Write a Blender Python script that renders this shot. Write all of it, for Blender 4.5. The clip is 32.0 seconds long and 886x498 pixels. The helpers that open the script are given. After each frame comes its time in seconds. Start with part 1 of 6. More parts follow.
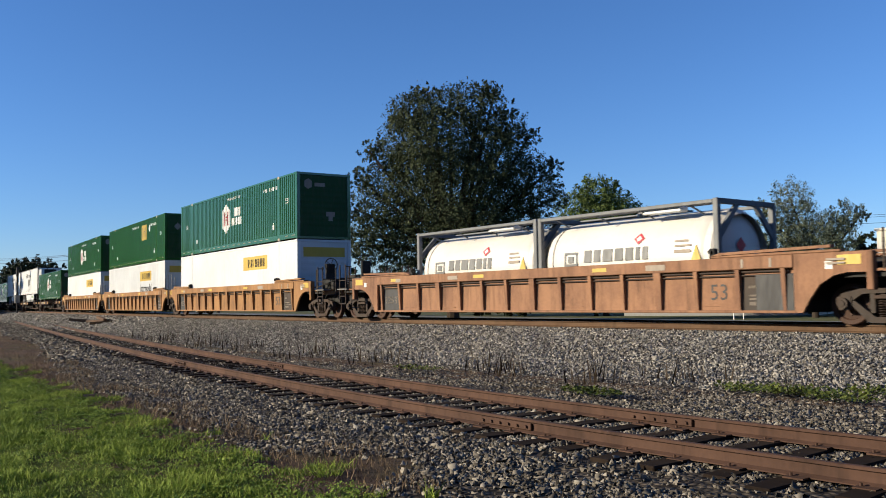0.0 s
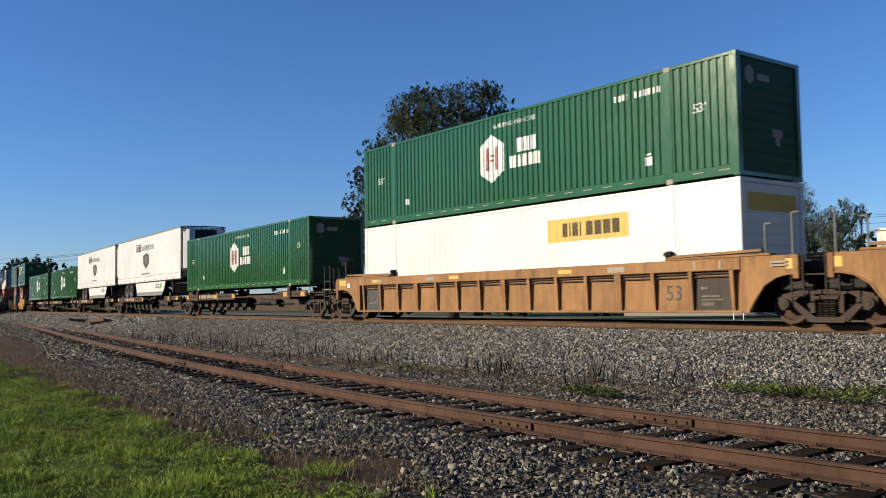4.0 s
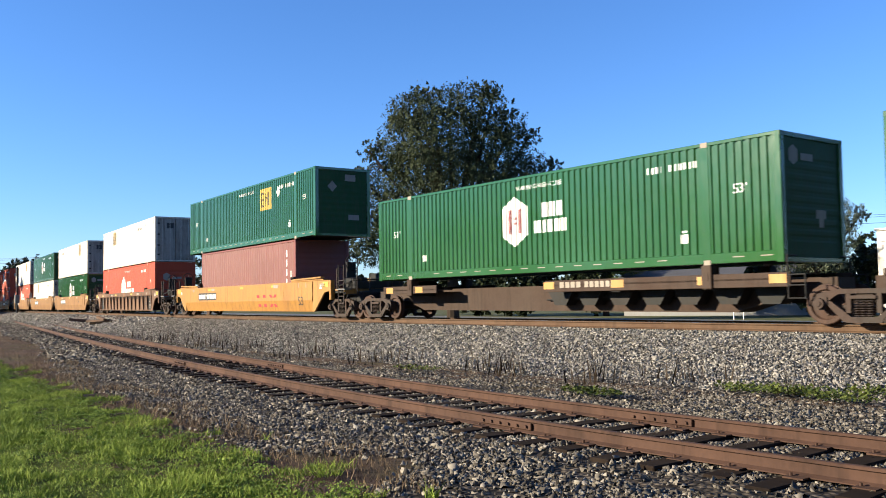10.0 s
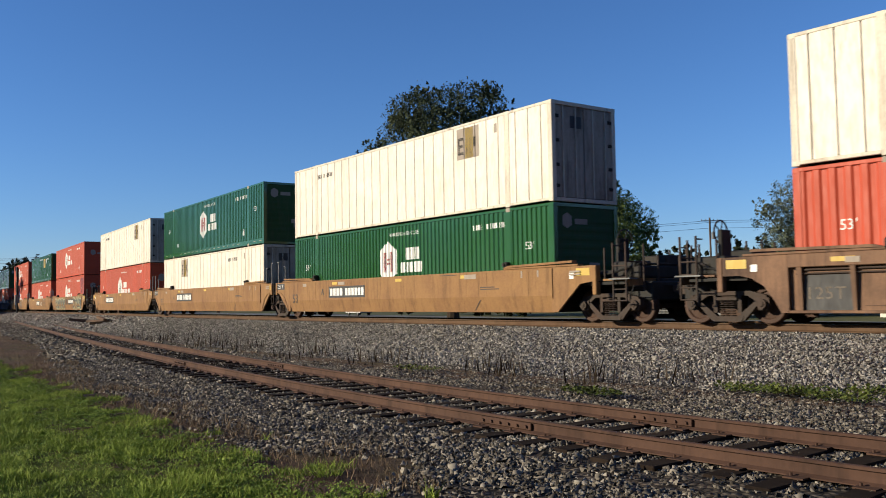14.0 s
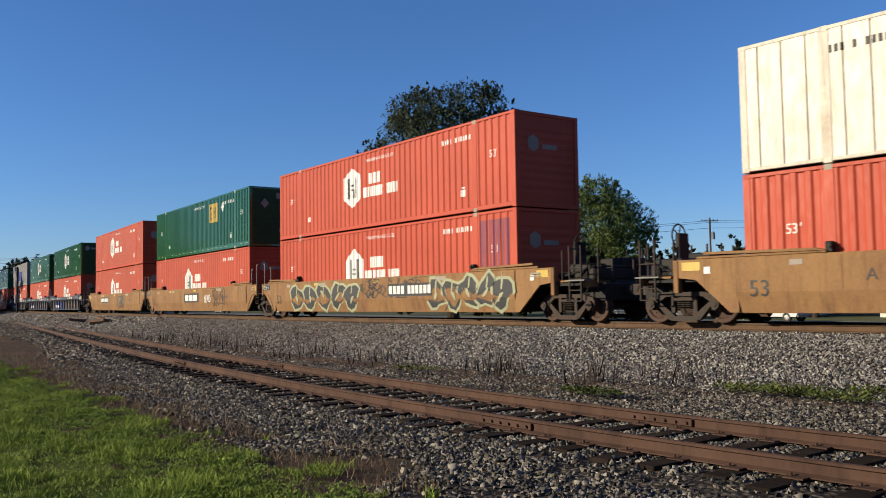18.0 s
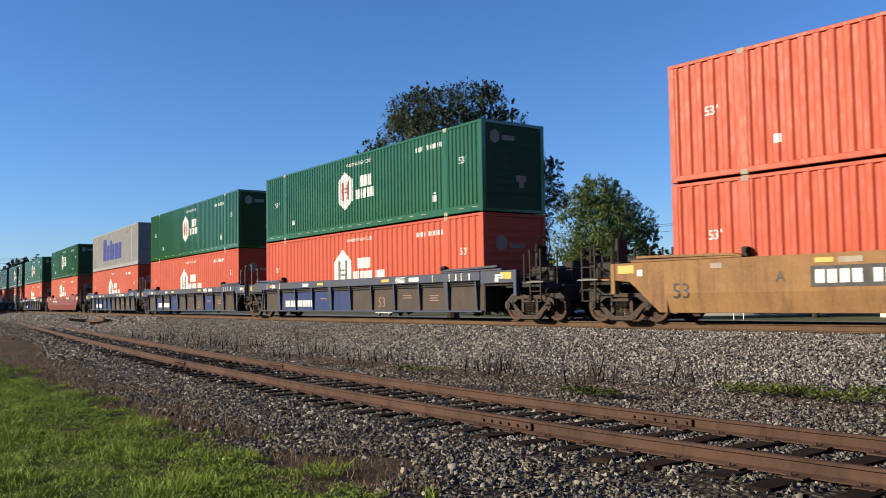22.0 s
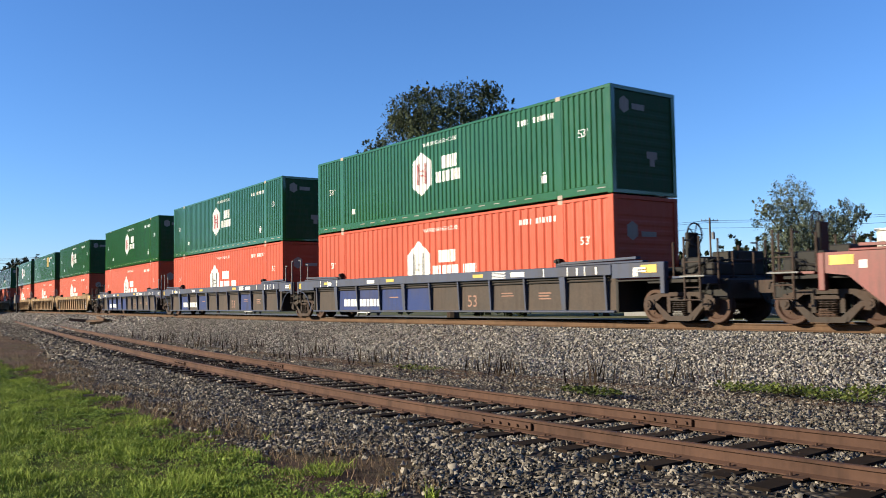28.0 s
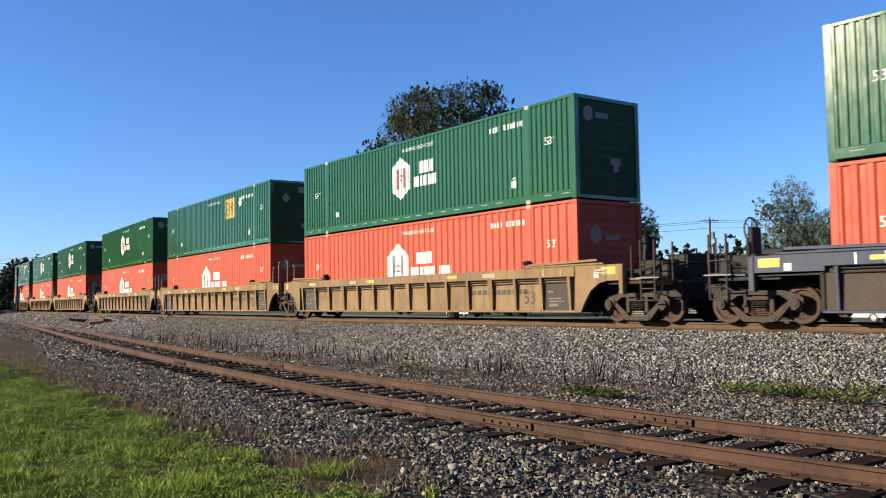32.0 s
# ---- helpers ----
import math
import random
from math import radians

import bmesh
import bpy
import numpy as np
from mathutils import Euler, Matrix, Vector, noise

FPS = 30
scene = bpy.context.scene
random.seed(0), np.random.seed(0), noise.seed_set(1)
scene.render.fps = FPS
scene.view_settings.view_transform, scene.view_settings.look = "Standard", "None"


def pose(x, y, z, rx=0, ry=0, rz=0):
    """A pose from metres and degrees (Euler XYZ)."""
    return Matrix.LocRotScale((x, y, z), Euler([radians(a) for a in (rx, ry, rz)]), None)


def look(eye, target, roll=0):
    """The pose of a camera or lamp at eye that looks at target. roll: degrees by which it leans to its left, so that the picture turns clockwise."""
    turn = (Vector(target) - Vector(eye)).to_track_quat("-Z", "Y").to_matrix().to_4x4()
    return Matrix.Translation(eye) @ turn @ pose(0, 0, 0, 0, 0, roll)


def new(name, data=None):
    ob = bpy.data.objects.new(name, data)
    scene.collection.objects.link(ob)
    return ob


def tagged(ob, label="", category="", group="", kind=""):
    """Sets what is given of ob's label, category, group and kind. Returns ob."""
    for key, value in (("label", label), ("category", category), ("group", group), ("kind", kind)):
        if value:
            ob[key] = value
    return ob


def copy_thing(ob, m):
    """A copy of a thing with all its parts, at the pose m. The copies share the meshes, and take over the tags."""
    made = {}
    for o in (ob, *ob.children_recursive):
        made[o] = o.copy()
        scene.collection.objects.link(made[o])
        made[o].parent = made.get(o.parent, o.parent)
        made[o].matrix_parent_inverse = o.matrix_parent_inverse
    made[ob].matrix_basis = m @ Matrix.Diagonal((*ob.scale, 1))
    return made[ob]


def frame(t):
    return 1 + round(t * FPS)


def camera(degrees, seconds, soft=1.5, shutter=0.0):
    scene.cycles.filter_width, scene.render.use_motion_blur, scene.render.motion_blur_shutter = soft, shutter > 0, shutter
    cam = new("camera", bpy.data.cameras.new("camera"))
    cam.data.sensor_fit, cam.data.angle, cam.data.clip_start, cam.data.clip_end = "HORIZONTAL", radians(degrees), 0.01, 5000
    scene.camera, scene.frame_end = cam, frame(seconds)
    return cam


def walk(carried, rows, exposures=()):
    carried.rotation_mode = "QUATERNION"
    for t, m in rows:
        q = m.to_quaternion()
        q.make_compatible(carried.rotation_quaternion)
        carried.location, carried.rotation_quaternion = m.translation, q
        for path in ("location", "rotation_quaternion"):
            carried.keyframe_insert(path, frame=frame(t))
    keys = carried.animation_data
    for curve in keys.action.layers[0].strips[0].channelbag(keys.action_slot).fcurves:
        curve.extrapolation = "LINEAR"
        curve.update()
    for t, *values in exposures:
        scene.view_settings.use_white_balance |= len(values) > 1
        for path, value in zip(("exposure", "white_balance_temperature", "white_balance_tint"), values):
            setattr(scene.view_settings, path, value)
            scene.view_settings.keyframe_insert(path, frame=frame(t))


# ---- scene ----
cam = camera(53.74, 32.0, soft=0.95, shutter=0.1)
EYE = Vector((0.0, 0.0, 1.6))
YAW, TILT = radians(54.66), radians(3.309)
AIM = Vector((-math.sin(YAW) * math.cos(TILT), math.cos(YAW) * math.cos(TILT), math.sin(TILT)))
STAND = look(EYE, EYE + AIM, -0.915)
# the clip's camera evens out bright and dark loads
EXPOSURE = [(0.0, 1.05), (1.0, 1.22), (2.0, 0.92), (3.0, 0.77), (6.0, 1.17), (7.0, 0.62), (8.0, 0.60), (9.0, 1.42), (10.0, 1.65), (11.0, 1.58), (12.0, 1.22), (13.0, 0.82), (14.0, 0.85),
            (17.0, 0.72), (18.0, 0.82), (19.0, 0.95), (20.0, 1.09), (22.0, 1.12), (23.0, 1.29), (24.0, 1.32), (25.0, 1.25), (28.0, 1.39), (30.0, 1.35), (32.0, 1.35)]
walk(cam, [(0.0, STAND), (32.0, STAND)], exposures=[(t, e, 4740, 16) for t, e in EXPOSURE])

# ---- light: a low afternoon sun behind the camera, clear sky ----
SUN_AZ, SUN_EL = radians(206.5), radians(18.5)   # compass-like angle from +y towards +x
SUN_DIR = Vector((math.sin(SUN_AZ) * math.cos(SUN_EL), math.cos(SUN_AZ) * math.cos(SUN_EL), math.sin(SUN_EL)))
world = bpy.data.worlds.new("sky")
scene.world = world
world.use_nodes = True
wn = world.node_tree.nodes
sky = wn.new("ShaderNodeTexSky")
sky.sky_type = "NISHITA"
sky.sun_disc = False
sky.sun_elevation, sky.sun_rotation = SUN_EL, SUN_AZ
sky.air_density, sky.dust_density, sky.ozone_density = 1.0, 0.0, 3.1
wn["Background"].inputs["Strength"].default_value = 0.05
world.node_tree.links.new(sky.outputs["Color"], wn["Background"].inputs["Color"])
sun = new("sun", bpy.data.lights.new("sun", "SUN"))
sun.data.energy, sun.data.angle, sun.data.color = 5.0, radians(0.6), (1.0, 0.72, 0.335)
sun.matrix_world = look((0, 0, 60), Vector((0, 0, 60)) - SUN_DIR)

# ---- the main line: a gentle bend, given by arc length ----
RAIL = 0.94          # height of the main line's rail heads
SPEED = 15.3         # of the train, metres a second
_S = np.arange(-720.0, 640.5, 0.5)
_V = np.clip(_S + 30, -50.43, 35.0)
_TH = 0.0024224 * _V + 48.03e-6 * _V * _V / 2
_X = np.concatenate([[0], np.cumsum(0.5 * np.cos((_TH[1:] + _TH[:-1]) / 2))])
_Y = np.concatenate([[0], np.cumsum(0.5 * np.sin((_TH[1:] + _TH[:-1]) / 2))])
_I = int(np.argmin(abs(_S + 30)))
_X, _Y = _X - _X[_I] - 30.0, _Y - _Y[_I] + 16.586 + 1.2955


def track(s, off=0.0):
    """The point of the main line at arc length s, off metres beyond its centre line, and the heading there."""
    th = float(np.interp(s, _S, _TH))
    return (float(np.interp(s, _S, _X)) - math.sin(th) * off, float(np.interp(s, _S, _Y)) + math.cos(th) * off, th)


def siding_y(x):
    """The siding's centre line: a wide bend between two straights."""
    return 4.883 + 0.15845 * x + 0.27616 * math.sqrt((x + 1.0) ** 2 + 121.0)


# ---- materials ----
def material(name):
    m = bpy.data.materials.new(name)
    m.use_nodes = True
    nt = m.node_tree
    return m, nt, nt.nodes["Principled BSDF"]


def node(nt, kind, **values):
    n = nt.nodes.new(kind)
    for k, v in values.items():
        if k in n.inputs:
            n.inputs[k].default_value = v
    return n


def noise_of(nt, scale, detail=4.0, rough=0.6, coord="Object", stretch=(1, 1, 1), offset=True):
    tc = nt.nodes.new("ShaderNodeTexCoord")
    mp = nt.nodes.new("ShaderNodeMapping")
    mp.inputs["Scale"].default_value = stretch
    nt.links.new(tc.outputs[coord], mp.inputs["Vector"])
    if offset:
        oi = nt.nodes.new("ShaderNodeObjectInfo")
        mul = nt.nodes.new("ShaderNodeMath")
        mul.operation = "MULTIPLY"
        mul.inputs[1].default_value = 37.0
        nt.links.new(oi.outputs["Random"], mul.inputs[0])
        nt.links.new(mul.outputs[0], mp.inputs["Location"])
    n = node(nt, "ShaderNodeTexNoise", Scale=scale, Detail=detail, Roughness=rough)
    nt.links.new(mp.outputs["Vector"], n.inputs["Vector"])
    return n


def ramp(nt, source, stops):
    r = nt.nodes.new("ShaderNodeValToRGB")
    while len(r.color_ramp.elements) < len(stops):
        r.color_ramp.elements.new(0.5)
    for e, (p, c) in zip(r.color_ramp.elements, stops):
        e.position = p
        e.color = c if len(c) == 4 else (*c, 1)
    nt.links.new(source, r.inputs["Fac"])
    return r


def mix(nt, fac, a, b):
    m = nt.nodes.new("ShaderNodeMix")
    m.data_type = "RGBA"
    for sock, v in ((m.inputs[0], fac), (m.inputs[6], a), (m.inputs[7], b)):
        if isinstance(v, bpy.types.NodeSocket):
            nt.links.new(v, sock)
        else:
            sock.default_value = v if isinstance(v, float) else (*v, 1)[:4]
    return m.outputs[2]


def bump(nt, bsdf, source, strength, distance):
    b = node(nt, "ShaderNodeBump", Strength=strength, Distance=distance)
    nt.links.new(source, b.inputs["Height"])
    nt.links.new(b.outputs["Normal"], bsdf.inputs["Normal"])


def paint(name, rgb, dirt=(0.09, 0.07, 0.055), much=0.35, rough=0.42, streak=True, metal=0.0, spec=0.5, vary=0.25, relief=0.15):
    """Weathered paint: a faded tone, fine grime and rain streaks down the sides."""
    m, nt, b = material(name)
    big = noise_of(nt, 0.5, 5, 0.6)
    fine = noise_of(nt, 9.0, 6, 0.7, stretch=(1, 1, 0.25) if streak else (1, 1, 1))
    tone = ramp(nt, big.outputs["Fac"], [(0.3, tuple(c * 0.88 for c in rgb)), (0.7, tuple(min(1, c * 1.07 + 0.004) for c in rgb))])
    grime = ramp(nt, fine.outputs["Fac"], [(0.45, (0, 0, 0)), (0.8, (much,) * 3)])
    nt.links.new(mix(nt, grime.outputs["Color"], tone.outputs["Color"], dirt), b.inputs["Base Color"])
    rr = ramp(nt, fine.outputs["Fac"], [(0.3, (rough - 0.06,) * 3), (0.8, (min(1, rough + vary),) * 3)])
    nt.links.new(rr.outputs["Color"], b.inputs["Roughness"])
    b.inputs["Metallic"].default_value = metal
    b.inputs["Specular IOR Level"].default_value = spec
    bump(nt, b, fine.outputs["Fac"], relief, 0.004)
    return m


def rusty(name, rgb, rust=(0.16, 0.075, 0.035), share=0.5, rough=0.75):
    """Worn paint on steel: rust blotches, fine grain and dark streaks running down."""
    m, nt, b = material(name)
    big = noise_of(nt, 0.9, 7, 0.68, stretch=(1, 1, 0.6))
    fine = noise_of(nt, 14.0, 6, 0.7)
    drip = noise_of(nt, 5.0, 5, 0.7, stretch=(1, 1, 0.10))
    blot = ramp(nt, big.outputs["Fac"], [(share - 0.10, (0, 0, 0)), (share + 0.16, (1, 1, 1))])
    tone = mix(nt, fine.outputs["Fac"], tuple(c * 0.72 for c in rgb), tuple(min(1, c * 1.22) for c in rgb))
    worn = mix(nt, fine.outputs["Fac"], tuple(c * 0.55 for c in rust), tuple(c * 1.4 for c in rust))
    base = mix(nt, blot.outputs["Color"], tone, worn)
    run = ramp(nt, drip.outputs["Fac"], [(0.50, (0, 0, 0)), (0.72, (0.62, 0.62, 0.62))])
    nt.links.new(mix(nt, run.outputs["Color"], base, tuple(c * 0.38 for c in rust)), b.inputs["Base Color"])
    b.inputs["Roughness"].default_value = rough
    b.inputs["Specular IOR Level"].default_value = 0.5 if rough < 0.7 else 0.25 if rough < 0.88 else 0.06
    bump(nt, b, fine.outputs["Fac"], 0.25, 0.004)
    return m


GREEN = paint("green_paint", (0.0202, 0.0754, 0.0131), much=0.06, rough=0.17, vary=0.01, spec=0.75, relief=0.0)
ORANGE = paint("orange_paint", (0.345, 0.049, 0.0138), dirt=(0.18, 0.05, 0.024), much=0.15, rough=0.5, spec=0.3)
MAROON = paint("maroon_paint", (0.1382, 0.0346, 0.0276), much=0.2, rough=0.5)
CREAM = paint("cream_paint", (0.5928, 0.5538, 0.4758), dirt=(0.1989, 0.1326, 0.0796), much=0.4, rough=0.5)
CREAM_FRAME = rusty("yellowed_cream_frame", (0.50, 0.455, 0.375), (0.25, 0.175, 0.105), 0.66, 0.6)
# cream end walls and doors: grime, with the ends' shade put into the colour
CREAM_GRIMED_SHADED = rusty("grimed_shaded_cream_paint", (0.30, 0.275, 0.235), (0.10, 0.066, 0.042), 0.56, 0.7)
# green end walls and doors: their shade painted as a darker, duller green
GREEN_SHADED = paint("shaded_green_paint", (0.0165, 0.052, 0.0115), much=0.4, rough=0.55, spec=0.2)
WHITE = paint("white_paint", (0.51, 0.525, 0.545), dirt=(0.30, 0.28, 0.25), much=0.08, rough=0.35)
GREY = paint("grey_paint", (0.1993, 0.1993, 0.1993), dirt=(0.095, 0.0805, 0.0667), much=0.25, rough=0.5)
DECAL_WHITE = paint("white_marking", (0.5924, 0.5924, 0.578), much=0.08, rough=0.5)
DECAL_RED = paint("red_marking", (0.363, 0.0132, 0.0264), much=0.1, rough=0.5)
STAIN = paint("magenta_stain", (0.17, 0.022, 0.05), much=0.4, rough=0.6)
DECAL_BLUE = paint("blue_marking", (0.0132, 0.0264, 0.2178), much=0.05, rough=0.5)
DECAL_DARK = paint("dark_marking", (0.0198, 0.0198, 0.0231), much=0.1, rough=0.6)
DECAL_GREY = paint("grey_marking", (0.1254, 0.1287, 0.132), much=0.1, rough=0.6)
DECAL_YELLOW = paint("yellow_marking", (0.42, 0.295, 0.022), much=0.15, rough=0.5)
REFLECTOR = paint("orange_yellow_reflector", (0.36, 0.185, 0.018), much=0.3, rough=0.5)
DECAL_LIME = paint("lime_marking", (0.264, 0.2772, 0.165), much=0.15, rough=0.6)
DECAL_GREEN = paint("light_green_marking", (0.1188, 0.2772, 0.0396), much=0.1, rough=0.5)
DECAL_RUST = paint("rust_pink_marking", (0.21, 0.115, 0.08), much=0.3, rough=0.7)
DECAL_FADED = paint("faded_marking", (0.2614, 0.2231, 0.1808), much=0.3, rough=0.7)
BROWN_WELL = rusty("rust_brown_well", (0.2661, 0.1455, 0.0517), (0.1626, 0.0857, 0.034), 0.5)
FADED_BROWN_WELL = rusty("faded_brown_well", (0.2406, 0.1307, 0.0686), (0.1426, 0.0741, 0.0429), 0.5)
DARK_BROWN_WELL = rusty("dark_brown_well", (0.1709, 0.0997, 0.057), (0.0713, 0.0428, 0.0285), 0.5)
OCHRE_WELL = rusty("ochre_well", (0.2211, 0.1254, 0.0449), (0.1617, 0.0858, 0.0363), 0.52)
TAN_WELL = rusty("tan_well", (0.198, 0.132, 0.0607), (0.1188, 0.0759, 0.0383), 0.52)
YELLOW_WELL = rusty("yellow_well", (0.2966, 0.1515, 0.0171), (0.2296, 0.1084, 0.019), 0.62, 0.5)
RED_WELL = rusty("red_well", (0.1333, 0.0214, 0.019), (0.095, 0.0238, 0.019), 0.55, 0.55)
BLUE_CHORD = rusty("blue_grey_chord", (0.021, 0.031, 0.072), (0.03, 0.0265, 0.0268), 0.57, 0.68)
BLUE_PANEL = rusty("blue_panel", (0.0145, 0.0297, 0.1254), (0.033, 0.0363, 0.0726), 0.55, 0.7)
DUSTY_PANEL = rusty("dusty_panel", (0.0475, 0.0404, 0.0356), (0.0618, 0.0475, 0.038), 0.5, 0.8)
SPINE_BROWN = rusty("spine_brown", (0.04635, 0.0303, 0.02138), (0.03563, 0.01958, 0.01245), 0.5)
TRUCK_STEEL = rusty("truck_steel", (0.042, 0.034, 0.029), (0.05, 0.032, 0.024), 0.5, 0.8)
WHEEL_STEEL = rusty("wheel_steel", (0.045, 0.024, 0.017), (0.0627, 0.0363, 0.0238), 0.5, 0.7)
BLACK = rusty("black_steel", (0.0132, 0.0132, 0.0132), (0.0264, 0.0211, 0.0185), 0.55, 0.7)
RAIL_RUST = rusty("rusty_rail", (0.0697, 0.0378, 0.0245), (0.041, 0.0216, 0.0142), 0.5, 0.85)
RAIL_SIDE = rusty("main_rail_side", (0.0693, 0.0383, 0.0198), (0.099, 0.0607, 0.033), 0.5, 0.8)
SHINE = paint("polished_rail_head", (0.297, 0.2838, 0.264), much=0.1, rough=0.3, metal=0.9)
TIE_WOOD = rusty("weathered_tie", (0.026, 0.019, 0.014), (0.0119, 0.0086, 0.0066), 0.5, 0.9)
RUBBER = paint("tyre_rubber", (0.0165, 0.0165, 0.0178), much=0.3, rough=0.85, streak=False)
ALLOY = paint("bare_alloy", (0.2178, 0.2178, 0.2178), much=0.2, rough=0.4, metal=0.8, streak=False)
WOOD_POLE = rusty("pole_wood", (0.1056, 0.0792, 0.0594), (0.066, 0.0495, 0.0363), 0.5, 0.9)
ROOF_GREY = paint("roof_sheet", (0.0594, 0.0594, 0.0627), much=0.2, rough=0.6)
TANK_WHITE = paint("tank_white", (0.544, 0.5232, 0.4896), dirt=(0.34, 0.2856, 0.2312), much=0.12, rough=0.35)
FRAME_GREY = paint("tank_frame_grey", (0.1056, 0.1122, 0.1254), much=0.25, rough=0.55)
GLASS_DARK = paint("dark_glass", (0.0132, 0.0165, 0.0198), much=0.05, rough=0.08, streak=False)
CAR_WHITE = paint("car_white", (0.495, 0.495, 0.4884), much=0.05, rough=0.2, streak=False)
BARK = rusty("bark", (0.0363, 0.0277, 0.0211), (0.0528, 0.0429, 0.033), 0.5, 0.95)


def leaf_material(name, dark, light):
    m, nt, b = material(name)
    g = nt.nodes.new("ShaderNodeNewGeometry")
    r = ramp(nt, g.outputs["Random Per Island"], [(0.0, dark), (0.6, tuple((a + c) / 2 for a, c in zip(dark, light))), (1.0, light)])
    nt.links.new(r.outputs["Color"], b.inputs["Base Color"])
    b.inputs["Roughness"].default_value = 0.65
    b.inputs["Specular IOR Level"].default_value = 0.12
    return m


LEAF_DARK = leaf_material("dark_oak_leaves", (0.029, 0.0372, 0.0165), (0.055, 0.066, 0.027))
LEAF_BRIGHT = leaf_material("bright_leaves", (0.055, 0.08, 0.016), (0.115, 0.145, 0.032))
LEAF_DUSTY = leaf_material("dusty_leaves", (0.075, 0.088, 0.052), (0.125, 0.14, 0.085))
LEAF_FAR = leaf_material("far_leaves", (0.012, 0.018, 0.009), (0.036, 0.045, 0.018))
def patchy(m, scale, low):
    """Lets larger patches of a leaf material go darker and yellower."""
    nt = m.node_tree
    b = nt.nodes["Principled BSDF"]
    src = b.inputs["Base Color"].links[0].from_socket
    n = noise_of(nt, scale, 5, 0.7, offset=False)
    r = ramp(nt, n.outputs["Fac"], [(0.36, low), (0.62, (1, 1, 1))])
    k = nt.nodes.new("ShaderNodeMix")
    k.data_type, k.blend_type = "RGBA", "MULTIPLY"
    k.inputs[0].default_value = 1.0
    nt.links.new(src, k.inputs[6])
    nt.links.new(r.outputs["Color"], k.inputs[7])
    nt.links.new(k.outputs[2], b.inputs["Base Color"])
    return m


GRASS = patchy(leaf_material("lawn_blades", (0.14, 0.194, 0.018), (0.355, 0.432, 0.056)), 1.4, (0.55, 0.6, 0.5))
BROAD = patchy(leaf_material("lawn_herbs", (0.105, 0.155, 0.016), (0.24, 0.31, 0.042)), 2.2, (0.6, 0.64, 0.5))
WEED = leaf_material("green_weeds", (0.0396, 0.0561, 0.0099), (0.1122, 0.132, 0.0264))
STALK = leaf_material("dead_stalks", (0.0198, 0.0145, 0.0106), (0.0594, 0.0429, 0.0264))


def stone_material(name, stops):
    m, nt, b = material(name)
    g = nt.nodes.new("ShaderNodeNewGeometry")
    r = ramp(nt, g.outputs["Random Per Island"], stops)
    n = noise_of(nt, 60, 4, 0.7, offset=False)
    c = mix(nt, n.outputs["Fac"], (0.05, 0.045, 0.04), r.outputs["Color"])
    nt.links.new(mix(nt, 0.6, c, r.outputs["Color"]), b.inputs["Base Color"])
    b.inputs["Roughness"].default_value = 0.9
    b.inputs["Specular IOR Level"].default_value = 0.2
    return m


STONES = stone_material("ballast_stones", [(0.0, (0.0756, 0.06912, 0.06048)), (0.3, (0.1728, 0.1609, 0.1426)), (0.65, (0.2938, 0.2776, 0.2484)), (1.0, (0.4158, 0.392, 0.3521))])
STONES_DARK = stone_material("old_ballast_stones", [(0.0, (0.03036, 0.02622, 0.0207)), (0.35, (0.0943, 0.0828, 0.0667)), (0.75, (0.1978, 0.1782, 0.1472)), (1.0, (0.3162, 0.2886, 0.2426))])


def gravel_material(name, dark, light, cell=16.0, soil=None, soil_share=0.6):
    m, nt, b = material(name)
    tc = nt.nodes.new("ShaderNodeTexCoord")
    v = node(nt, "ShaderNodeTexVoronoi", Scale=cell)
    nt.links.new(tc.outputs["Object"], v.inputs["Vector"])
    sep = nt.nodes.new("ShaderNodeSeparateColor")
    nt.links.new(v.outputs["Color"], sep.inputs["Color"])
    c = ramp(nt, sep.outputs["Red"], [(0.0, dark), (0.75, light), (1.0, tuple(min(1, k * 1.5) for k in light))]).outputs["Color"]
    # shade in the gaps between stones, painted as dark cell rims
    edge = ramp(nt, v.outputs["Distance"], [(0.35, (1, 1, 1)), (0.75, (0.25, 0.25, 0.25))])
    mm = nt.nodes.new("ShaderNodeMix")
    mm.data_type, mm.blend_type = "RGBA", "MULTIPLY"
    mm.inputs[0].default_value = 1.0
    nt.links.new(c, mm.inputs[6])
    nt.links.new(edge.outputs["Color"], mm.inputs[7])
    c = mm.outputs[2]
    if soil:
        n = noise_of(nt, 0.55, 6, 0.65, offset=False)
        s = ramp(nt, n.outputs["Fac"], [(soil_share - 0.06, (0, 0, 0)), (soil_share + 0.06, (1, 1, 1))])
        c = mix(nt, s.outputs["Color"], c, soil)
    nt.links.new(c, b.inputs["Base Color"])
    b.inputs["Roughness"].default_value = 0.9
    b.inputs["Specular IOR Level"].default_value = 0.15
    bump(nt, b, v.outputs["Distance"], 0.9, -0.03)
    return m


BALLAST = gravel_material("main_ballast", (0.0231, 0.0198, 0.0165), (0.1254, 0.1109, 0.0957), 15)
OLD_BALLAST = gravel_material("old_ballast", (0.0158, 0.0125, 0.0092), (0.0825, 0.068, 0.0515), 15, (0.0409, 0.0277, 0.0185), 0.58)


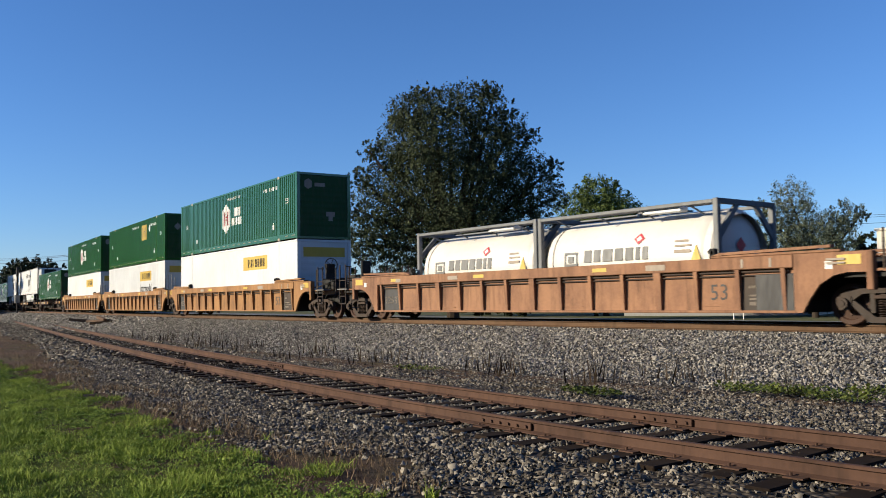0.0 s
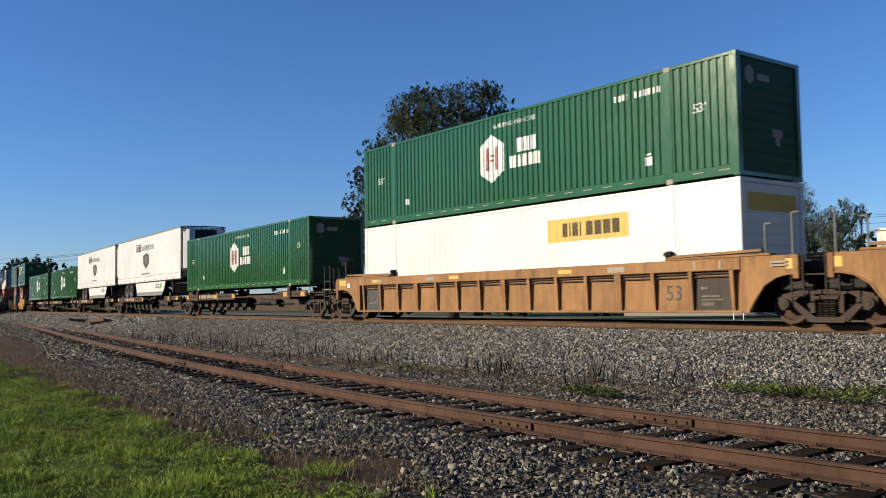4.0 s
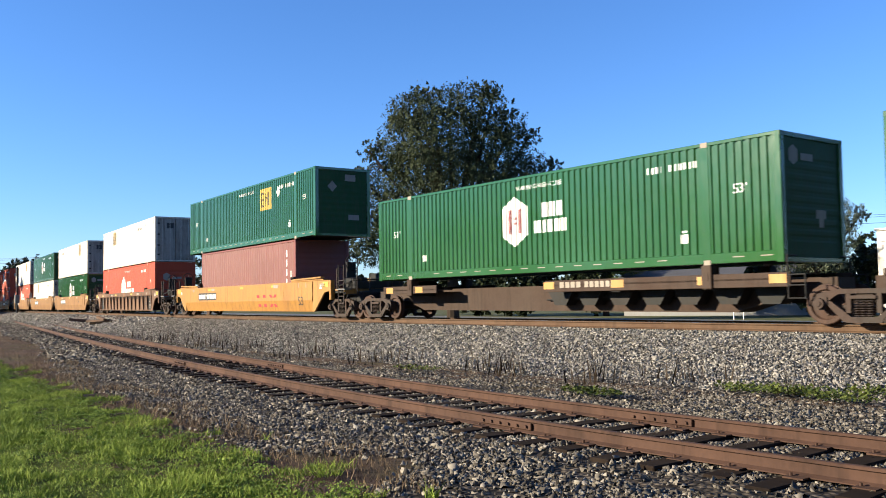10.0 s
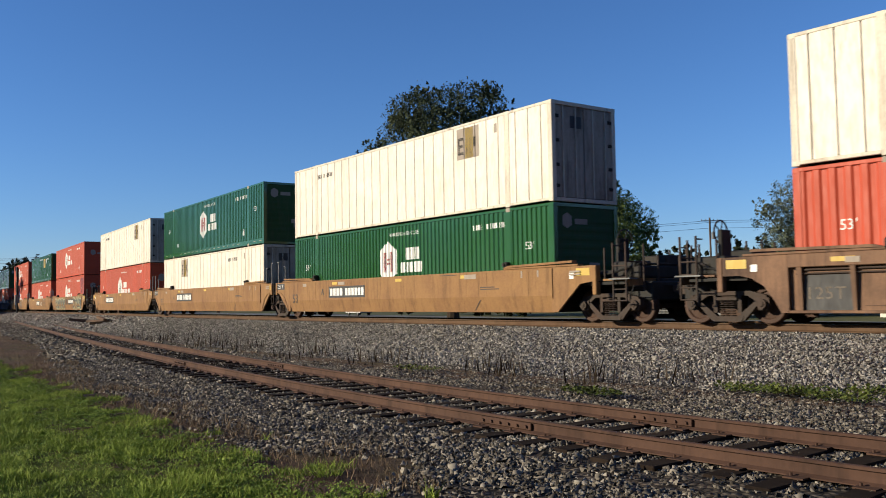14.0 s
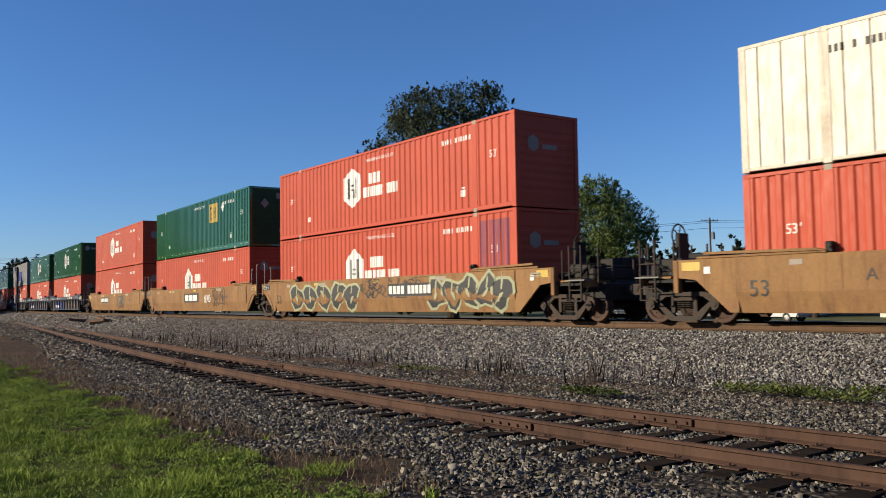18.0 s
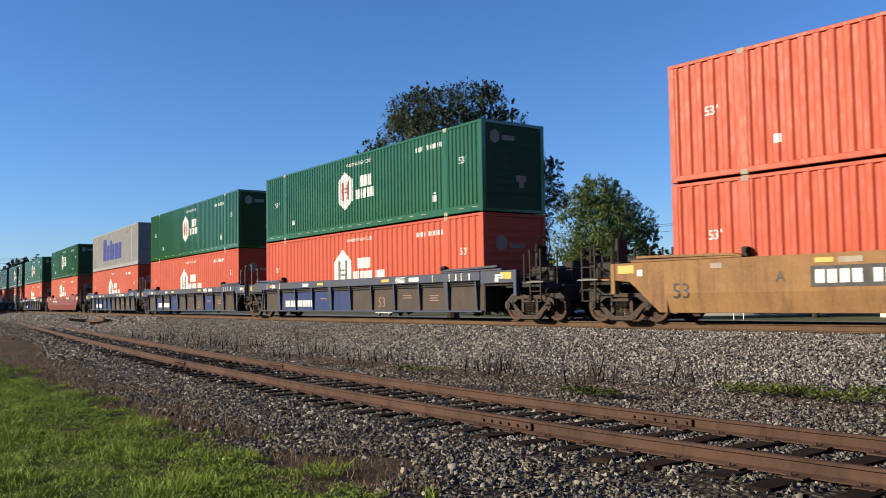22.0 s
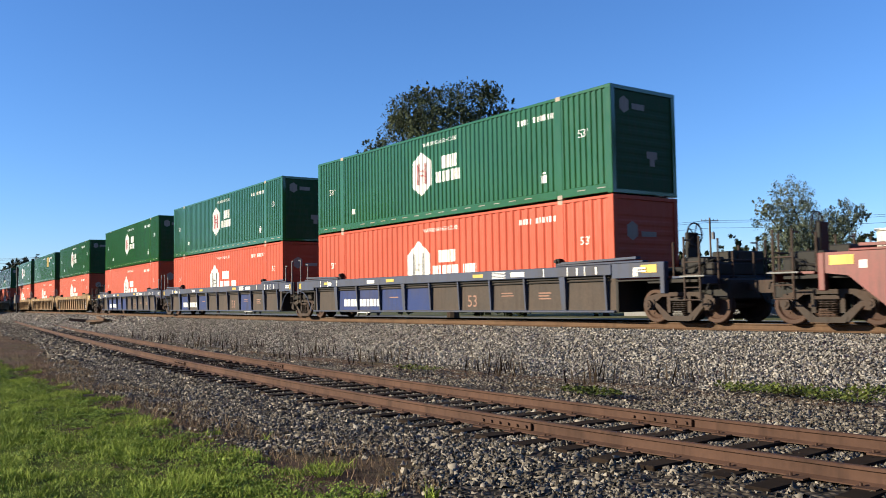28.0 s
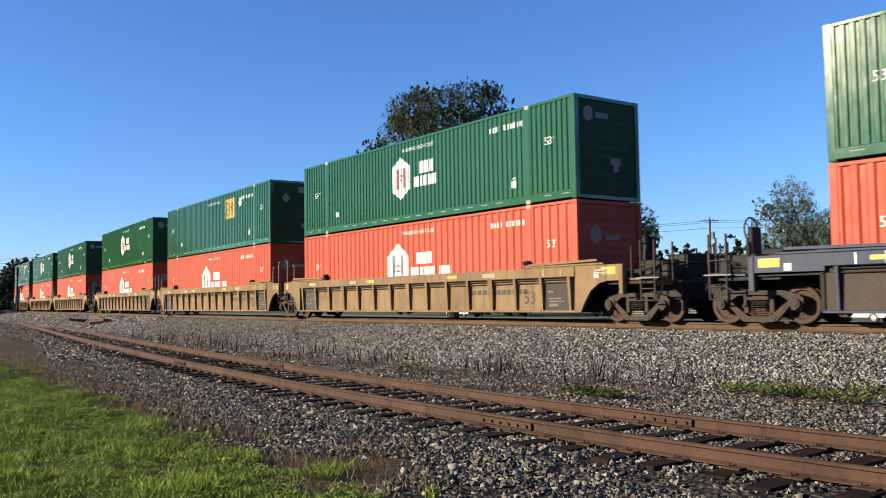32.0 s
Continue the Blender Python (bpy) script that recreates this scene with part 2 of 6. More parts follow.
def soil_material(name, a, bb, c):
    m, nt, b = material(name)
    n1 = noise_of(nt, 0.35, 6, 0.65, offset=False)
    n2 = noise_of(nt, 11.0, 6, 0.75, offset=False)
    t = ramp(nt, n1.outputs["Fac"], [(0.38, a), (0.52, bb), (0.66, c)])
    k = mix(nt, n2.outputs["Fac"], (0.02, 0.016, 0.012), t.outputs["Color"])
    nt.links.new(mix(nt, 0.55, k, t.outputs["Color"]), b.inputs["Base Color"])
    b.inputs["Roughness"].default_value = 0.95
    b.inputs["Specular IOR Level"].default_value = 0.1
    bump(nt, b, n2.outputs["Fac"], 0.8, 0.03)
    return m


SOIL = soil_material("dry_ground", (0.1188, 0.0779, 0.0485), (0.0792, 0.053, 0.0356), (0.0911, 0.0779, 0.0365))
LAWN = soil_material("lawn_ground", (0.066, 0.0858, 0.0099), (0.099, 0.1188, 0.0145), (0.0792, 0.0792, 0.0158))
FIELD = soil_material("far_grass", (0.0858, 0.099, 0.0396), (0.1122, 0.1188, 0.0528), (0.1188, 0.1089, 0.0594))
ASPHALT = soil_material("worn_asphalt", (0.198, 0.198, 0.1848), (0.1716, 0.1716, 0.1617), (0.2178, 0.2112, 0.1914))


# ---- mesh helpers ----
class Geo:
    """Gathers vertices and faces of one mesh."""

    def __init__(self):
        self.v, self.f = [], []

    def add(self, verts, faces):
        n = len(self.v)
        self.v += [tuple(p) for p in verts]
        self.f += [tuple(i + n for i in f) for f in faces]
        return self

    def box(self, x0, x1, y0, y1, z0, z1, ch=0.0):
        if x0 > x1: x0, x1 = x1, x0
        if y0 > y1: y0, y1 = y1, y0
        if z0 > z1: z0, z1 = z1, z0
        if ch <= 0:
            return self.add([(x, y, z) for x in (x0, x1) for y in (y0, y1) for z in (z0, z1)],
                            [(0, 1, 3, 2), (4, 6, 7, 5), (0, 4, 5, 1), (2, 3, 7, 6), (0, 2, 6, 4), (1, 5, 7, 3)])
        lo, hi = (x0, y0, z0), (x1, y1, z1)
        idx, verts = {}, []
        for sx in (0, 1):
            for sy in (0, 1):
                for sz in (0, 1):
                    for k in range(3):
                        p = [(hi if s else lo)[a] + (0 if a == k else (-ch if s else ch)) for a, s in enumerate((sx, sy, sz))]
                        idx[(sx, sy, sz), k] = len(verts)
                        verts.append(p)
        faces = []
        for k in range(3):
            a, b = (k + 1) % 3, (k + 2) % 3
            for s in (0, 1):
                ring = []
                for i, j in ((0, 0), (1, 0), (1, 1), (0, 1)) if s else ((0, 0), (0, 1), (1, 1), (1, 0)):
                    c = [0, 0, 0]
                    c[k], c[a], c[b] = s, i, j
                    ring.append(idx[tuple(c), k])
                faces.append(ring)
            for i in (0, 1):
                for j in (0, 1):
                    c, d = [0, 0, 0], [0, 0, 0]
                    c[a], c[b], d[a], d[b] = i, j, i, j
                    c[k], d[k] = 0, 1
                    q = [idx[tuple(c), a], idx[tuple(d), a], idx[tuple(d), b], idx[tuple(c), b]]
                    faces.append(q if i == j else q[::-1])
        for key in [(a, b, c) for a in (0, 1) for b in (0, 1) for c in (0, 1)]:
            faces.append([idx[key, k] for k in range(3)])
        return self.add(verts, faces)

    def prism(self, poly, a, b, axis="y"):
        """A polygon pushed from a to b along an axis. poly: (x, z) for y, (y, z) for x, (x, y) for z."""
        put = {"y": lambda p, t: (p[0], t, p[1]), "x": lambda p, t: (t, p[0], p[1]), "z": lambda p, t: (p[0], p[1], t)}[axis]
        n = len(poly)
        return self.add([put(p, a) for p in poly] + [put(p, b) for p in poly],
                        [tuple(range(n)), tuple(range(2 * n - 1, n - 1, -1))] + [(i, i + n, (i + 1) % n + n, (i + 1) % n) for i in range(n)])

    def rod(self, p, q, r, n=8, r2=None, caps=True):
        p, q = Vector(p), Vector(q)
        d = (q - p).normalized()
        u = d.orthogonal().normalized()
        w = d.cross(u)
        r2 = r if r2 is None else r2
        ring = lambda c, rr: [c + (u * math.cos(6.28319 * i / n) + w * math.sin(6.28319 * i / n)) * rr for i in range(n)]
        faces = [(i, (i + 1) % n, (i + 1) % n + n, i + n) for i in range(n)]
        if caps:
            faces += [tuple(range(n - 1, -1, -1)), tuple(range(n, 2 * n))]
        return self.add(ring(p, r) + ring(q, r2), faces)

    def path(self, pts, r, n=6):
        for p, q in zip(pts, pts[1:]):
            self.rod(p, q, r, n)
        return self

    def turn(self, profile, n=24, axis="y"):
        """A profile of (radius, along) turned about an axis through the origin."""
        m = len(profile)
        verts = []
        for i in range(n):
            a = 6.283185 * i / n
            for r, t in profile:
                c, s = r * math.cos(a), r * math.sin(a)
                verts.append({"y": (c, t, s), "x": (t, c, s), "z": (c, s, t)}[axis])
        return self.add(verts, [(i * m + j, i * m + j + 1, ((i + 1) % n) * m + j + 1, ((i + 1) % n) * m + j) for i in range(n) for j in range(m - 1)])

    def shift(self, dx=0, dy=0, dz=0):
        self.v = [(x + dx, y + dy, z + dz) for x, y, z in self.v]
        return self

    def mesh(self, name, mat, smooth=False):
        me = bpy.data.meshes.new(name)
        me.from_pydata(self.v, [], self.f)
        me.materials.append(mat)
        if smooth:
            me.polygons.foreach_set("use_smooth", [True] * len(me.polygons))
        me.update()
        return me


def part(name, geo, mat, parent, label="", smooth=False, kind=""):
    me = geo.mesh(name, mat, smooth) if isinstance(geo, Geo) else geo
    ob = new(name, me)
    ob.parent = parent
    return tagged(ob, label, "", "", kind)


def thing(name, label, category, group=""):
    return tagged(new(name), label, category, group)


def setting(name, geo, mat, label, category, smooth=False):
    return tagged(new(name, geo.mesh(name, mat, smooth) if isinstance(geo, Geo) else geo), label, category, "", "structure")


def stuff(name, verts, faces, mat, label, category):
    """Uncountable pieces in one mesh, from arrays of vertices and equal faces."""
    me = bpy.data.meshes.new(name)
    k = faces.shape[1]
    me.vertices.add(len(verts))
    me.vertices.foreach_set("co", np.asarray(verts, np.float32).ravel())
    me.loops.add(faces.size)
    me.loops.foreach_set("vertex_index", faces.astype(np.int32).ravel())
    me.polygons.add(len(faces))
    me.polygons.foreach_set("loop_start", np.arange(len(faces), dtype=np.int32) * k)
    me.polygons.foreach_set("loop_total", np.full(len(faces), k, np.int32))
    me.materials.append(mat)
    me.update(calc_edges=True)
    return tagged(new(name, me), label, category, "", "stuff")


# ---- markings that follow the corrugated sheet ----
def clip_x(poly, x0, x1):
    for lim, sign in ((x0, 1), (x1, -1)):
        out = []
        for p, q in zip(poly, poly[1:] + poly[:1]):
            a, b = sign * (p[0] - lim), sign * (q[0] - lim)
            if a >= 0:
                out.append(p)
            if a * b < 0:
                t = a / (a - b)
                out.append((lim, p[1] + (q[1] - p[1]) * t))
        poly = out
        if len(poly) < 3:
            return []
    return poly


def on_sheet(polys, profile, lift=0.004):
    """Flat polygons (x, z) laid on a near-side sheet whose profile is a list of (x, y)."""
    g = Geo()
    xs = [p[0] for p in profile]
    for poly in polys:
        lo, hi = min(p[0] for p in poly), max(p[0] for p in poly)
        for (xa, ya), (xb, yb) in zip(profile, profile[1:]):
            if xb <= lo or xa >= hi or xb - xa < 1e-6:
                continue
            c = clip_x(list(poly), xa, xb)
            if c:
                g.add([(x, ya + (yb - ya) * (x - xa) / (xb - xa) - lift, z) for x, z in c], [tuple(range(len(c)))])
    return g


_TEXTS = {}


def text_polys(body, height, x, z, wide=1.0):
    """Triangles of a written line, its left foot at (x, z)."""
    if body not in _TEXTS:
        cu = bpy.data.curves.new("writing", "FONT")
        cu.body, cu.resolution_u = body, 2
        ob = bpy.data.objects.new("writing", cu)
        scene.collection.objects.link(ob)
        bpy.context.view_layer.update()
        me = bpy.data.meshes.new_from_object(ob.evaluated_get(bpy.context.evaluated_depsgraph_get()))
        me.calc_loop_triangles()
        vs = [(v.co.x, v.co.y) for v in me.vertices]
        _TEXTS[body] = [[vs[i] for i in t.vertices] for t in me.loop_triangles]
        bpy.data.objects.remove(ob)
        bpy.data.curves.remove(cu)
        bpy.data.meshes.remove(me)
    tris = _TEXTS[body]
    top = max(p[1] for t in tris for p in t)
    left = min(p[0] for t in tris for p in t)
    k = height / top
    return [[(x + (p[0] - left) * k * wide, z + p[1] * k) for p in t] for t in tris]


def bar(x, z, w, h):
    return [(x, z), (x + w, z), (x + w, z + h), (x, z + h)]


def blocks(x, z, widths, h, gap):
    """A row of plain blocks that stands for a lettered name."""
    out = []
    for w in widths:
        if w > 0:
            out.append(bar(x, z, w, h))
        x += abs(w) + gap
    return out


def shield(x, z, w, h, flat=False):
    """A six-sided badge about (x, z)."""
    if flat:
        return [(x - w / 2, z - h / 2), (x + w / 2, z - h / 2), (x + w / 2, z + h * 0.22), (x, z + h / 2), (x - w / 2, z + h * 0.22)]
    return [(x, z - h / 2), (x + w / 2, z - h * 0.28), (x + w / 2, z + h * 0.28), (x, z + h / 2), (x - w / 2, z + h * 0.28), (x - w / 2, z - h * 0.28)]


# ---- containers: origin under the middle, x along the train, near side at -y ----
CL, CW, CH = 16.154, 2.591, 2.896


def sheet_profile(x0, x1, style, y):
    """The plan line of a side sheet between two posts."""
    pitch, flat, slope, depth = {"groove": (0.222, 0.10, 0.032, 0.036), "wave": (0.333, 0.115, 0.052, 0.036),
                                 "rib": (0.19, 0.14, 0.012, 0.014), "seam": (0.575, 0.535, 0.008, 0.035), "fine": (0.305, 0.289, 0.006, 0.004),
                                 "wave40": (0.278, 0.07, 0.068, 0.036)}[style]
    n = max(1, round((x1 - x0) / pitch))
    k = (x1 - x0) / n
    flat, slope = flat * k / pitch, slope * k / pitch
    low = k - flat - 2 * slope
    pts = [(x0, y)]
    x = x0
    for _ in range(n):
        x += flat / 2
        pts.append((x, y))
        x += slope
        pts.append((x, y + depth))
        x += low
        pts.append((x, y + depth))
        x += slope
        pts.append((x, y))
        x += flat / 2
        pts.append((x, y))
    return pts


def flat_polys(polys, y):
    v, f = [], []
    for p in polys:
        f.append(tuple(range(len(v), len(v) + len(p))))
        v += [(x, y, z) for x, z in p]
    return v, f


def container(label, body, style, marks, length=CL, height=CH, doors_front=False, group="containers on the train"):
    """A steel freight container with posts, rails, corrugated sheets, roof, doors and markings."""
    c = thing("freight_container", label, "container", group)
    fm = CREAM_FRAME if body is CREAM else body
    hx, hy = length / 2, CW / 2
    posts_x = [-6.096, 6.096] if length > 13 else []
    rail_h = 0.27 if style == "groove" else 0.17 if style in ("wave", "wave40") else 0.11
    post_g = Geo().box(-0.09, 0.09, -0.08, 0.08, 0.1, height - 0.1, 0.012).mesh("corner_post", fm)
    for sx in (-1, 1):
        for sy in (-1, 1):
            o = part("corner_post", post_g, fm, c)
            o.location = (sx * (hx - 0.09), sy * (hy - 0.08), 0)
    mid_g = Geo().box(-0.12, 0.12, -0.05, 0.05, 0.1, height - 0.1, 0.012).mesh("side_post", fm)
    cast = Geo().box(-0.09, 0.09, -0.085, 0.085, -0.059, 0.059, 0.01).box(-0.04, 0.04, -0.0875, -0.084, -0.03, 0.03).mesh("corner_casting", fm)
    pale = Geo().box(-0.10, 0.10, -0.085, 0.085, -0.065, 0.065, 0.01).mesh("lifting_casting", DECAL_FADED if style in ("groove", "wave") else fm)
    for x in posts_x:
        for sy in (-1, 1):
            o = part("side_post", mid_g, fm, c)
            o.location = (x, sy * (hy - 0.05), 0)
            for z in (0.06, height - 0.06):
                o = part("lifting_casting", pale, fm, c)
                o.location = (x, sy * (hy - 0.083), z)
    for sx in (-1, 1):
        for sy in (-1, 1):
            for z in (0.06, height - 0.06):
                o = part("corner_casting", cast, fm, c)
                o.location = (sx * (hx - 0.088), sy * (hy - 0.083), z)
    edges = [-hx + 0.18] + [e for x in posts_x for e in (x - 0.12, x + 0.12)] + [hx - 0.18]
    bays = list(zip(edges[::2], edges[1::2]))
    side_y = -hy + 0.012
    full = []
    for a, b in bays:
        full += sheet_profile(a, b, style, side_y)
    for sy in (-1, 1):
        g = Geo()
        for a, b in bays:
            pr = sheet_profile(a, b, style, side_y)
            n = len(pr)
            g.add([(x, y * -sy, 0.1) for x, y in pr] + [(x, y * -sy, height - 0.09) for x, y in pr],
                  [(i, i + 1, i + 1 + n, i + n) for i in range(n - 1)])
        part("side_sheet", g, body, c)
        g = Geo().box(-hx + 0.1, hx - 0.1, sy * hy, sy * (hy - 0.08), height - 0.09, height - 0.005, 0.01)
        part("top_rail", g, fm, c)
        g = Geo()
        for a, b in bays:
            g.box(a - 0.02, b + 0.02, sy * (hy + 0.002), sy * (hy - 0.09), 0.03, rail_h, 0.012)
        part("bottom_rail", g, fm, c)
    if body is GREEN:
        part("stencil_row", Geo().add(*flat_polys([bar(-7.6 + 0.72 * i, 0.155, 0.30, 0.022) for i in range(22) if i not in (2, 3, 18, 19)], -hy - 0.006)), DECAL_FADED, c, "row of tiny pale stencils", kind="stuff")
    g = Geo()
    n = 40
    for i in range(n):
        x0, x1 = -hx + 0.1 + (length - 0.2) * i / n, -hx + 0.1 + (length - 0.2) * (i + 0.5) / n
        x2 = -hx + 0.1 + (length - 0.2) * (i + 1) / n
        g.add([(x, y, z) for y in (-hy + 0.06, hy - 0.06) for x, z in ((x0, height - 0.025), (x1 - 0.03, height - 0.025), (x1, height - 0.045), (x2 - 0.03, height - 0.045), (x2, height - 0.025))],
              [(j, j + 1, j + 6, j + 5) for j in range(4)])
    part("roof", g, body, c)
    part("floor", Geo().box(-hx + 0.1, hx - 0.1, -hy + 0.07, hy - 0.07, 0.06, 0.14), BLACK, c)
    wall_x, door_x = (-1, 1) if doors_front else (1, -1)
    beam = Geo().box(-0.06, 0.06, -hy + 0.1, hy - 0.1, 0.004, 0.116, 0.01).mesh("end_beam", fm)
    for z in (0.0, height - 0.12):
        for sx in (-1, 1):
            part("end_beam", beam, fm, c).location = (sx * (hx - 0.06), 0, z)
    g, n = Geo(), 8
    x_out, x_in = wall_x * (hx - 0.03), wall_x * (hx - 0.038)
    rows = [(0.12, x_out)]
    for i in range(n):
        z = 0.45 + (height - 0.9) * i / n
        d = (height - 0.9) / n
        rows += [(z, x_out), (z + d * 0.2, x_in), (z + d * 0.5, x_in), (z + d * 0.7, x_out)]
    rows.append((height - 0.12, x_out))
    g.add([(x, y, z) for y in (-hy + 0.14, hy - 0.14) for z, x in rows], [(j, j + 1, j + 1 + len(rows), j + len(rows)) for j in range(len(rows) - 1)])
    # ends away from the sun take the paints that carry their shade
    end_mat = {CREAM: CREAM_GRIMED_SHADED, GREEN: GREEN_SHADED}.get(body, body)
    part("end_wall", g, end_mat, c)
    for sy in (-1, 1):
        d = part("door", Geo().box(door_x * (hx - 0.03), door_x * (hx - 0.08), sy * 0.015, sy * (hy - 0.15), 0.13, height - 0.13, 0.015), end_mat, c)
        for k in (0.35, 0.85):
            part("lock_rod", Geo().rod((door_x * (hx - 0.01), sy * k, 0.08), (door_x * (hx - 0.01), sy * k, height - 0.08), 0.02), ALLOY if body is WHITE else fm, d)
        hinge = Geo().box(door_x * (hx - 0.005), door_x * (hx - 0.06), sy * (hy - 0.3), sy * (hy - 0.1), -0.05, 0.05, 0.01).mesh("hinge", BLACK if body is CREAM else fm)
        for z in (0.45, 1.05, 1.75, 2.45):
            part("hinge", hinge, fm, d).location = (0, 0, z)
    for name, mat, polys, lab in marks(length, height):
        ends = name.startswith("end_")
        if ends:
            g = Geo()
            for p in polys:
                g.add([(hx + 0.004 - (0.03 if not doors_front else 0.028), y, z) for y, z in p], [tuple(range(len(p)))])
            part(name[4:], g, mat, c, lab, kind="stuff")
        else:
            # continuous profile, posts included
            pr = [(-hx, -hy)] + full + [(hx, -hy)]
            pr = [(x, min(y, -hy + 0.06)) for x, y in pr]
            if name == "name_blocks" and len(polys) < 20:
                for p in polys:
                    part("name_block", on_sheet([p], pr), mat, c, lab)
            else:
                part(name, on_sheet(polys, pr), mat, c, lab, kind="" if len(polys) == 1 else "stuff")
    return c


def small_marks(h, mat=DECAL_WHITE):
    return [("stencil", mat, text_polys("53'", 0.23, -7.1, 1.5) + text_polys("53'", 0.23, 6.85, 1.62), ""),
            ("height_warning", mat, text_polys("WARNING HIGH CUBE", 0.13, -0.6, h - 0.42), "small white lettering"),
            ("serial_number", mat, blocks(4.35, h - 0.55, [0.08, 0.08, 0.08, 0.04, -0.1, 0.08, 0.08, 0.08, 0.08, 0.08, 0.08], 0.16, 0.065), "white bars of a serial number"),
            ("small_plate", mat, [bar(5.35, 0.55, 0.22, 0.22), bar(5.38, 0.81, 0.16, 0.05), bar(-5.35, 0.6, 0.16, 0.2)], "")]


def hexagon_marks(l, h):
    x, z = -0.67, 1.57
    return small_marks(h) + [
        ("badge", DECAL_WHITE, [shield(x, z, 1.12, 1.5)], "white six-sided badge"),
        ("badge_bars", DECAL_RED, [bar(x - 0.30, z - 0.36, 0.17, 0.72), bar(x + 0.13, z - 0.36, 0.17, 0.72), bar(x - 0.10, z - 0.09, 0.2, 0.07), bar(x - 0.10, z + 0.06, 0.2, 0.07)], "red bars on the badge"),
        ("name_blocks", DECAL_WHITE, blocks(x + 1.17, z + 0.04, [0.26, 0.24, 0.22], 0.42, 0.06) + blocks(x + 0.86, z - 0.40, [0.28, 0.15, 0.22, 0.22, 0.22], 0.36, 0.05), "white blocks of a company name"),
        ("end_badge", DECAL_FADED, [shield(-0.75, h - 0.5, 0.36, 0.46), bar(-0.45, h - 0.6, 0.5, 0.16), bar(0.1, 1.0, 0.42, 0.2), bar(0.22, 0.8, 0.2, 0.2)], "faded badge")]


def square_marks(l, h):
    x = 2.15
    return small_marks(h) + [
        ("badge", DECAL_YELLOW, [bar(x, h - 1.34, 1.3, 1.0)], "square yellow badge"),
        ("badge_bars", DECAL_GREY, [bar(x + 0.1, h - 1.2, 0.12, 0.7), bar(x + 0.22, h - 1.2, 0.22, 0.11), bar(x + 0.22, h - 0.91, 0.19, 0.1), bar(x + 0.22, h - 0.61, 0.22, 0.11), bar(x + 0.56, h - 1.15, 0.11, 0.6), bar(x + 0.7, h - 0.85, 0.14, 0.1), bar(x + 0.9, h - 1.15, 0.11, 0.6)], "dark bars on the badge"),
        ("diamond", DECAL_WHITE, [[(3.98, h - 0.65), (4.22, h - 0.4), (4.46, h - 0.65), (4.22, h - 0.9)][::-1]], "white diamond sign"),
        ("end_badge", DECAL_FADED, [[(-0.72, h - 0.8), (-0.5, h - 1.04), (-0.28, h - 0.8), (-0.5, h - 0.56)], bar(0.25, 0.7, 0.5, 0.22), bar(0.1, h - 0.55, 0.5, 0.28)], "")]


def orange_marks(l, h, six=False, at=-0.92):
    x, z = (-1.65, 1.62) if six else (at, 1.41)
    body = [shield(x, z, 1.3, 1.55)] if six else [shield(x, z, 1.35, 1.6, True)]
    return small_marks(h, DECAL_WHITE) + [
        ("badge", DECAL_WHITE, body, "white house-shaped badge" if not six else "white six-sided badge"),
        ("badge_bars", DECAL_GREY if not six else DECAL_DARK, [bar(x - 0.34, z - 0.62, 0.16, 1.0), bar(x + 0.18, z - 0.62, 0.16, 1.0), bar(x - 0.14, z - 0.22, 0.28, 0.07), bar(x - 0.14, z - 0.04, 0.28, 0.07)] if not six else
         [bar(x - 0.34, z - 0.4, 0.14, 0.8), bar(x - 0.14, z - 0.4, 0.08, 0.3), bar(x + 0.06, z - 0.4, 0.08, 0.3), bar(x + 0.2, z - 0.4, 0.14, 0.8), bar(x - 0.12, z + 0.06, 0.24, 0.08), bar(x - 0.12, z - 0.1, 0.24, 0.06)], "dark bars on the badge"),
        ("name_blocks", DECAL_WHITE, blocks(x + 1.2, z + 0.02, [0.26, 0.24, 0.24], 0.40, 0.06) + blocks(x + 0.8, z - 0.46, [0.30, 0.15, 0.23, 0.23, 0.23, 0.06, -0.12, 0.09, 0.22, 0.2, 0.06], 0.38, 0.05), "white blocks of a company name"),
        ("end_badge", DECAL_FADED, [shield(-0.55, 1.95, 0.42, 0.52), bar(-0.2, 1.8, 0.6, 0.14)], "faded badge")]


def orange_left(l, h):
    return orange_marks(l, h, False, -1.55)


def orange_six(l, h):
    return orange_marks(l, h, True)


def white_marks(l, h, at=-4.55):
    x = at
    return [("badge", DECAL_FADED, [bar(x, h - 1.15, 1.15, 1.0)], "square faded yellow badge"),
            ("badge_patch", DECAL_YELLOW, [bar(x + 0.44, h - 1.13, 0.42, 0.96)], ""),
            ("badge_bars", DECAL_DARK, [bar(x + 0.06, h - 1.0, 0.09, 0.55), bar(x + 0.15, h - 1.0, 0.2, 0.09), bar(x + 0.15, h - 0.77, 0.17, 0.09), bar(x + 0.15, h - 0.54, 0.2, 0.09), bar(x + 0.5, h - 1.0, 0.07, 0.5), bar(x + 0.66, h - 1.0, 0.07, 0.5), bar(x + 0.85, h - 0.8, 0.14, 0.3)], ""),
            ("serial_number", DECAL_DARK, blocks(3.3 if at < 0 else -6.0, h - 0.6, [0.08, 0.08, 0.08, -0.08, 0.08, -0.08, 0.08, 0.08, 0.08, 0.08], 0.17, 0.05), "dark bars of a serial number"),
            ("side_plate", DECAL_FADED, [bar(5.5, h - 0.55, 0.14, 0.28)], ""),
            ("end_badge", DECAL_DARK, [bar(-0.55, h - 0.75, 0.45, 0.35)], "")]


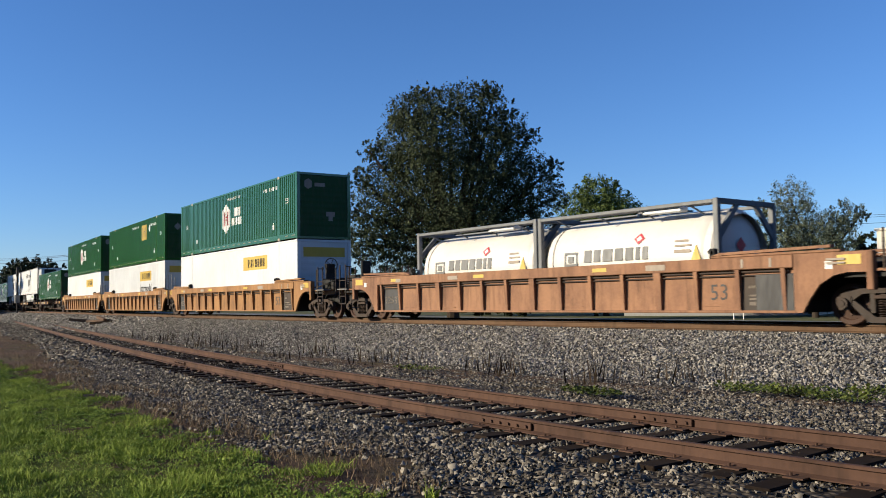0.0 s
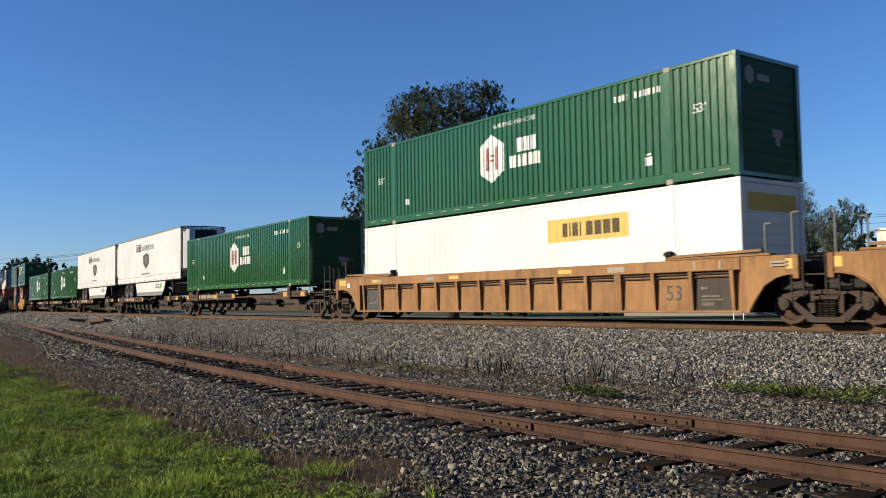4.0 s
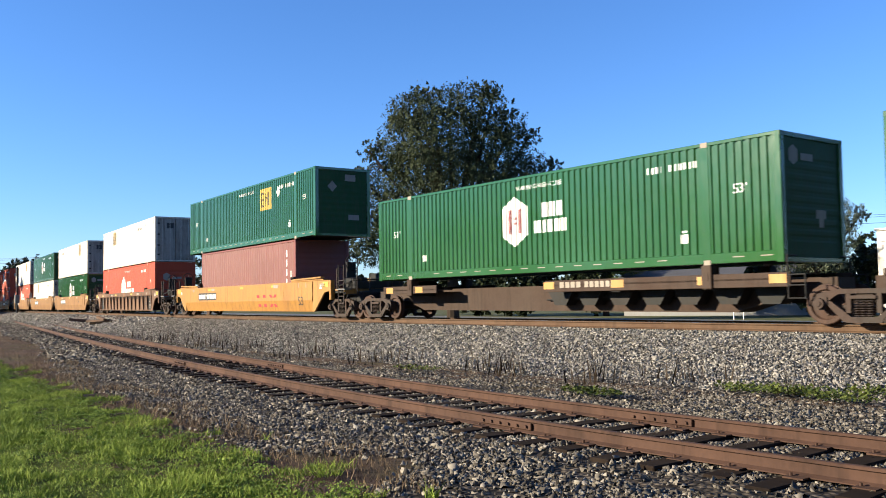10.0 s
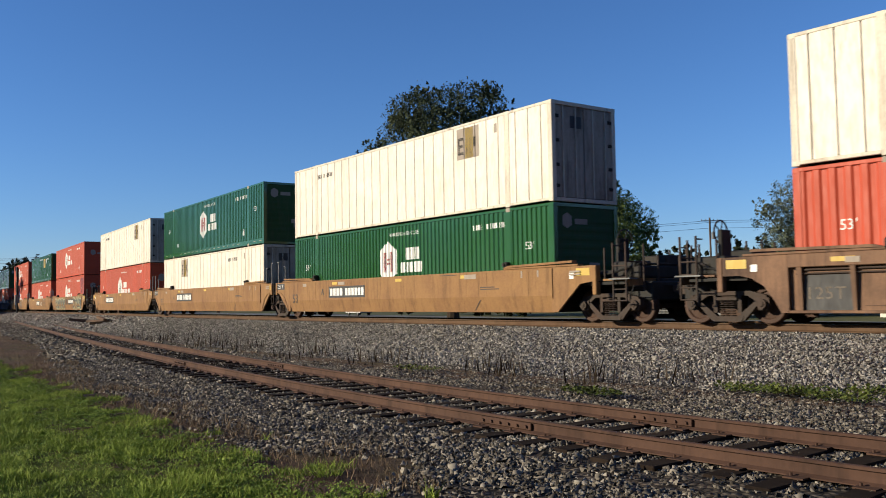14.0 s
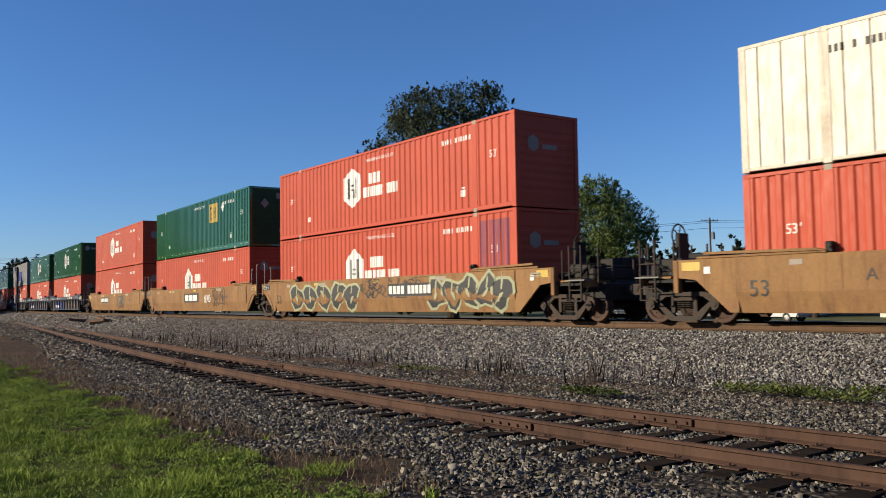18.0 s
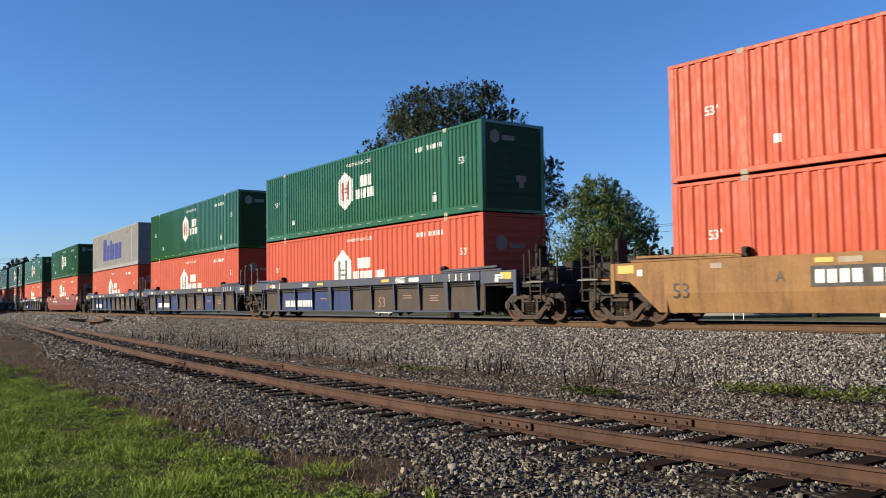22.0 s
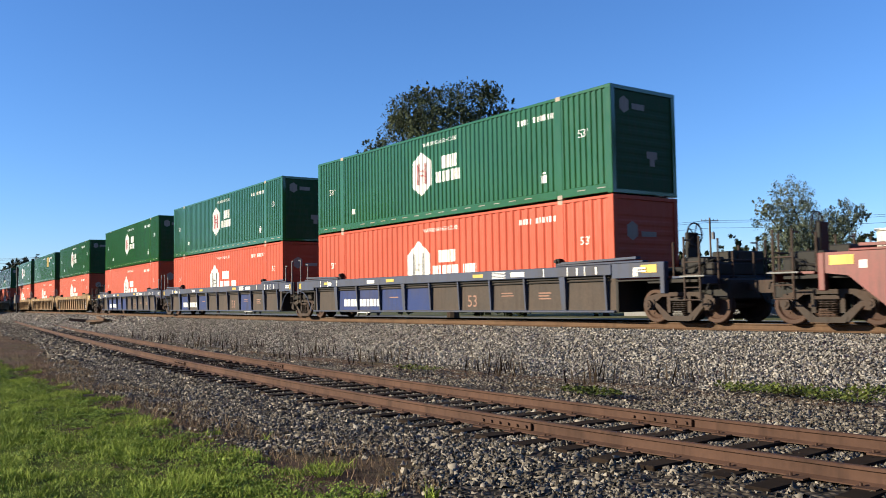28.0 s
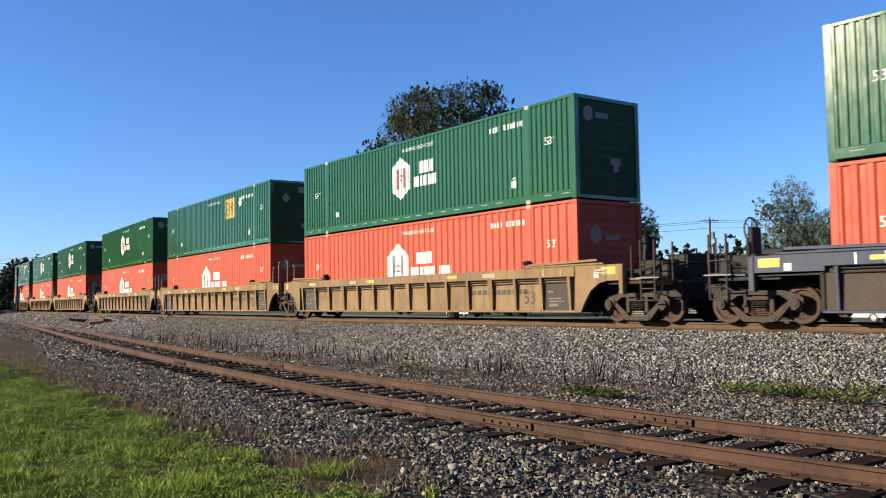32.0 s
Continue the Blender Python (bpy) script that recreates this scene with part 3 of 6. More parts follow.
def white_marks_late(l, h):
    return white_marks(l, h, 3.6)


def board_marks(l, h, word=False):
    out = [("name_board", DECAL_YELLOW, [bar(1.75, h - 1.15, 3.0, 0.64)], "yellow name board"),
           ("name_blocks", DECAL_DARK, blocks(2.35, h - 1.02, [0.2, 0.06, 0.22, 0.06, -0.06, 0.25, 0.25, 0.26, 0.25], 0.38, 0.06), "dark blocks of a company name"),
           ("end_board", DECAL_YELLOW, [bar(-1.0, h - 0.75, 2.0, 0.42)], "")]
    if word:
        out.append(("word", DECAL_DARK, [[(x + dx, z + dz) for x, z in p] for dx, dz in ((0, 0), (0.03, 0.0), (0.015, 0.02)) for p in text_polys("Intermodal", 0.47, 1.75, h - 1.85, 1.02)], "dark written word"))
    return out


def board_word(l, h):
    return board_marks(l, h, True)


def blue_name_marks(l, h):
    x, z = -3.75, 0.72
    big = [bar(x + a, z, w, k) for a, w, k in ((0.0, 1.28, 1.68), (1.44, 0.98, 1.18), (2.58, 0.58, 1.5), (3.32, 0.88, 1.18), (4.34, 1.05, 1.18), (5.55, 0.95, 1.18))]
    return [("name_blocks", DECAL_BLUE, big, "large dark blue blocks of a company name"),
            ("serial_number", DECAL_GREY, blocks(3.9, h - 0.5, [0.1, 0.1, 0.1, 0.1, -0.08, 0.1, 0.1, 0.1], 0.2, 0.05), ""),
            ("stencil", DECAL_GREY, text_polys("53", 0.3, 6.8, 0.6) + text_polys("53", 0.24, 5.3, 0.6), "")]


def plain_marks(l, h):
    return [("serial_number", DECAL_WHITE, [bar(l / 2 - 1.0, 0.5 + 0.42 * i, 0.07, 0.3) for i in range(5)] + [bar(l / 2 - 0.62, 1.3, 0.16, 0.26)], "white upright bars"),
            ("triangle", DECAL_YELLOW, [[(l / 2 - 0.66, 0.72), (l / 2 - 0.42, 0.72), (l / 2 - 0.54, 0.98)]], "")]


# ---- rolling stock: origin on the rail heads under the middle ----
WHEEL_R = 0.42


def _wheel(y, s):
    """Wheel profile: flange inside, tread, dished plate, hub."""
    return [(0.0, y + s * 0.10), (0.09, y + s * 0.10), (0.10, y + s * 0.05), (0.30, y + s * 0.02), (0.33, y + s * 0.065), (0.405, y + s * 0.065), (0.42, y + s * 0.055),
            (0.42, y - s * 0.05), (0.45, y - s * 0.055), (0.45, y - s * 0.075), (0.34, y - s * 0.075), (0.30, y - s * 0.03), (0.0, y - s * 0.05)]


def _truck_meshes():
    g = Geo()
    for s in (-1, 1):
        g.turn(_wheel(s * 0.75, s), 28)
        # plate spokes so that the turning shows
        for i in range(4):
            a = math.pi / 2 * i
            g.rod((0.2 * math.cos(a), s * 0.775, 0.2 * math.sin(a)), (0.2 * math.cos(a), s * 0.80, 0.2 * math.sin(a)), 0.03, 8)
    g.rod((0, -0.92, 0), (0, 0.92, 0), 0.075, 12)
    wheel = g.mesh("wheelset", WHEEL_STEEL)
    g = Geo()
    y0, y1 = -0.06, 0.06
    top = [(-1.02, 0.05), (-0.98, 0.20), (-0.55, 0.30), (0.55, 0.30), (0.98, 0.20), (1.02, 0.05), (0.72, 0.06), (0.52, 0.19), (0.32, 0.2), (0.32, 0.2), (-0.32, 0.2), (-0.52, 0.19), (-0.72, 0.06)]
    g.prism(top, y0, y1)
    for s in (-1, 1):
        g.prism([(s * 0.85, 0.07), (s * 0.68, 0.05), (s * 0.26, -0.28), (s * 0.30, -0.38), (s * 0.42, -0.38)], y0, y1)
        g.prism([(s * 0.26, 0.2), (s * 0.36, 0.2), (s * 0.36, -0.2), (s * 0.26, -0.2)], y0 * 0.9, y1 * 0.9)
        g.prism([(s * 0.74, 0.14), (s * 1.06, 0.14), (s * 1.06, -0.02), (s * 1.0, -0.14), (s * 0.80, -0.14), (s * 0.74, -0.02)], y0 * 1.4, y1 * 1.4)
        g.rod((s * 0.9, -0.16, 0), (s * 0.9, 0.02, 0), 0.115, 14)
        g.rod((s * 0.9, -0.18, 0), (s * 0.9, -0.15, 0), 0.06, 8)
    g.prism([(-0.42, -0.28), (0.42, -0.28), (0.36, -0.4), (-0.36, -0.4)], y0 * 1.2, y1 * 1.2)
    frame_me = g.mesh("side_frame", TRUCK_STEEL)
    g = Geo()
    for x in (-0.13, 0.0, 0.13):
        for i in range(7):
            z = -0.27 + i * 0.05
            g.turn([(0.06, z), (0.078, z + 0.0125), (0.06, z + 0.025)], 10, "z")
            n = 30
            g.v[-n:] = [(a + x, b - 0.02, c) for a, b, c in g.v[-n:]]
    g.box(-0.27, 0.27, -0.1, 0.08, 0.085, 0.16, 0.01)
    spring_me = g.mesh("spring_pack", TRUCK_STEEL)
    g = Geo().box(-0.2, 0.2, -1.0, 1.0, 0.42, 0.66, 0.03).rod((0, 0, 0.66), (0, 0, 0.74), 0.2, 14)
    for s in (-1, 1):
        g.box(s * 0.42, s * 0.50, -0.9, 0.9, 0.32, 0.42, 0.02)
        g.box(s * 0.38, s * 0.45, -0.82, -0.68, 0.3, 0.6).box(s * 0.38, s * 0.45, 0.68, 0.82, 0.3, 0.6)
    bolster_me = g.mesh("truck", TRUCK_STEEL)
    return wheel, frame_me, spring_me, bolster_me


TRUCK_MESHES = _truck_meshes()


def truck(parent, x):
    """A two-axle truck: bolster with side frames, spring groups and wheelsets."""
    wheel, frame_me, spring_me, bolster_me = TRUCK_MESHES
    t = part("truck", bolster_me, TRUCK_STEEL, parent, "dusty two-axle steel truck")
    t.location = (x, 0, 0)
    for s in (-1, 1):
        f = part("side_frame", frame_me, TRUCK_STEEL, t)
        f.location, f.rotation_euler = (0, s * 1.0, 0.45), (0, 0, 0 if s < 0 else math.pi)
        k = part("spring_pack", spring_me, TRUCK_STEEL, t, kind="stuff")
        k.location, k.rotation_euler = (0, s * 1.0, 0.45), (0, 0, 0 if s < 0 else math.pi)
        w = part("wheelset", wheel, WHEEL_STEEL, t)
        w.matrix_parent_inverse = Matrix.Translation((s * 0.9, 0, WHEEL_R))
    return t


def end_fittings(car, e, mat, brake):
    """Stub sill, platform, coupler, ladders and hoses at the end e (+1 front, -1 rear) of a car with its own coupler."""
    X = lambda x: e * x
    part("stub_sill", Geo().box(X(8.2), X(11.1), -0.38, 0.38, 0.74, 1.12, 0.02).box(X(9.2), X(10.7), -1.35, 1.35, 0.98, 1.06), BLACK, car)
    # black boxes added to stand for coupler and truck parts lying in shade
    for sy, y0, y1 in ((-1, 0.35, 1.0), (1, 0.2, 1.25)):
        part("end_box", Geo().box(X(9.95), X(10.75), sy * y0, sy * y1, 1.14, 1.75 if sy > 0 else 1.58, 0.03).box(X(10.05), X(10.6), sy * y0, sy * (y1 - 0.15), 0.5, 0.98, 0.03), BLACK, car)
    part("end_pipe", Geo().path([(X(9.2), -1.2, 1.2), (X(10.2), -1.25, 1.28), (X(10.8), -0.9, 1.5), (X(10.9), 0.9, 1.5)], 0.03, 6), BLACK, car)
    part("end_platform", Geo().box(X(10.0), X(10.9), -1.4, 1.4, 1.08, 1.13).box(X(10.82), X(10.9), -1.42, 1.42, 0.92, 1.12, 0.01), mat, car)
    g = Geo().box(X(11.05), X(11.5), -0.09, 0.09, 0.76, 0.94, 0.02).prism([(X(11.45), -0.2), (X(11.78), -0.16), (X(11.80), 0.0), (X(11.68), 0.02), (X(11.64), 0.16), (X(11.46), 0.18)], 0.70, 1.0, "z")
    part("coupler", g, TRUCK_STEEL, car)
    for sy in (-1, 1):
        g = Geo()
        y = sy * 1.46
        for x in (10.42, 10.86):
            g.rod((X(x), y, 0.55), (X(x), y, 2.05), 0.028)
        for z in (0.56, 0.85, 1.15, 1.45, 1.95):
            if z < 1.5:
                g.rod((X(10.42), y, z), (X(10.86), y, z), 0.018)
        g.rod((X(10.86), y, 1.55), (X(10.86), sy * 0.7, 1.55), 0.018).rod((X(10.86), sy * 0.7, 1.55), (X(10.86), sy * 0.7, 1.1), 0.018)
        g.rod((X(10.42), y, 1.98), (X(10.42), sy * 1.2, 1.98), 0.018)
        part("grab_iron", g, TRUCK_STEEL, car)
        for x, yy, z0, z1 in ((9.98, 1.30, 1.1, 1.95), (11.0, 0.95, 0.8, 2.0), (11.02, 0.42, 1.0, 1.7)):
            part("end_post", Geo().rod((X(x), sy * yy, z0), (X(x), sy * yy, z1), 0.026, 8), TRUCK_STEEL, car)
        part("step_board", Geo().box(X(10.3), X(11.0), sy * 1.2, sy * 1.5, 1.1, 1.135), DECAL_GREY, car, "grey grating step")
    # one more black filler for the shaded gap between cars
    part("draft_gear", Geo().box(X(10.1), X(11.2), -0.85, 0.85, 0.55, 1.05, 0.04).box(X(10.3), X(10.9), -1.0, 0.6, 1.13, 1.45, 0.04), BLACK, car)
    g = Geo().path([(X(11.2), 0.25, 0.8), (X(11.4), 0.32, 0.5), (X(11.6), 0.3, 0.38), (X(11.75), 0.2, 0.45)], 0.03)
    part("brake_hose", g, BLACK, car)
    for sy in (-1, 1):
        part("uncoupling_lever", Geo().path([(X(11.0), sy * 1.42, 0.78), (X(11.0), sy * 1.35, 0.92), (X(11.25), sy * 0.2, 0.95)], 0.018, 5), BLACK, car)
    if brake:
        g = Geo()
        for i in range(20):
            a, b = 6.2832 * i / 20, 6.2832 * (i + 1) / 20
            g.rod((X(10.2), -0.75 + 0.28 * math.cos(a), 2.15 + 0.28 * math.sin(a)), (X(10.2), -0.75 + 0.28 * math.cos(b), 2.15 + 0.28 * math.sin(b)), 0.02, 6)
        for i in range(5):
            a = 6.2832 * i / 5
            g.rod((X(10.2), -0.75, 2.15), (X(10.2), -0.75 + 0.28 * math.cos(a), 2.15 + 0.28 * math.sin(a)), 0.014, 5)
        part("brake_wheel", g, BLACK, car, "round black hand brake wheel")
        part("brake_stand", Geo().box(X(10.05), X(10.17), -0.95, -0.55, 1.1, 2.2, 0.02), BLACK, car)
        part("brake_cylinder", Geo().rod((X(9.3), 0.6, 1.3), (X(9.9), 0.6, 1.3), 0.14, 14), BLACK, car)
        part("air_tank", Geo().rod((X(9.1), -0.5, 1.28), (X(9.8), -0.5, 1.28), 0.11, 12), BLACK, car)


def joint_fittings(car, e, mat):
    """Articulated end: a narrowing box sill that reaches the shared truck."""
    X = lambda x: e * x
    part("stub_sill", Geo().box(X(8.2), X(9.75), -0.55, 0.55, 0.68, 1.1, 0.02).box(X(8.4), X(9.6), -1.3, 1.3, 1.06, 1.12), BLACK, car)
    part("end_housing", Geo().box(X(8.9), X(9.7), -1.2, 1.2, 0.75, 1.05, 0.03).box(X(9.2), X(9.72), -1.05, 1.05, 1.12, 1.4, 0.03), BLACK, car)
    for sy in (-1, 1):
        g = Geo()
        g.rod((X(9.35), sy * 1.46, 0.6), (X(9.35), sy * 1.46, 1.5), 0.02).rod((X(9.62), sy * 1.46, 0.6), (X(9.62), sy * 1.46, 1.5), 0.02)
        for z in (0.62, 0.9, 1.2, 1.48):
            g.rod((X(9.35), sy * 1.46, z), (X(9.62), sy * 1.46, z), 0.016)
        part("grab_iron", g, TRUCK_STEEL, car)
        for x, z0, z1 in ((8.75, 1.5, 2.2), (9.4, 1.45, 2.4)):
            part("hand_post", Geo().rod((X(x), sy * 1.44, z0), (X(x), sy * 1.44, z1), 0.024, 8).rod((X(x), sy * 1.44, z1), (X(x + 0.16), sy * 1.44, z1), 0.022, 6), DECAL_GREY, car, "grey upright hand post")
        part("arch_lip", Geo().path([(X(8.33), sy * 1.505, 0.28), (X(8.48), sy * 1.505, 0.53), (X(8.72), sy * 1.505, 0.85), (X(9.02), sy * 1.505, 1.03), (X(9.3), sy * 1.505, 1.09), (X(9.5), sy * 1.505, 1.09)], 0.022, 6), mat, car)
        part("sill_bracket", Geo().box(X(9.42), X(9.56), sy * 1.36, sy * 1.53, 0.98, 1.5, 0.015).box(X(9.46), X(9.52), sy * 1.528, sy * 1.535, 1.1, 1.24), mat, car)


def side_end(e, long, square=False):
    """The side plate beyond the pit, cut round the truck: polygon (x, z)."""
    far = 9.75 if long else 9.5
    if square:
        return [(e * x, z) for x, z in [(8.15, 1.13), (far, 1.13), (far, 1.5), (8.15, 1.5)]]
    p = [(8.15, 0.26), (8.33, 0.26), (8.48, 0.52), (8.72, 0.84), (9.02, 1.02), (9.3, 1.08), (far, 1.08), (far, 1.5), (8.15, 1.5)]
    return [(e * x, z) for x, z in p]


def well_car(label, style, chord, panel, front, rear, marks=(), ribs=15, brake=True, group="well cars of the train"):
    """A well car for 53-foot stacks. front / rear: 'coupler' or 'joint'; a front joint rests on the truck of the car ahead."""
    car = thing("well_car", label, "railway car", group)
    ends = ((1, front), (-1, rear))
    for sy in (-1, 1):
        if style == "ribbed":
            part("top_chord", Geo().box(-8.15, 8.15, sy * 1.38, sy * 1.53, 1.22, 1.50, 0.015), chord, car)
            part("side_sheet", Geo().box(-8.2, 8.2, sy * 1.36, sy * 1.385, 0.29, 1.23), panel, car)
            part("bottom_sill", Geo().box(-8.2, 8.2, sy * 1.36, sy * 1.50, 0.25, 0.31, 0.012), chord, car)
            for i in range(ribs):
                x = -7.9 + 15.8 * i / (ribs - 1)
                wide = (0.11 if i % 4 == 3 else 0.055) if ribs == 15 else (0.11 if i in (1, 4, 9) else 0.035)
                o = part("rib", Geo().add([(a * wide * k, sy * y, z) for a in (-1, 1) for y, z, k in ((1.385, 0.31, 0.7), (1.46, 0.31, 0.7), (1.52, 1.22, 1.0), (1.385, 1.22, 1.0))],
                                          [(0, 1, 2, 3), (7, 6, 5, 4), (0, 4, 5, 1), (1, 5, 6, 2), (2, 6, 7, 3), (3, 7, 4, 0)]), chord, car)
                o.location.x = x
            for z, r in ((1.165, 0.022), (1.085, 0.018)):
                part("pipe_run", Geo().rod((-8.0, sy * 1.432, z), (8.0, sy * 1.432, z), r), BLACK if ribs == 11 else TRUCK_STEEL, car)
            if ribs == 15:
                step = 15.8 / 14
                for x, m in ((-7.9, DECAL_DARK), (7.9 - step, DUSTY_PANEL)):
                    part("end_panel", Geo().box(x + 0.05, x + step - 0.05, sy * 1.384, sy * 1.3885, 0.315, 1.05), m, car, "dark painted end bay")
                part("load_stencil", Geo().add(*_flat(text_polys("125T", 0.25, -7.76, 0.55, 1.15), -1.392)), DECAL_FADED, car, "pale stencilled load limit", kind="stuff")
                part("panel_notes", Geo().add(*_flat([bar(7.0, 0.62, 0.5, 0.04), bar(7.0, 0.54, 0.6, 0.04), bar(7.0, 0.42, 0.35, 0.08), bar(6.98, 0.8, 0.2, 0.06)], -1.392)), DECAL_FADED, car, "faded rows of stencilled notes", kind="stuff")
                for x in (-6.6, -4.4, 1.2, 5.5):
                    part("drain_lip", Geo().box(x, x + 0.7, sy * 1.384, sy * 1.396, 0.40, 0.415), chord, car)
        else:
            sec = [(sy * 1.38, 0.265), (sy * 1.432, 0.265), (sy * 1.53, 0.72), (sy * 1.53, 1.46), (sy * 1.50, 1.50), (sy * 1.38, 1.50), (sy * 1.38, 1.44), (sy * 1.47, 1.42), (sy * 1.47, 0.75)]
            part("side_sheet", Geo().prism(sec, -8.2, 8.2, "x"), chord, car)
            part("bottom_sill", Geo().box(-8.2, 8.2, sy * 1.33, sy * 1.43, 0.25, 0.28, 0.01), panel, car)
            for x in (-5.8, 5.3, 7.2):
                part("weld_seam", Geo().box(x, x + 0.02, sy * 1.528, sy * 1.536, 0.74, 1.44), panel, car)
        for e, kind in ends:
            long = kind == "coupler"
            y0, y1 = sy * 1.43, sy * 1.50
            poly = side_end(e, long, ribs == 11) if style == "ribbed" else [(e * x, z) for x, z in [(8.15, 0.265), (8.37, 0.265), (9.25, 1.02), (9.75 if long else 9.5, 1.08), (9.75 if long else 9.5, 1.5), (8.15, 1.5)]]
            part("end_side_plate", Geo().prism(poly, y0, y1), chord, car)
            top = Geo().box(e * 6.1, e * (9.2 if long else 8.9), sy * 1.30, sy * 1.52, 1.505, 1.56, 0.012)
            top.prism([(e * 6.1, 1.555), (e * 6.35, 1.62), (e * (9.0 if long else 8.7), 1.66), (e * (9.0 if long else 8.7), 1.60)], sy * 1.36, sy * 1.54)
            part("guide_plate", top, chord, car)
            part("container_lock", Geo().box(e * 6.0, e * 6.16, sy * 1.30, sy * 1.45, 1.5, 1.74, 0.02).rod((e * 6.05, sy * 1.3, 1.66), (e * 6.05, sy * 1.5, 1.66), 0.05), BLACK, car)
            if long:
                part("reflector", Geo().box(e * 9.12, e * 9.62, sy * 1.499, sy * 1.507, 1.24, 1.44), DECAL_YELLOW, car, "yellow-orange reflector")
                part("white_plate", Geo().box(e * 8.86, e * 9.02, sy * 1.499, sy * 1.506, 1.16, 1.32), DECAL_WHITE, car)
                part("end_bracket", Geo().box(e * 9.72, e * 9.86, sy * 1.34, sy * 1.52, 0.72, 1.5, 0.015), chord, car)
            elif style != "ribbed" and e < 0:
                part("stencil_plate", Geo().box(-9.46, -8.72, sy * 1.499, sy * 1.504, 1.2, 1.46), DECAL_DARK, car, "dark painted patch at the joint")
                if sy < 0:
                    part("load_stencil", Geo().add(*_flat(text_polys("125 T", 0.16, -9.4, 1.25, 1.1), -1.507)), DECAL_WHITE, car, "white stencilled load limit", kind="stuff")
            else:
                part("reflector", Geo().box(e * 9.25, e * 9.5, sy * 1.499, sy * 1.507, 1.2, 1.42), DECAL_YELLOW, car)
        tabs = [(-7.2, 0.5), (-2.6, 0.5), (2.4, 0.5)] if style == "ribbed" else [(-4.4, 0.4), (0.2, 0.4), (4.0, 0.4)]
        for x, w in tabs:
            part("reflector", Geo().box(x, x + w, sy * 1.529, sy * 1.536, 1.31, 1.41), DECAL_YELLOW, car)
    part("pit_floor", Geo().box(-8.2, 8.2, -0.25, 0.25, 0.27, 0.34).box(-8.2, -6.6, -1.36, 1.36, 0.28, 0.34).box(6.6, 8.2, -1.36, 1.36, 0.28, 0.34), BLACK, car)
    for x in (-4.4, -2.2, 0, 2.2, 4.4):
        part("cross_bearer", Geo().box(x - 0.12, x + 0.12, -1.36, 1.36, 0.27, 0.36), BLACK, car)
    for e, kind in ends:
        part("end_bulkhead", Geo().box(e * 8.2, e * 8.28, -1.42, 1.42, 0.26, 1.1).box(e * 8.2, e * 9.9, -1.42, 1.42, 1.05, 1.085), BLACK, car)
        (end_fittings if kind == "coupler" else joint_fittings)(car, e, *((chord, brake) if kind == "coupler" else (chord,)))
    part("air_reservoir", Geo().rod((-0.6, 0.8, 0.34), (0.6, 0.8, 0.34), 0.12, 12), BLACK, car)
    if front == "coupler":
        truck(car, 9.9)
    truck(car, -9.9 if rear == "coupler" else -9.825)
    for name, mat, polys, lab in marks:
        g = Geo()
        for p in polys:
            y = -1.5385 if (style != "ribbed" or min(q[1] for q in p) > 1.12) else -1.391
            if style != "ribbed" and min(q[1] for q in p) < 0.7:
                g.add([(x, -1.534 + max(0, 0.72 - z) * 0.2115 - 0.006, z) for x, z in p], [tuple(range(len(p)))])
            else:
                g.add([(x, y, z) for x, z in p], [tuple(range(len(p)))])
        part(name, g, mat, car, lab, kind="stuff" if len(polys) > 1 else "")
    return car


def well_marks(x53=6.0, z53=0.55, dark=True, serial=None, board=None, rib=True):
    """The car's stencils; the serial number stands as plain blocks."""
    out = [("stencil", DECAL_DARK if dark else DECAL_RUST, text_polys("53", 0.36, x53, z53), "stencilled number")]
    if serial:
        x, z, h = serial
        row = blocks(x, z, [0.2, 0.2, 0.2, 0.2, -0.1, 0.18, 0.18, 0.18, 0.18, 0.18, 0.18], h, 0.06)
        if board:
            out.append(("number_board", DECAL_DARK, [bar(x - 0.1, z - 0.08, 2.75, h + 0.16)], "dark number board"))
            row = [[(p, q) for p, q in r] for r in row]
        out.append(("serial_number", DECAL_WHITE if (board or not dark) else DECAL_DARK, row, "blocks of a serial number"))
    if not rib:
        out += [("end_letter", DECAL_DARK, text_polys("A", 0.24, -5.3 if x53 < 0 else 3.6, 0.92), "stencilled letter"),
                ("rule_line", DECAL_DARK, [[(4.6, 0.3), (4.64, 0.3), (5.0, 0.62), (4.96, 0.62)]], ""), ("note_row", DECAL_DARK, [bar(5.0, 1.0, 0.7, 0.025), bar(5.0, 0.94, 0.9, 0.025), bar(2.9, 1.42, 0.9, 0.02)], "")]
    if not dark:
        out += [("chord_note", DECAL_WHITE, [bar(3.35, 1.255 + 0.042 * k, 0.62 - 0.05 * (k % 2), 0.022) for k in range(5)], "white rows of stencilled notes"),
                ("load_line", DECAL_WHITE, [bar(x, 1.235, 0.035, 0.24) for x in (5.6, 6.55, 7.2, -7.5, -6.9, -6.2)], ""),
                ("data_panel", DECAL_RUST, [bar(5.25, 0.62, 0.5, 0.035), bar(5.25, 0.7, 0.42, 0.035), bar(5.25, 0.78, 0.5, 0.035), bar(3.6, 0.8, 0.5, 0.03), bar(3.6, 0.72, 0.55, 0.03), bar(-2.6, 0.75, 0.55, 0.035)], "faded rust-coloured stencil rows")]
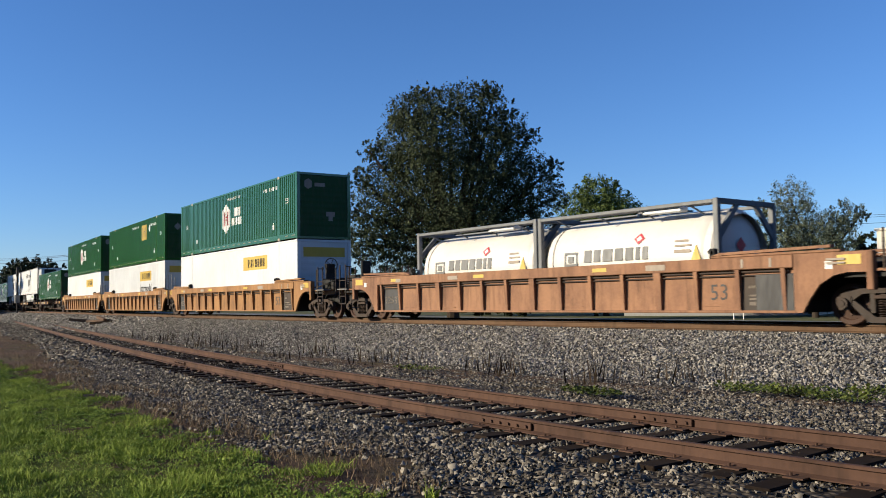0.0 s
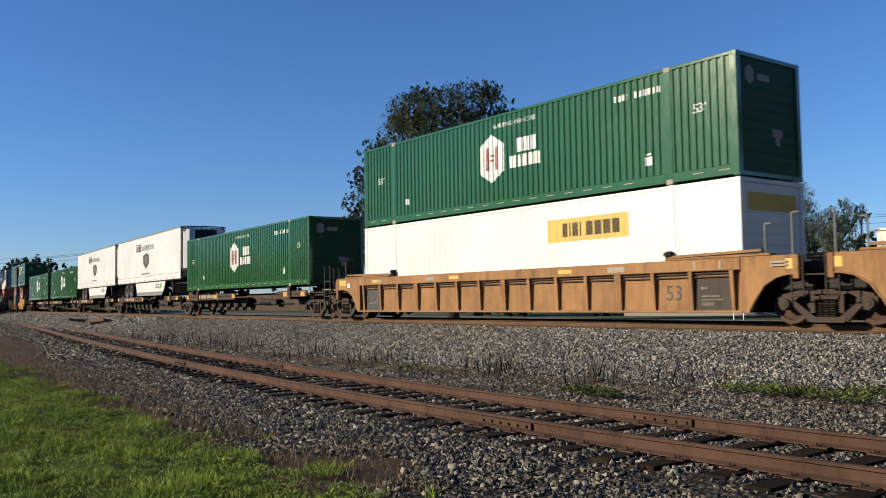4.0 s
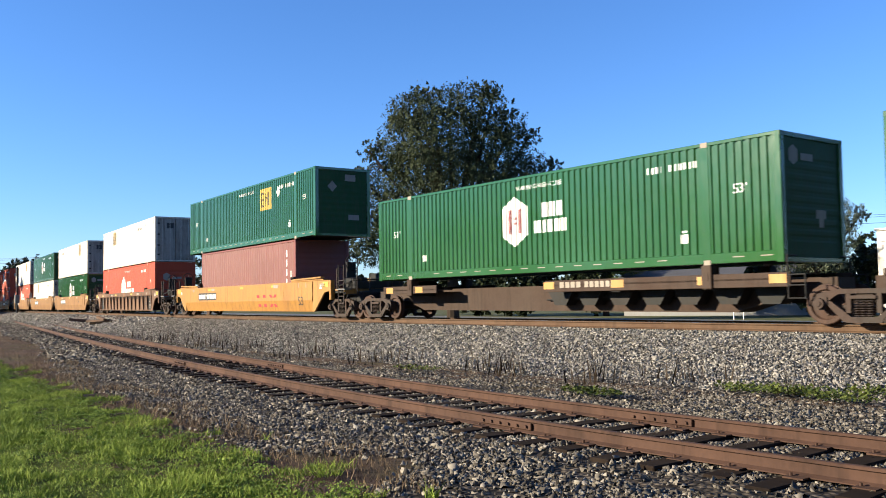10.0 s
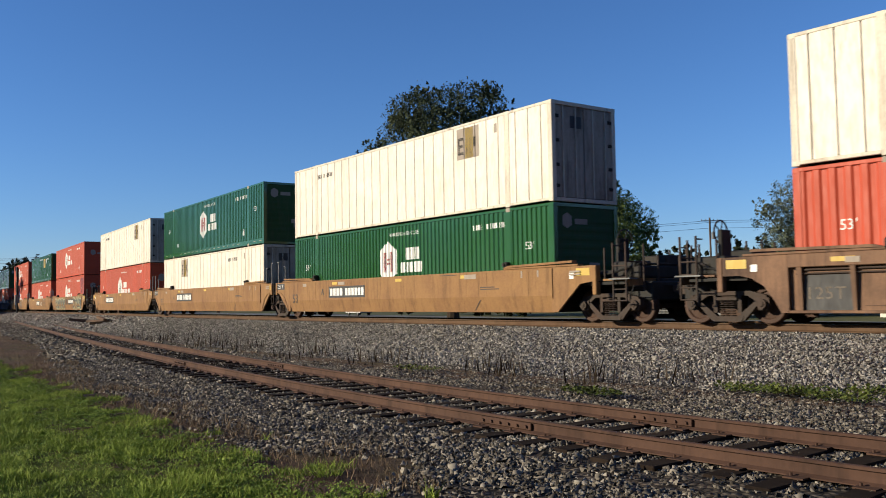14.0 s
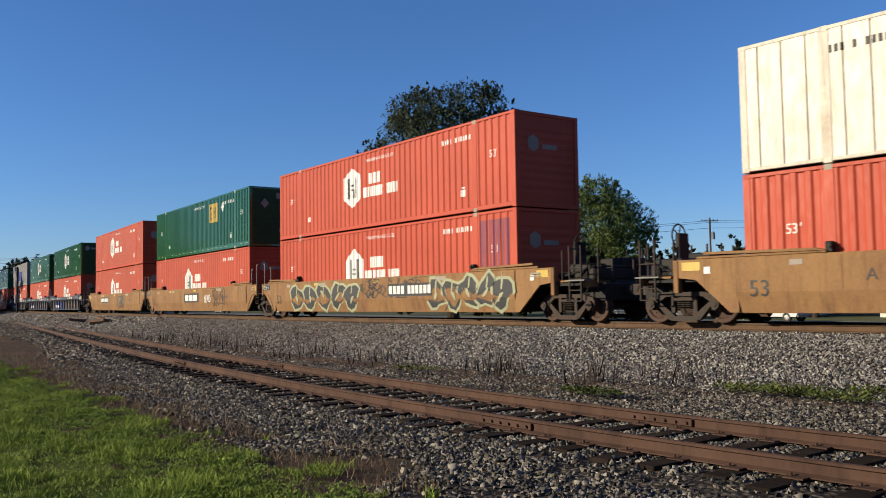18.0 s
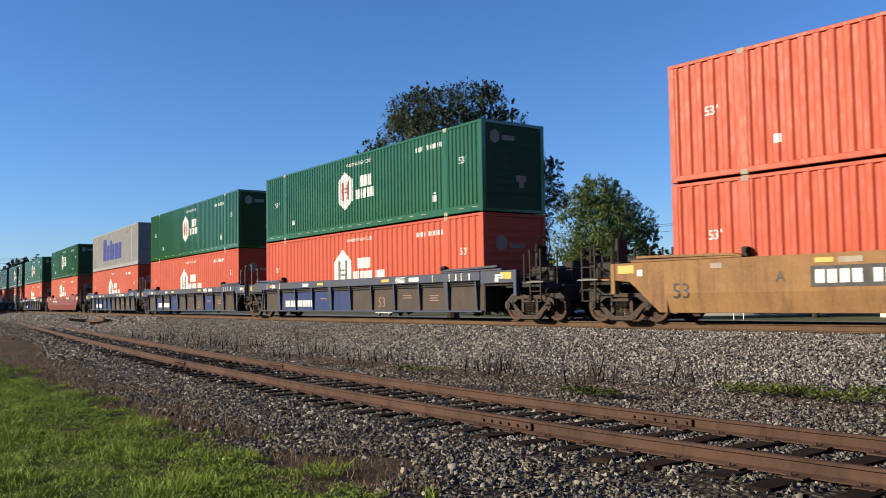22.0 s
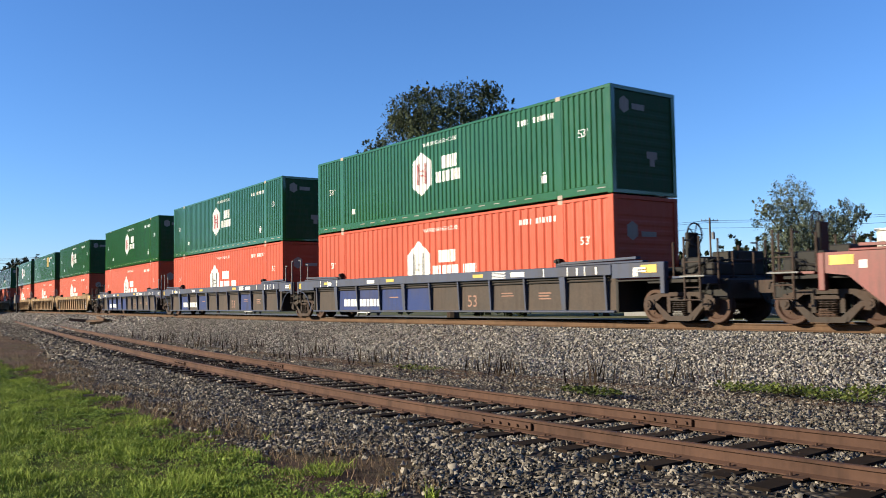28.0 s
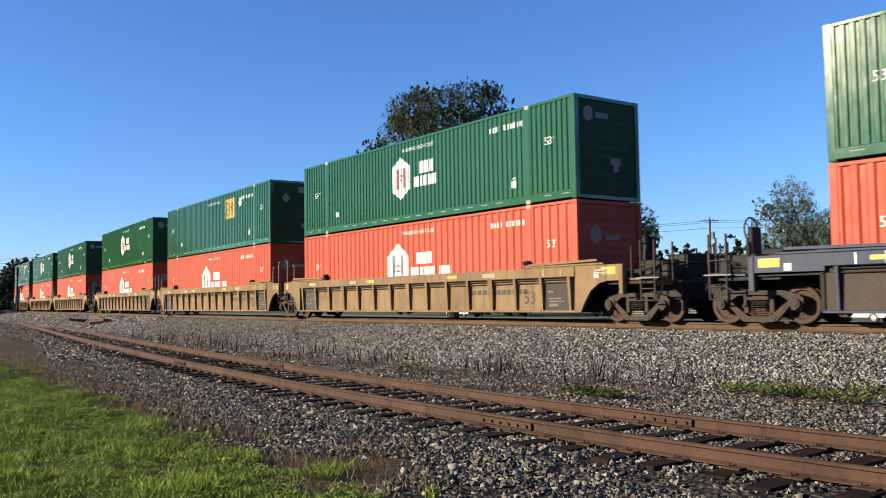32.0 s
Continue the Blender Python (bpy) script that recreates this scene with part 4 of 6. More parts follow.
    out.append(("stencil_mark", DECAL_WHITE if not dark else DECAL_FADED, [bar(-6.9, 1.28, 0.3, 0.12), bar(-3.9, 1.29, 0.5, 0.12), bar(4.2, 1.28, 0.6, 0.14), bar(6.9, 1.25, 0.06, 0.2), bar(7.6, 1.25, 0.06, 0.2), bar(8.9, 1.33, 0.4, 0.05), bar(8.9, 1.26, 0.4, 0.04)], ""))
    return out


def raise_boards(car):
    """Lettering a little before the board that carries it."""
    for o in car.children:
        if o.name.startswith(("serial_number", "letter_block")):
            o.location.y -= 0.004


def spine_car(label, front_truck, flip=1):
    """An articulated spine car: deep centre sill, low side decks, hitch, cross arms."""
    car = thing("spine_car", label, "railway car", "spine cars of the train")
    sill = [(-8.75, 0.62), (-7.6, 0.62), (-6.6, 0.30), (6.2, 0.24), (7.6, 0.62), (8.75, 0.62), (8.75, 1.02), (-8.75, 1.02)]
    part("centre_sill", Geo().prism(sill, -0.36, 0.36), SPINE_BROWN, car)
    for sy in (-1, 1):
        part("side_deck", Geo().box(flip * -8.2, flip * -0.6, sy * 0.62, sy * 1.30, 0.98, 1.02).box(flip * -8.2, flip * -0.6, sy * 1.24, sy * 1.30, 0.82, 1.14, 0.01), SPINE_BROWN, car)
        part("front_deck", Geo().box(flip * 4.6, flip * 7.8, sy * 0.62, sy * 1.30, 0.98, 1.02).box(flip * 4.6, flip * 7.8, sy * 1.24, sy * 1.30, 0.88, 1.14, 0.01), SPINE_BROWN, car)
        for i in range(7):
            x = flip * (-7.4 + i * 1.12)
            part("deck_bracket", Geo().prism([(x - 0.5, 0.86), (x + 0.5, 0.86), (x + 0.22, 0.44), (x - 0.22, 0.44)], sy * 0.4, sy * 0.78), BLACK, car)
        for x in (-8.1, -6.2, -3.5, -0.95, 5.4, 7.2) if flip > 0 else (-7.6, -5.8, 0.55, 3.1, 5.8, 7.7):
            part("reflector", Geo().box(x, x + 0.42, sy * 1.299, sy * 1.306, 0.9, 1.1), REFLECTOR, car)
        for x in (-6.1, 6.1):
            part("container_pedestal", Geo().box(x - 0.14, x + 0.14, sy * 1.02, sy * 1.36, 0.8, 1.36, 0.02).box(x - 0.06, x + 0.06, sy * 1.36, sy * 1.37, 1.0, 1.2), SPINE_BROWN, car)
    for x in (-6.1, -3.2 * flip, 6.1):
        part("cross_arm", Geo().box(x - 0.16, x + 0.16, -1.25, 1.25, 0.78, 0.96, 0.015), BLACK, car)
    part("hitch", Geo().prism([(flip * 6.4, 1.02), (flip * 8.1, 1.02), (flip * 7.6, 1.30), (flip * 7.0, 1.30)], -0.45, 0.45).box(flip * 6.9, flip * 7.5, -0.4, 0.4, 1.3, 1.345, 0.01), SPINE_BROWN, car)
    part("brake_gear", Geo().rod((1.0, -0.5, 0.7), (2.4, -0.5, 0.7), 0.13, 12).rod((-0.2, -0.45, 0.6), (4.5, -0.45, 0.6), 0.025).box(2.6, 3.2, -0.7, -0.4, 0.55, 0.8, 0.02), BLACK, car)
    part("serial_number", Geo().add(*_flat(blocks(-5.6 if flip > 0 else 1.2, 0.93, [0.16, 0.16, 0.16, 0.16, -0.05, 0.14, 0.14, 0.14, 0.14, 0.14, 0.14], 0.16, 0.05), -1.304)), DECAL_FADED, car, "faded blocks of a serial number", kind="stuff")
    for sy in (-1, 1):
        g = Geo()
        g.path([(8.15, sy * 1.3, 0.55), (8.15, sy * 1.3, 1.5), (8.15, sy * 0.9, 1.5)], 0.018).rod((8.55, sy * 1.3, 0.55), (8.55, sy * 1.3, 1.1), 0.018)
        for z in (0.57, 0.85, 1.08):
            g.rod((8.15, sy * 1.3, z), (8.55, sy * 1.3, z), 0.016)
        part("grab_iron", g, BLACK, car)
    truck(car, -8.72)
    if front_truck:
        truck(car, 8.3)
        part("coupler", Geo().box(8.7, 9.9, -0.09, 0.09, 0.74, 0.94, 0.02), TRUCK_STEEL, car)
        part("end_sill", Geo().box(8.75, 9.4, -0.36, 0.36, 0.66, 1.02, 0.02), BLACK, car)
    return car


def _flat(polys, y):
    v, f = [], []
    for p in polys:
        f.append(tuple(range(len(v), len(v) + len(p))))
        v += [(x, y, z) for x, z in p]
    return v, f


def trailer():
    """A white refrigerated semi-trailer on its wheels, with skirts; its nose faces +x."""
    t = thing("semi_trailer", "white refrigerated semi-trailer with dark lettering riding on a spine car", "trailer", "trailers on the train")
    z0, z1, hx, hy = 1.16, 4.23, 8.15, 1.295
    part("body", Geo().box(-hx, hx, -hy, hy, z0 + 0.12, z1 - 0.05, 0.02), WHITE, t)
    for sy in (-1, 1):
        part("top_rail", Geo().box(-hx - 0.01, hx + 0.01, sy * (hy + 0.008), sy * (hy - 0.1), z1 - 0.11, z1, 0.015), DECAL_GREY, t)
        part("side_rail", Geo().box(-hx - 0.01, hx + 0.01, sy * (hy + 0.012), sy * (hy - 0.1), z0, z0 + 0.30, 0.02), WHITE, t)
        part("skirt", Geo().prism([(-2.7, 0.46), (4.0, 0.46), (4.25, 0.6), (4.6, z0 - 0.06), (-3.0, z0 - 0.06)], sy * (hy - 0.07), sy * (hy - 0.10)), WHITE, t)
        part("skirt_flap", Geo().prism([(-2.68, 0.24), (3.75, 0.24), (4.02, 0.48), (-2.7, 0.48)], sy * (hy - 0.066), sy * (hy - 0.09)), DECAL_GREY, t, "grey rubber skirt flap")
        for i in range(11):
            x = -7.3 + i * 1.38
            part("side_marker", Geo().box(x, x + 0.22, sy * (hy + 0.012), sy * (hy + 0.02), z0 + 0.06, z0 + 0.11), DECAL_RED, t)
        for x in (-5.4, -4.15):
            g = Geo().turn([(0.30, sy * 1.25), (0.34, sy * 1.27), (0.50, sy * 1.27), (0.52, sy * 1.24), (0.52, sy * 1.05), (0.50, sy * 1.02), (0.3, sy * 1.02)], 28)
            w = part("wheel", g, RUBBER, t, smooth=False)
            w.location = (x, 0, 0.54)
            g = Geo().turn([(0.0, sy * 1.16), (0.10, sy * 1.17), (0.12, sy * 1.12), (0.22, sy * 1.12), (0.24, sy * 1.18), (0.30, sy * 1.26)], 24)
            for i in range(8):
                a = 6.2832 * i / 8
                g.rod((0.16 * math.cos(a), sy * 1.12, 0.16 * math.sin(a)), (0.16 * math.cos(a), sy * 1.17, 0.16 * math.sin(a)), 0.02, 6)
            part("rim", g, ALLOY, w, "bright alloy rim")
            g = Geo().turn([(0.02, sy * 0.95), (0.52, sy * 0.95), (0.52, sy * 0.74), (0.02, sy * 0.74)], 24)
            w = part("inner_wheel", g, RUBBER, t)
            w.location = (x, 0, 0.54)
        part("landing_leg", Geo().box(5.4, 5.56, sy * 0.9, sy * 1.02, 0.12, z0, 0.01).box(5.3, 5.66, sy * 0.86, sy * 1.06, 0.06, 0.12).rod((5.45, sy * 0.95, 0.5), (4.8, sy * 0.95, z0), 0.03), BLACK, t)
    part("axles", Geo().rod((-5.4, -1.0, 0.54), (-5.4, 1.0, 0.54), 0.07).rod((-4.15, -1.0, 0.54), (-4.15, 1.0, 0.54), 0.07).box(-6.1, -3.5, -0.55, -0.4, 0.6, z0).box(-6.1, -3.5, 0.4, 0.55, 0.6, z0), BLACK, t)
    for y0, y1 in ((-1.25, -0.7), (0.7, 1.25)):
        part("mud_flap", Geo().box(-6.15, -6.13, y0, y1, 0.3, 1.1), RUBBER, t)
    part("underframe", Geo().box(-7.8, 7.9, -1.2, 1.2, z0 - 0.05, z0 + 0.12), BLACK, t)
    g = Geo().box(7.0, 7.3, -0.3, 0.3, 0.25, z0)
    part("kingpin_stand", g, BLACK, t)
    nose = [(-1.16, 8.15), (-1.2, 8.4), (-0.95, 8.72), (-0.3, 8.88), (0.3, 8.88), (0.95, 8.72), (1.2, 8.4), (1.16, 8.15)]
    part("cooling_unit", Geo().prism([(x, y) for y, x in nose], 1.72, 4.02, "z"), WHITE, t, "white cooling unit with a rounded front")
    part("unit_screen", Geo().prism([(x + 0.012, y * 0.93) for y, x in nose if x > 8.2], 3.0, 3.98, "z"), BLACK, t, "dark upper screen of the cooling unit")
    part("unit_grille", Geo().prism([(x + 0.012, y * 0.55) for y, x in nose if x > 8.2], 1.95, 2.35, "z"), BLACK, t)
    part("unit_tray", Geo().prism([(x + 0.02, y * 1.02) for y, x in nose], 1.60, 1.74, "z"), BLACK, t)
    hoop = [(x + 0.06, y * 1.06, 4.16) for y, x in nose]
    part("guard_hoop", Geo().path(hoop, 0.035, 6), BLACK, t, "dark guard hoop over the cooling unit")
    for k in (1, 3, 4, 6):
        px, py, pz = hoop[k]
        part("hoop_post", Geo().rod((px - 0.05, py * 0.96, 3.9), (px, py, pz), 0.028, 6), BLACK, t)
    for sy in (-1, 1):
        part("nose_edge", Geo().box(hx - 0.012, hx + 0.012, sy * (hy - 0.16), sy * (hy + 0.012), z0 + 0.02, z1 - 0.02, 0.01), ALLOY, t, "scuffed alloy corner strip")
    part("door_latch", Geo().box(8.42, 8.46, -1.16, -1.02, 2.42, 2.56, 0.01), BLACK, t)
    y = -hy - 0.006
    for p in blocks(-2.55, 3.22, [0.26, 0.22, 0.08, 0.3, 0.22], 0.38, 0.06) + [bar(-2.6, 3.66, 1.35, 0.07)]:
        part("name_block", Geo().add(*_flat([p], y)), DECAL_DARK, t, "dark block of a company name")
    part("word", Geo().add(*_flat(text_polys("INTERMODAL", 0.33, -0.95, 3.24, 1.05), y)), DECAL_DARK, t, "dark written word", kind="stuff")
    part("badge", Geo().add(*_flat([[(-0.7, 2.9), (-0.62, 2.35), (0.1, 2.02), (0.82, 2.35), (0.9, 2.9), (0.1, 3.06)]], y)), DECAL_DARK, t, "dark shield-shaped badge")
    part("badge_mark", Geo().add(*_flat([[(-0.25, 2.35), (-0.15, 2.32), (0.1, 2.85), (0.0, 2.88)], [(0.2, 2.3), (0.3, 2.33), (0.3, 2.85), (0.2, 2.88)], bar(0.3, 2.5, 0.25, 0.08), bar(0.3, 2.76, 0.28, 0.08)], y - 0.004)), DECAL_GREY, t)
    part("skirt_word", Geo().add(*_flat(text_polys("eco", 0.28, 2.3, 0.7), -hy + 0.064)), DECAL_DARK, t)
    part("skirt_leaf", Geo().add(*_flat([[(3.15, 0.7), (3.55, 0.66), (3.85, 0.86), (3.4, 1.02)]], -hy + 0.064)), DECAL_GREEN, t, "green leaf mark")
    part("side_line", Geo().add(*_flat([bar(-8.1, z0 + 0.36, 16.2, 0.015)], y)), DECAL_GREY, t)
    part("address_row", Geo().add(*_flat(blocks(-1.1, z0 + 0.5, [0.1, 0.09, 0.08, 0.1, 0.09, 0.08, 0.1, 0.1, 0.09, 0.1, 0.1, 0.1, 0.09, 0.1, 0.08, 0.1, 0.12], 0.085, 0.03), y)), DECAL_GREY, t, "small grey row of lettering as bars", kind="stuff")
    return t


def tank_container():
    """A 20-foot tank container: white shell in a dark grey frame."""
    t = thing("tank_container", "white tank container in a dark grey steel frame", "container", "tank containers on the train")
    hx, hy, h = 3.03, 1.22, 2.59
    for sx in (-1, 1):
        for sy in (-1, 1):
            part("corner_post", Geo().box(sx * hx, sx * (hx - 0.14), sy * hy, sy * (hy - 0.14), 0, h, 0.012), FRAME_GREY, t)
        part("end_frame", Geo().box(sx * hx, sx * (hx - 0.12), -hy + 0.14, hy - 0.14, h - 0.13, h, 0.01).box(sx * hx, sx * (hx - 0.12), -hy + 0.14, hy - 0.14, 0, 0.14, 0.01), FRAME_GREY, t)
        g = Geo()
        for sy in (-1, 1):
            g.prism([(sy * (hy - 0.14), h - 0.95), (sy * (hy - 0.14), h - 0.72), (sy * (hy - 0.72), h - 0.13), (sy * (hy - 0.9), h - 0.13)], sx * hx, sx * (hx - 0.08), "x")
            g.prism([(sy * (hy - 0.14), 0.95), (sy * (hy - 0.14), 0.72), (sy * (hy - 0.72), 0.14), (sy * (hy - 0.9), 0.14)], sx * hx, sx * (hx - 0.08), "x")
        part("corner_brace", g, FRAME_GREY, t)
    for sy in (-1, 1):
        part("top_rail", Geo().box(-hx + 0.14, hx - 0.14, sy * hy, sy * (hy - 0.09), h - 0.11, h - 0.02, 0.01), FRAME_GREY, t)
        part("bottom_rail", Geo().box(-hx + 0.14, hx - 0.14, sy * hy, sy * (hy - 0.1), 0.02, 0.14, 0.01), FRAME_GREY, t)
    prof = [(0.0, -2.93), (0.4, -2.92), (0.75, -2.86), (1.0, -2.72), (1.12, -2.5), (1.15, -2.3), (1.15, 2.3), (1.12, 2.5), (1.0, 2.72), (0.75, 2.86), (0.4, 2.92), (0.0, 2.93)]
    part("shell", Geo().turn(prof, 40, "x").shift(0, 0, 1.28), TANK_WHITE, t, "glossy white tank shell", smooth=True)
    for sx in (-1, 1):
        part("support_ring", Geo().turn([(1.0, sx * 2.55), (1.13, sx * 2.55), (1.13, sx * 2.72), (1.0, sx * 2.9)], 32, "x").shift(0, 0, 1.28), TANK_WHITE, t)
    part("walkway", Geo().box(-2.8, 2.8, -0.75, -0.4, h - 0.06, h - 0.02).box(-2.8, 0.9, 0.3, 0.75, h - 0.06, h - 0.02), FRAME_GREY, t)
    part("walkway_cover", Geo().box(0.7, 1.9, -1.1, -0.8, h - 0.22, h - 0.08, 0.02), WHITE, t)
    part("manhole", Geo().rod((0, 0, 2.35), (0, 0, 2.58), 0.28, 16).rod((0.9, 0, 2.35), (0.9, 0, 2.56), 0.12, 12), ALLOY, t)
    g = Geo()
    for k in range(4):
        g.rod((-2.3 + k * 1.5, -hy + 0.05, h - 0.1), (-2.1 + k * 1.5, -hy + 0.35, h - 0.32), 0.025, 6)
    part("rail_braces", g, FRAME_GREY, t)

    def on_shell(polys, lift=0.021):
        g = Geo()
        for p in polys:
            g.add([(x, -math.sqrt(max(0.0, 1.15 ** 2 - (z - 1.28) ** 2)) - lift, z) for x, z in p], [tuple(range(len(p)))])
        return g
    part("diamond", on_shell([[(0.38, 1.78), (0.55, 1.63), (0.72, 1.78), (0.55, 1.93)]]), DECAL_RED, t, "red diamond sign")
    part("diamond_field", on_shell([[(0.46, 1.78), (0.55, 1.70), (0.64, 1.78), (0.55, 1.86)]], 0.026), DECAL_WHITE, t)
    for p in blocks(-1.3, 1.24, [0.26, 0.24, 0.34, 0.28, 0.26, 0.14, 0.18], 0.33, 0.08):
        part("name_block", on_shell([p]), DECAL_GREY, t, "grey block of a company name")
    part("badge", on_shell([bar(-2.05, 1.16, 0.5, 0.06), bar(-2.05, 1.48, 0.5, 0.06), bar(-2.05, 1.16, 0.06, 0.36), bar(-1.61, 1.16, 0.06, 0.36), bar(-1.9, 1.25, 0.2, 0.18)]), DECAL_GREY, t, "square grey badge")
    part("warning_panel", on_shell([bar(1.7, 1.35, 0.5, 0.08), bar(1.7, 1.5, 0.5, 0.05), bar(1.7, 1.62, 0.4, 0.05)]), DECAL_FADED, t)
    part("warning_triangle", on_shell([[(2.2, 1.15), (2.48, 1.15), (2.34, 1.55)]]), DECAL_YELLOW, t, "yellow warning mark")
    g = Geo().add(*_flat([[(-0.3, 0), (0, 0.3), (0.3, 0), (0, -0.3)]], 0))
    g = Geo().add([(2.95, -0.2 + 0.2 * a, 1.5 + 0.2 * b) for a, b in ((-1, 0), (0, -1), (1, 0), (0, 1))], [(0, 1, 2, 3)])
    part("end_diamond", g, DECAL_RED, t)
    return t


# ---- ground ----
def along(s, off):
    x, y, th = track(s, off)
    over = s - min(max(s, -719), 639)
    return x + over * math.cos(th), y + over * math.sin(th)


def strip(section, stations, jitter=0.0):
    """A sheet over the main line: section of (off, z), stations of arc length."""
    g, n = Geo(), len(section)
    for s in stations:
        for off, z in section:
            x, y = along(s, off)
            g.v.append((x, y, z + jitter * (noise.noise((x * 0.9, y * 0.9, 3.0)) + 0.5 * noise.noise((x * 3, y * 3, 1.0)))))
    g.f = [(i * n + j, (i + 1) * n + j, (i + 1) * n + j + 1, i * n + j + 1) for i in range(len(stations) - 1) for j in range(n - 1)]
    return g


NEAR = list(np.arange(-120, 12, 1.0))
FAR_S = [-3500, -1500, -720, -400, -250, -170] + NEAR + [25, 60, 150, 350, 639, 1500, 3500]
FAR_FALL = [(2, 0.2), (4, 0.33), (6, 0.22), (9, 0.08), (16, -0.12), (25, -0.33), (34, -0.46), (42, -0.46), (60, -0.46), (150, -0.4), (500, -0.3), (3200, -0.3)]
setting("ground", strip([(-3200, -0.1), (-900, -0.1), (-250, -0.05), (-80, -0.02), (-40, 0), (-25, 0), (-18, 0), (-15, 0), (-12, 0.0), (-10, 0.0), (-8, 0.02), (-6.5, 0.04), (-5, 0.05), (-2, 0.1)] + FAR_FALL, FAR_S), SOIL,
        "bare brown ground with patches of dry grass", "ground")
MAIN_S = [-719, -400, -250, -170] + list(np.arange(-120, 12, 0.5)) + [25, 60, 150, 350, 639]
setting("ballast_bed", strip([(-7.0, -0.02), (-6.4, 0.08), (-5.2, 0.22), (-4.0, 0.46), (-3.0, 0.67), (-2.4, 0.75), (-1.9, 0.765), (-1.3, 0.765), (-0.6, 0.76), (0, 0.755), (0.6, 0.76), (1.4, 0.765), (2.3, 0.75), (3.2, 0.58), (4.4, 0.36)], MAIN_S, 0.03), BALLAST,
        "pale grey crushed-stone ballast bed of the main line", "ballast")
setting("verge", strip([(4.3, 0.36), (6, 0.26), (9, 0.12), (16, -0.08), (25, -0.29), (34.3, -0.42)], FAR_S), FIELD, "mown grass between the line and the road", "grass")
setting("road", strip([(34.2, -0.48), (34.3, -0.40), (38, -0.37), (41.7, -0.40), (41.8, -0.48)], FAR_S), ASPHALT, "pale worn asphalt road behind the railway", "road")
setting("road_line", strip([(34.7, -0.392), (34.85, -0.391)], FAR_S), DECAL_WHITE, "white painted edge line of the road", "road marking")
setting("far_field", strip([(41.8, -0.42), (60, -0.42), (90, -0.38), (150, -0.36), (240, -0.34)], FAR_S), FIELD, "mown grass beyond the road", "grass")


def sheet_by_x(xs, lo, hi, z, rows=10, jitter=0.02):
    g = Geo()
    for x in xs:
        a, b = lo(x), hi(x)
        for j in range(rows + 1):
            y = a + (b - a) * j / rows
            edge = min(j, rows - j) == 0
            g.v.append((x, y, (z(x, y) if callable(z) else z) * (not edge) - 0.03 * edge + jitter * noise.noise((x * 0.8, y * 0.8, 7.0))))
    n = rows + 1
    g.f = [(i * n + j, (i + 1) * n + j, (i + 1) * n + j + 1, i * n + j + 1) for i in range(len(xs) - 1) for j in range(rows)]
    return g


wob = lambda x, k: 0.35 * noise.noise((x * 0.45, k, 0)) + 0.18 * noise.noise((x * 1.7, k, 4))
lawn_edge = lambda x: 3.36 + 1.1 * wob(x, 2.0) + 0.12 * noise.noise((x * 3.1, 8.0, 0)) + 0.02 * max(0, -x - 12)
stone_edge = lambda x: float(np.interp(x, [-60, -38, -24, -17.4, -15.4, -11.9, -9.9, -8.7, -8.0, -7.5, -6.9, -6.4, -5, -3], [8.8, 7.3, 5.0, 4.15, 4.5, 4.2, 3.9, 4.0, 4.6, 5.0, 4.7, 3.9, 3.6, 3.5])) + 0.4 * wob(x, 6.0)
XS = [-300, -160, -130, -100, -80] + list(np.arange(-65, 6, 0.5)) + [10, 20, 40]
hump = lambda x, y: 0.018 + 0.05 * min(1.0, max(0.0, (2.4 - abs(y - siding_y(x))) / 0.9))
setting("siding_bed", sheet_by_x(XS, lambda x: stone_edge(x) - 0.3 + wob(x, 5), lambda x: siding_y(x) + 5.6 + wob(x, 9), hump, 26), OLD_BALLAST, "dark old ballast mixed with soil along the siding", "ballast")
setting("lawn", sheet_by_x([-300, -120, -80] + list(np.arange(-60, 6, 0.4)) + [20, 60, 200], lambda x: -60, lawn_edge, 0.045, 30), LAWN, "short green lawn beside the siding", "grass")

# ---- stones, grass, weeds ----
rng = np.random.default_rng(7)
_STONE_V = np.array([(1, -0.8, -0.75), (0.9, 0.9, -0.75), (-1, 0.75, -0.75), (-0.9, -0.9, -0.75), (0.5, 0.1, 1.0), (-0.45, -0.1, 0.8)], float)
_STONE_F = np.array([(0, 1, 4), (2, 3, 5), (1, 2, 5), (1, 5, 4), (3, 0, 4), (3, 4, 5)])


def scatter_stones(name, pts, size, mat, label):
    """Crushed stones: wedge-shaped caps, turned any way about and tilted a little."""
    n = len(pts)
    v = _STONE_V[None] * (1 + rng.uniform(-0.4, 0.4, (n, 6, 3))) * (size * np.exp(rng.normal(0, 0.3, (n, 1, 1)))) * rng.uniform(0.6, 1.25, (n, 1, 3))
    a, t, b = rng.uniform(0, 6.283, n), rng.normal(0, 0.7, n), rng.normal(0, 0.7, n)
    ca, sa, ct, st, cb, sb = np.cos(a), np.sin(a), np.cos(t), np.sin(t), np.cos(b), np.sin(b)
    o = np.zeros(n)
    Rz = np.stack([ca, -sa, o, sa, ca, o, o, o, o + 1], -1).reshape(n, 3, 3)
    Rx = np.stack([o + 1, o, o, o, ct, -st, o, st, ct], -1).reshape(n, 3, 3)
    Ry = np.stack([cb, o, sb, o, o + 1, o, -sb, o, cb], -1).reshape(n, 3, 3)
    v = np.einsum("nij,nkj->nki", Rz @ Rx @ Ry, v) + pts[:, None]
    f = _STONE_F[None] + 6 * np.arange(n)[:, None, None]
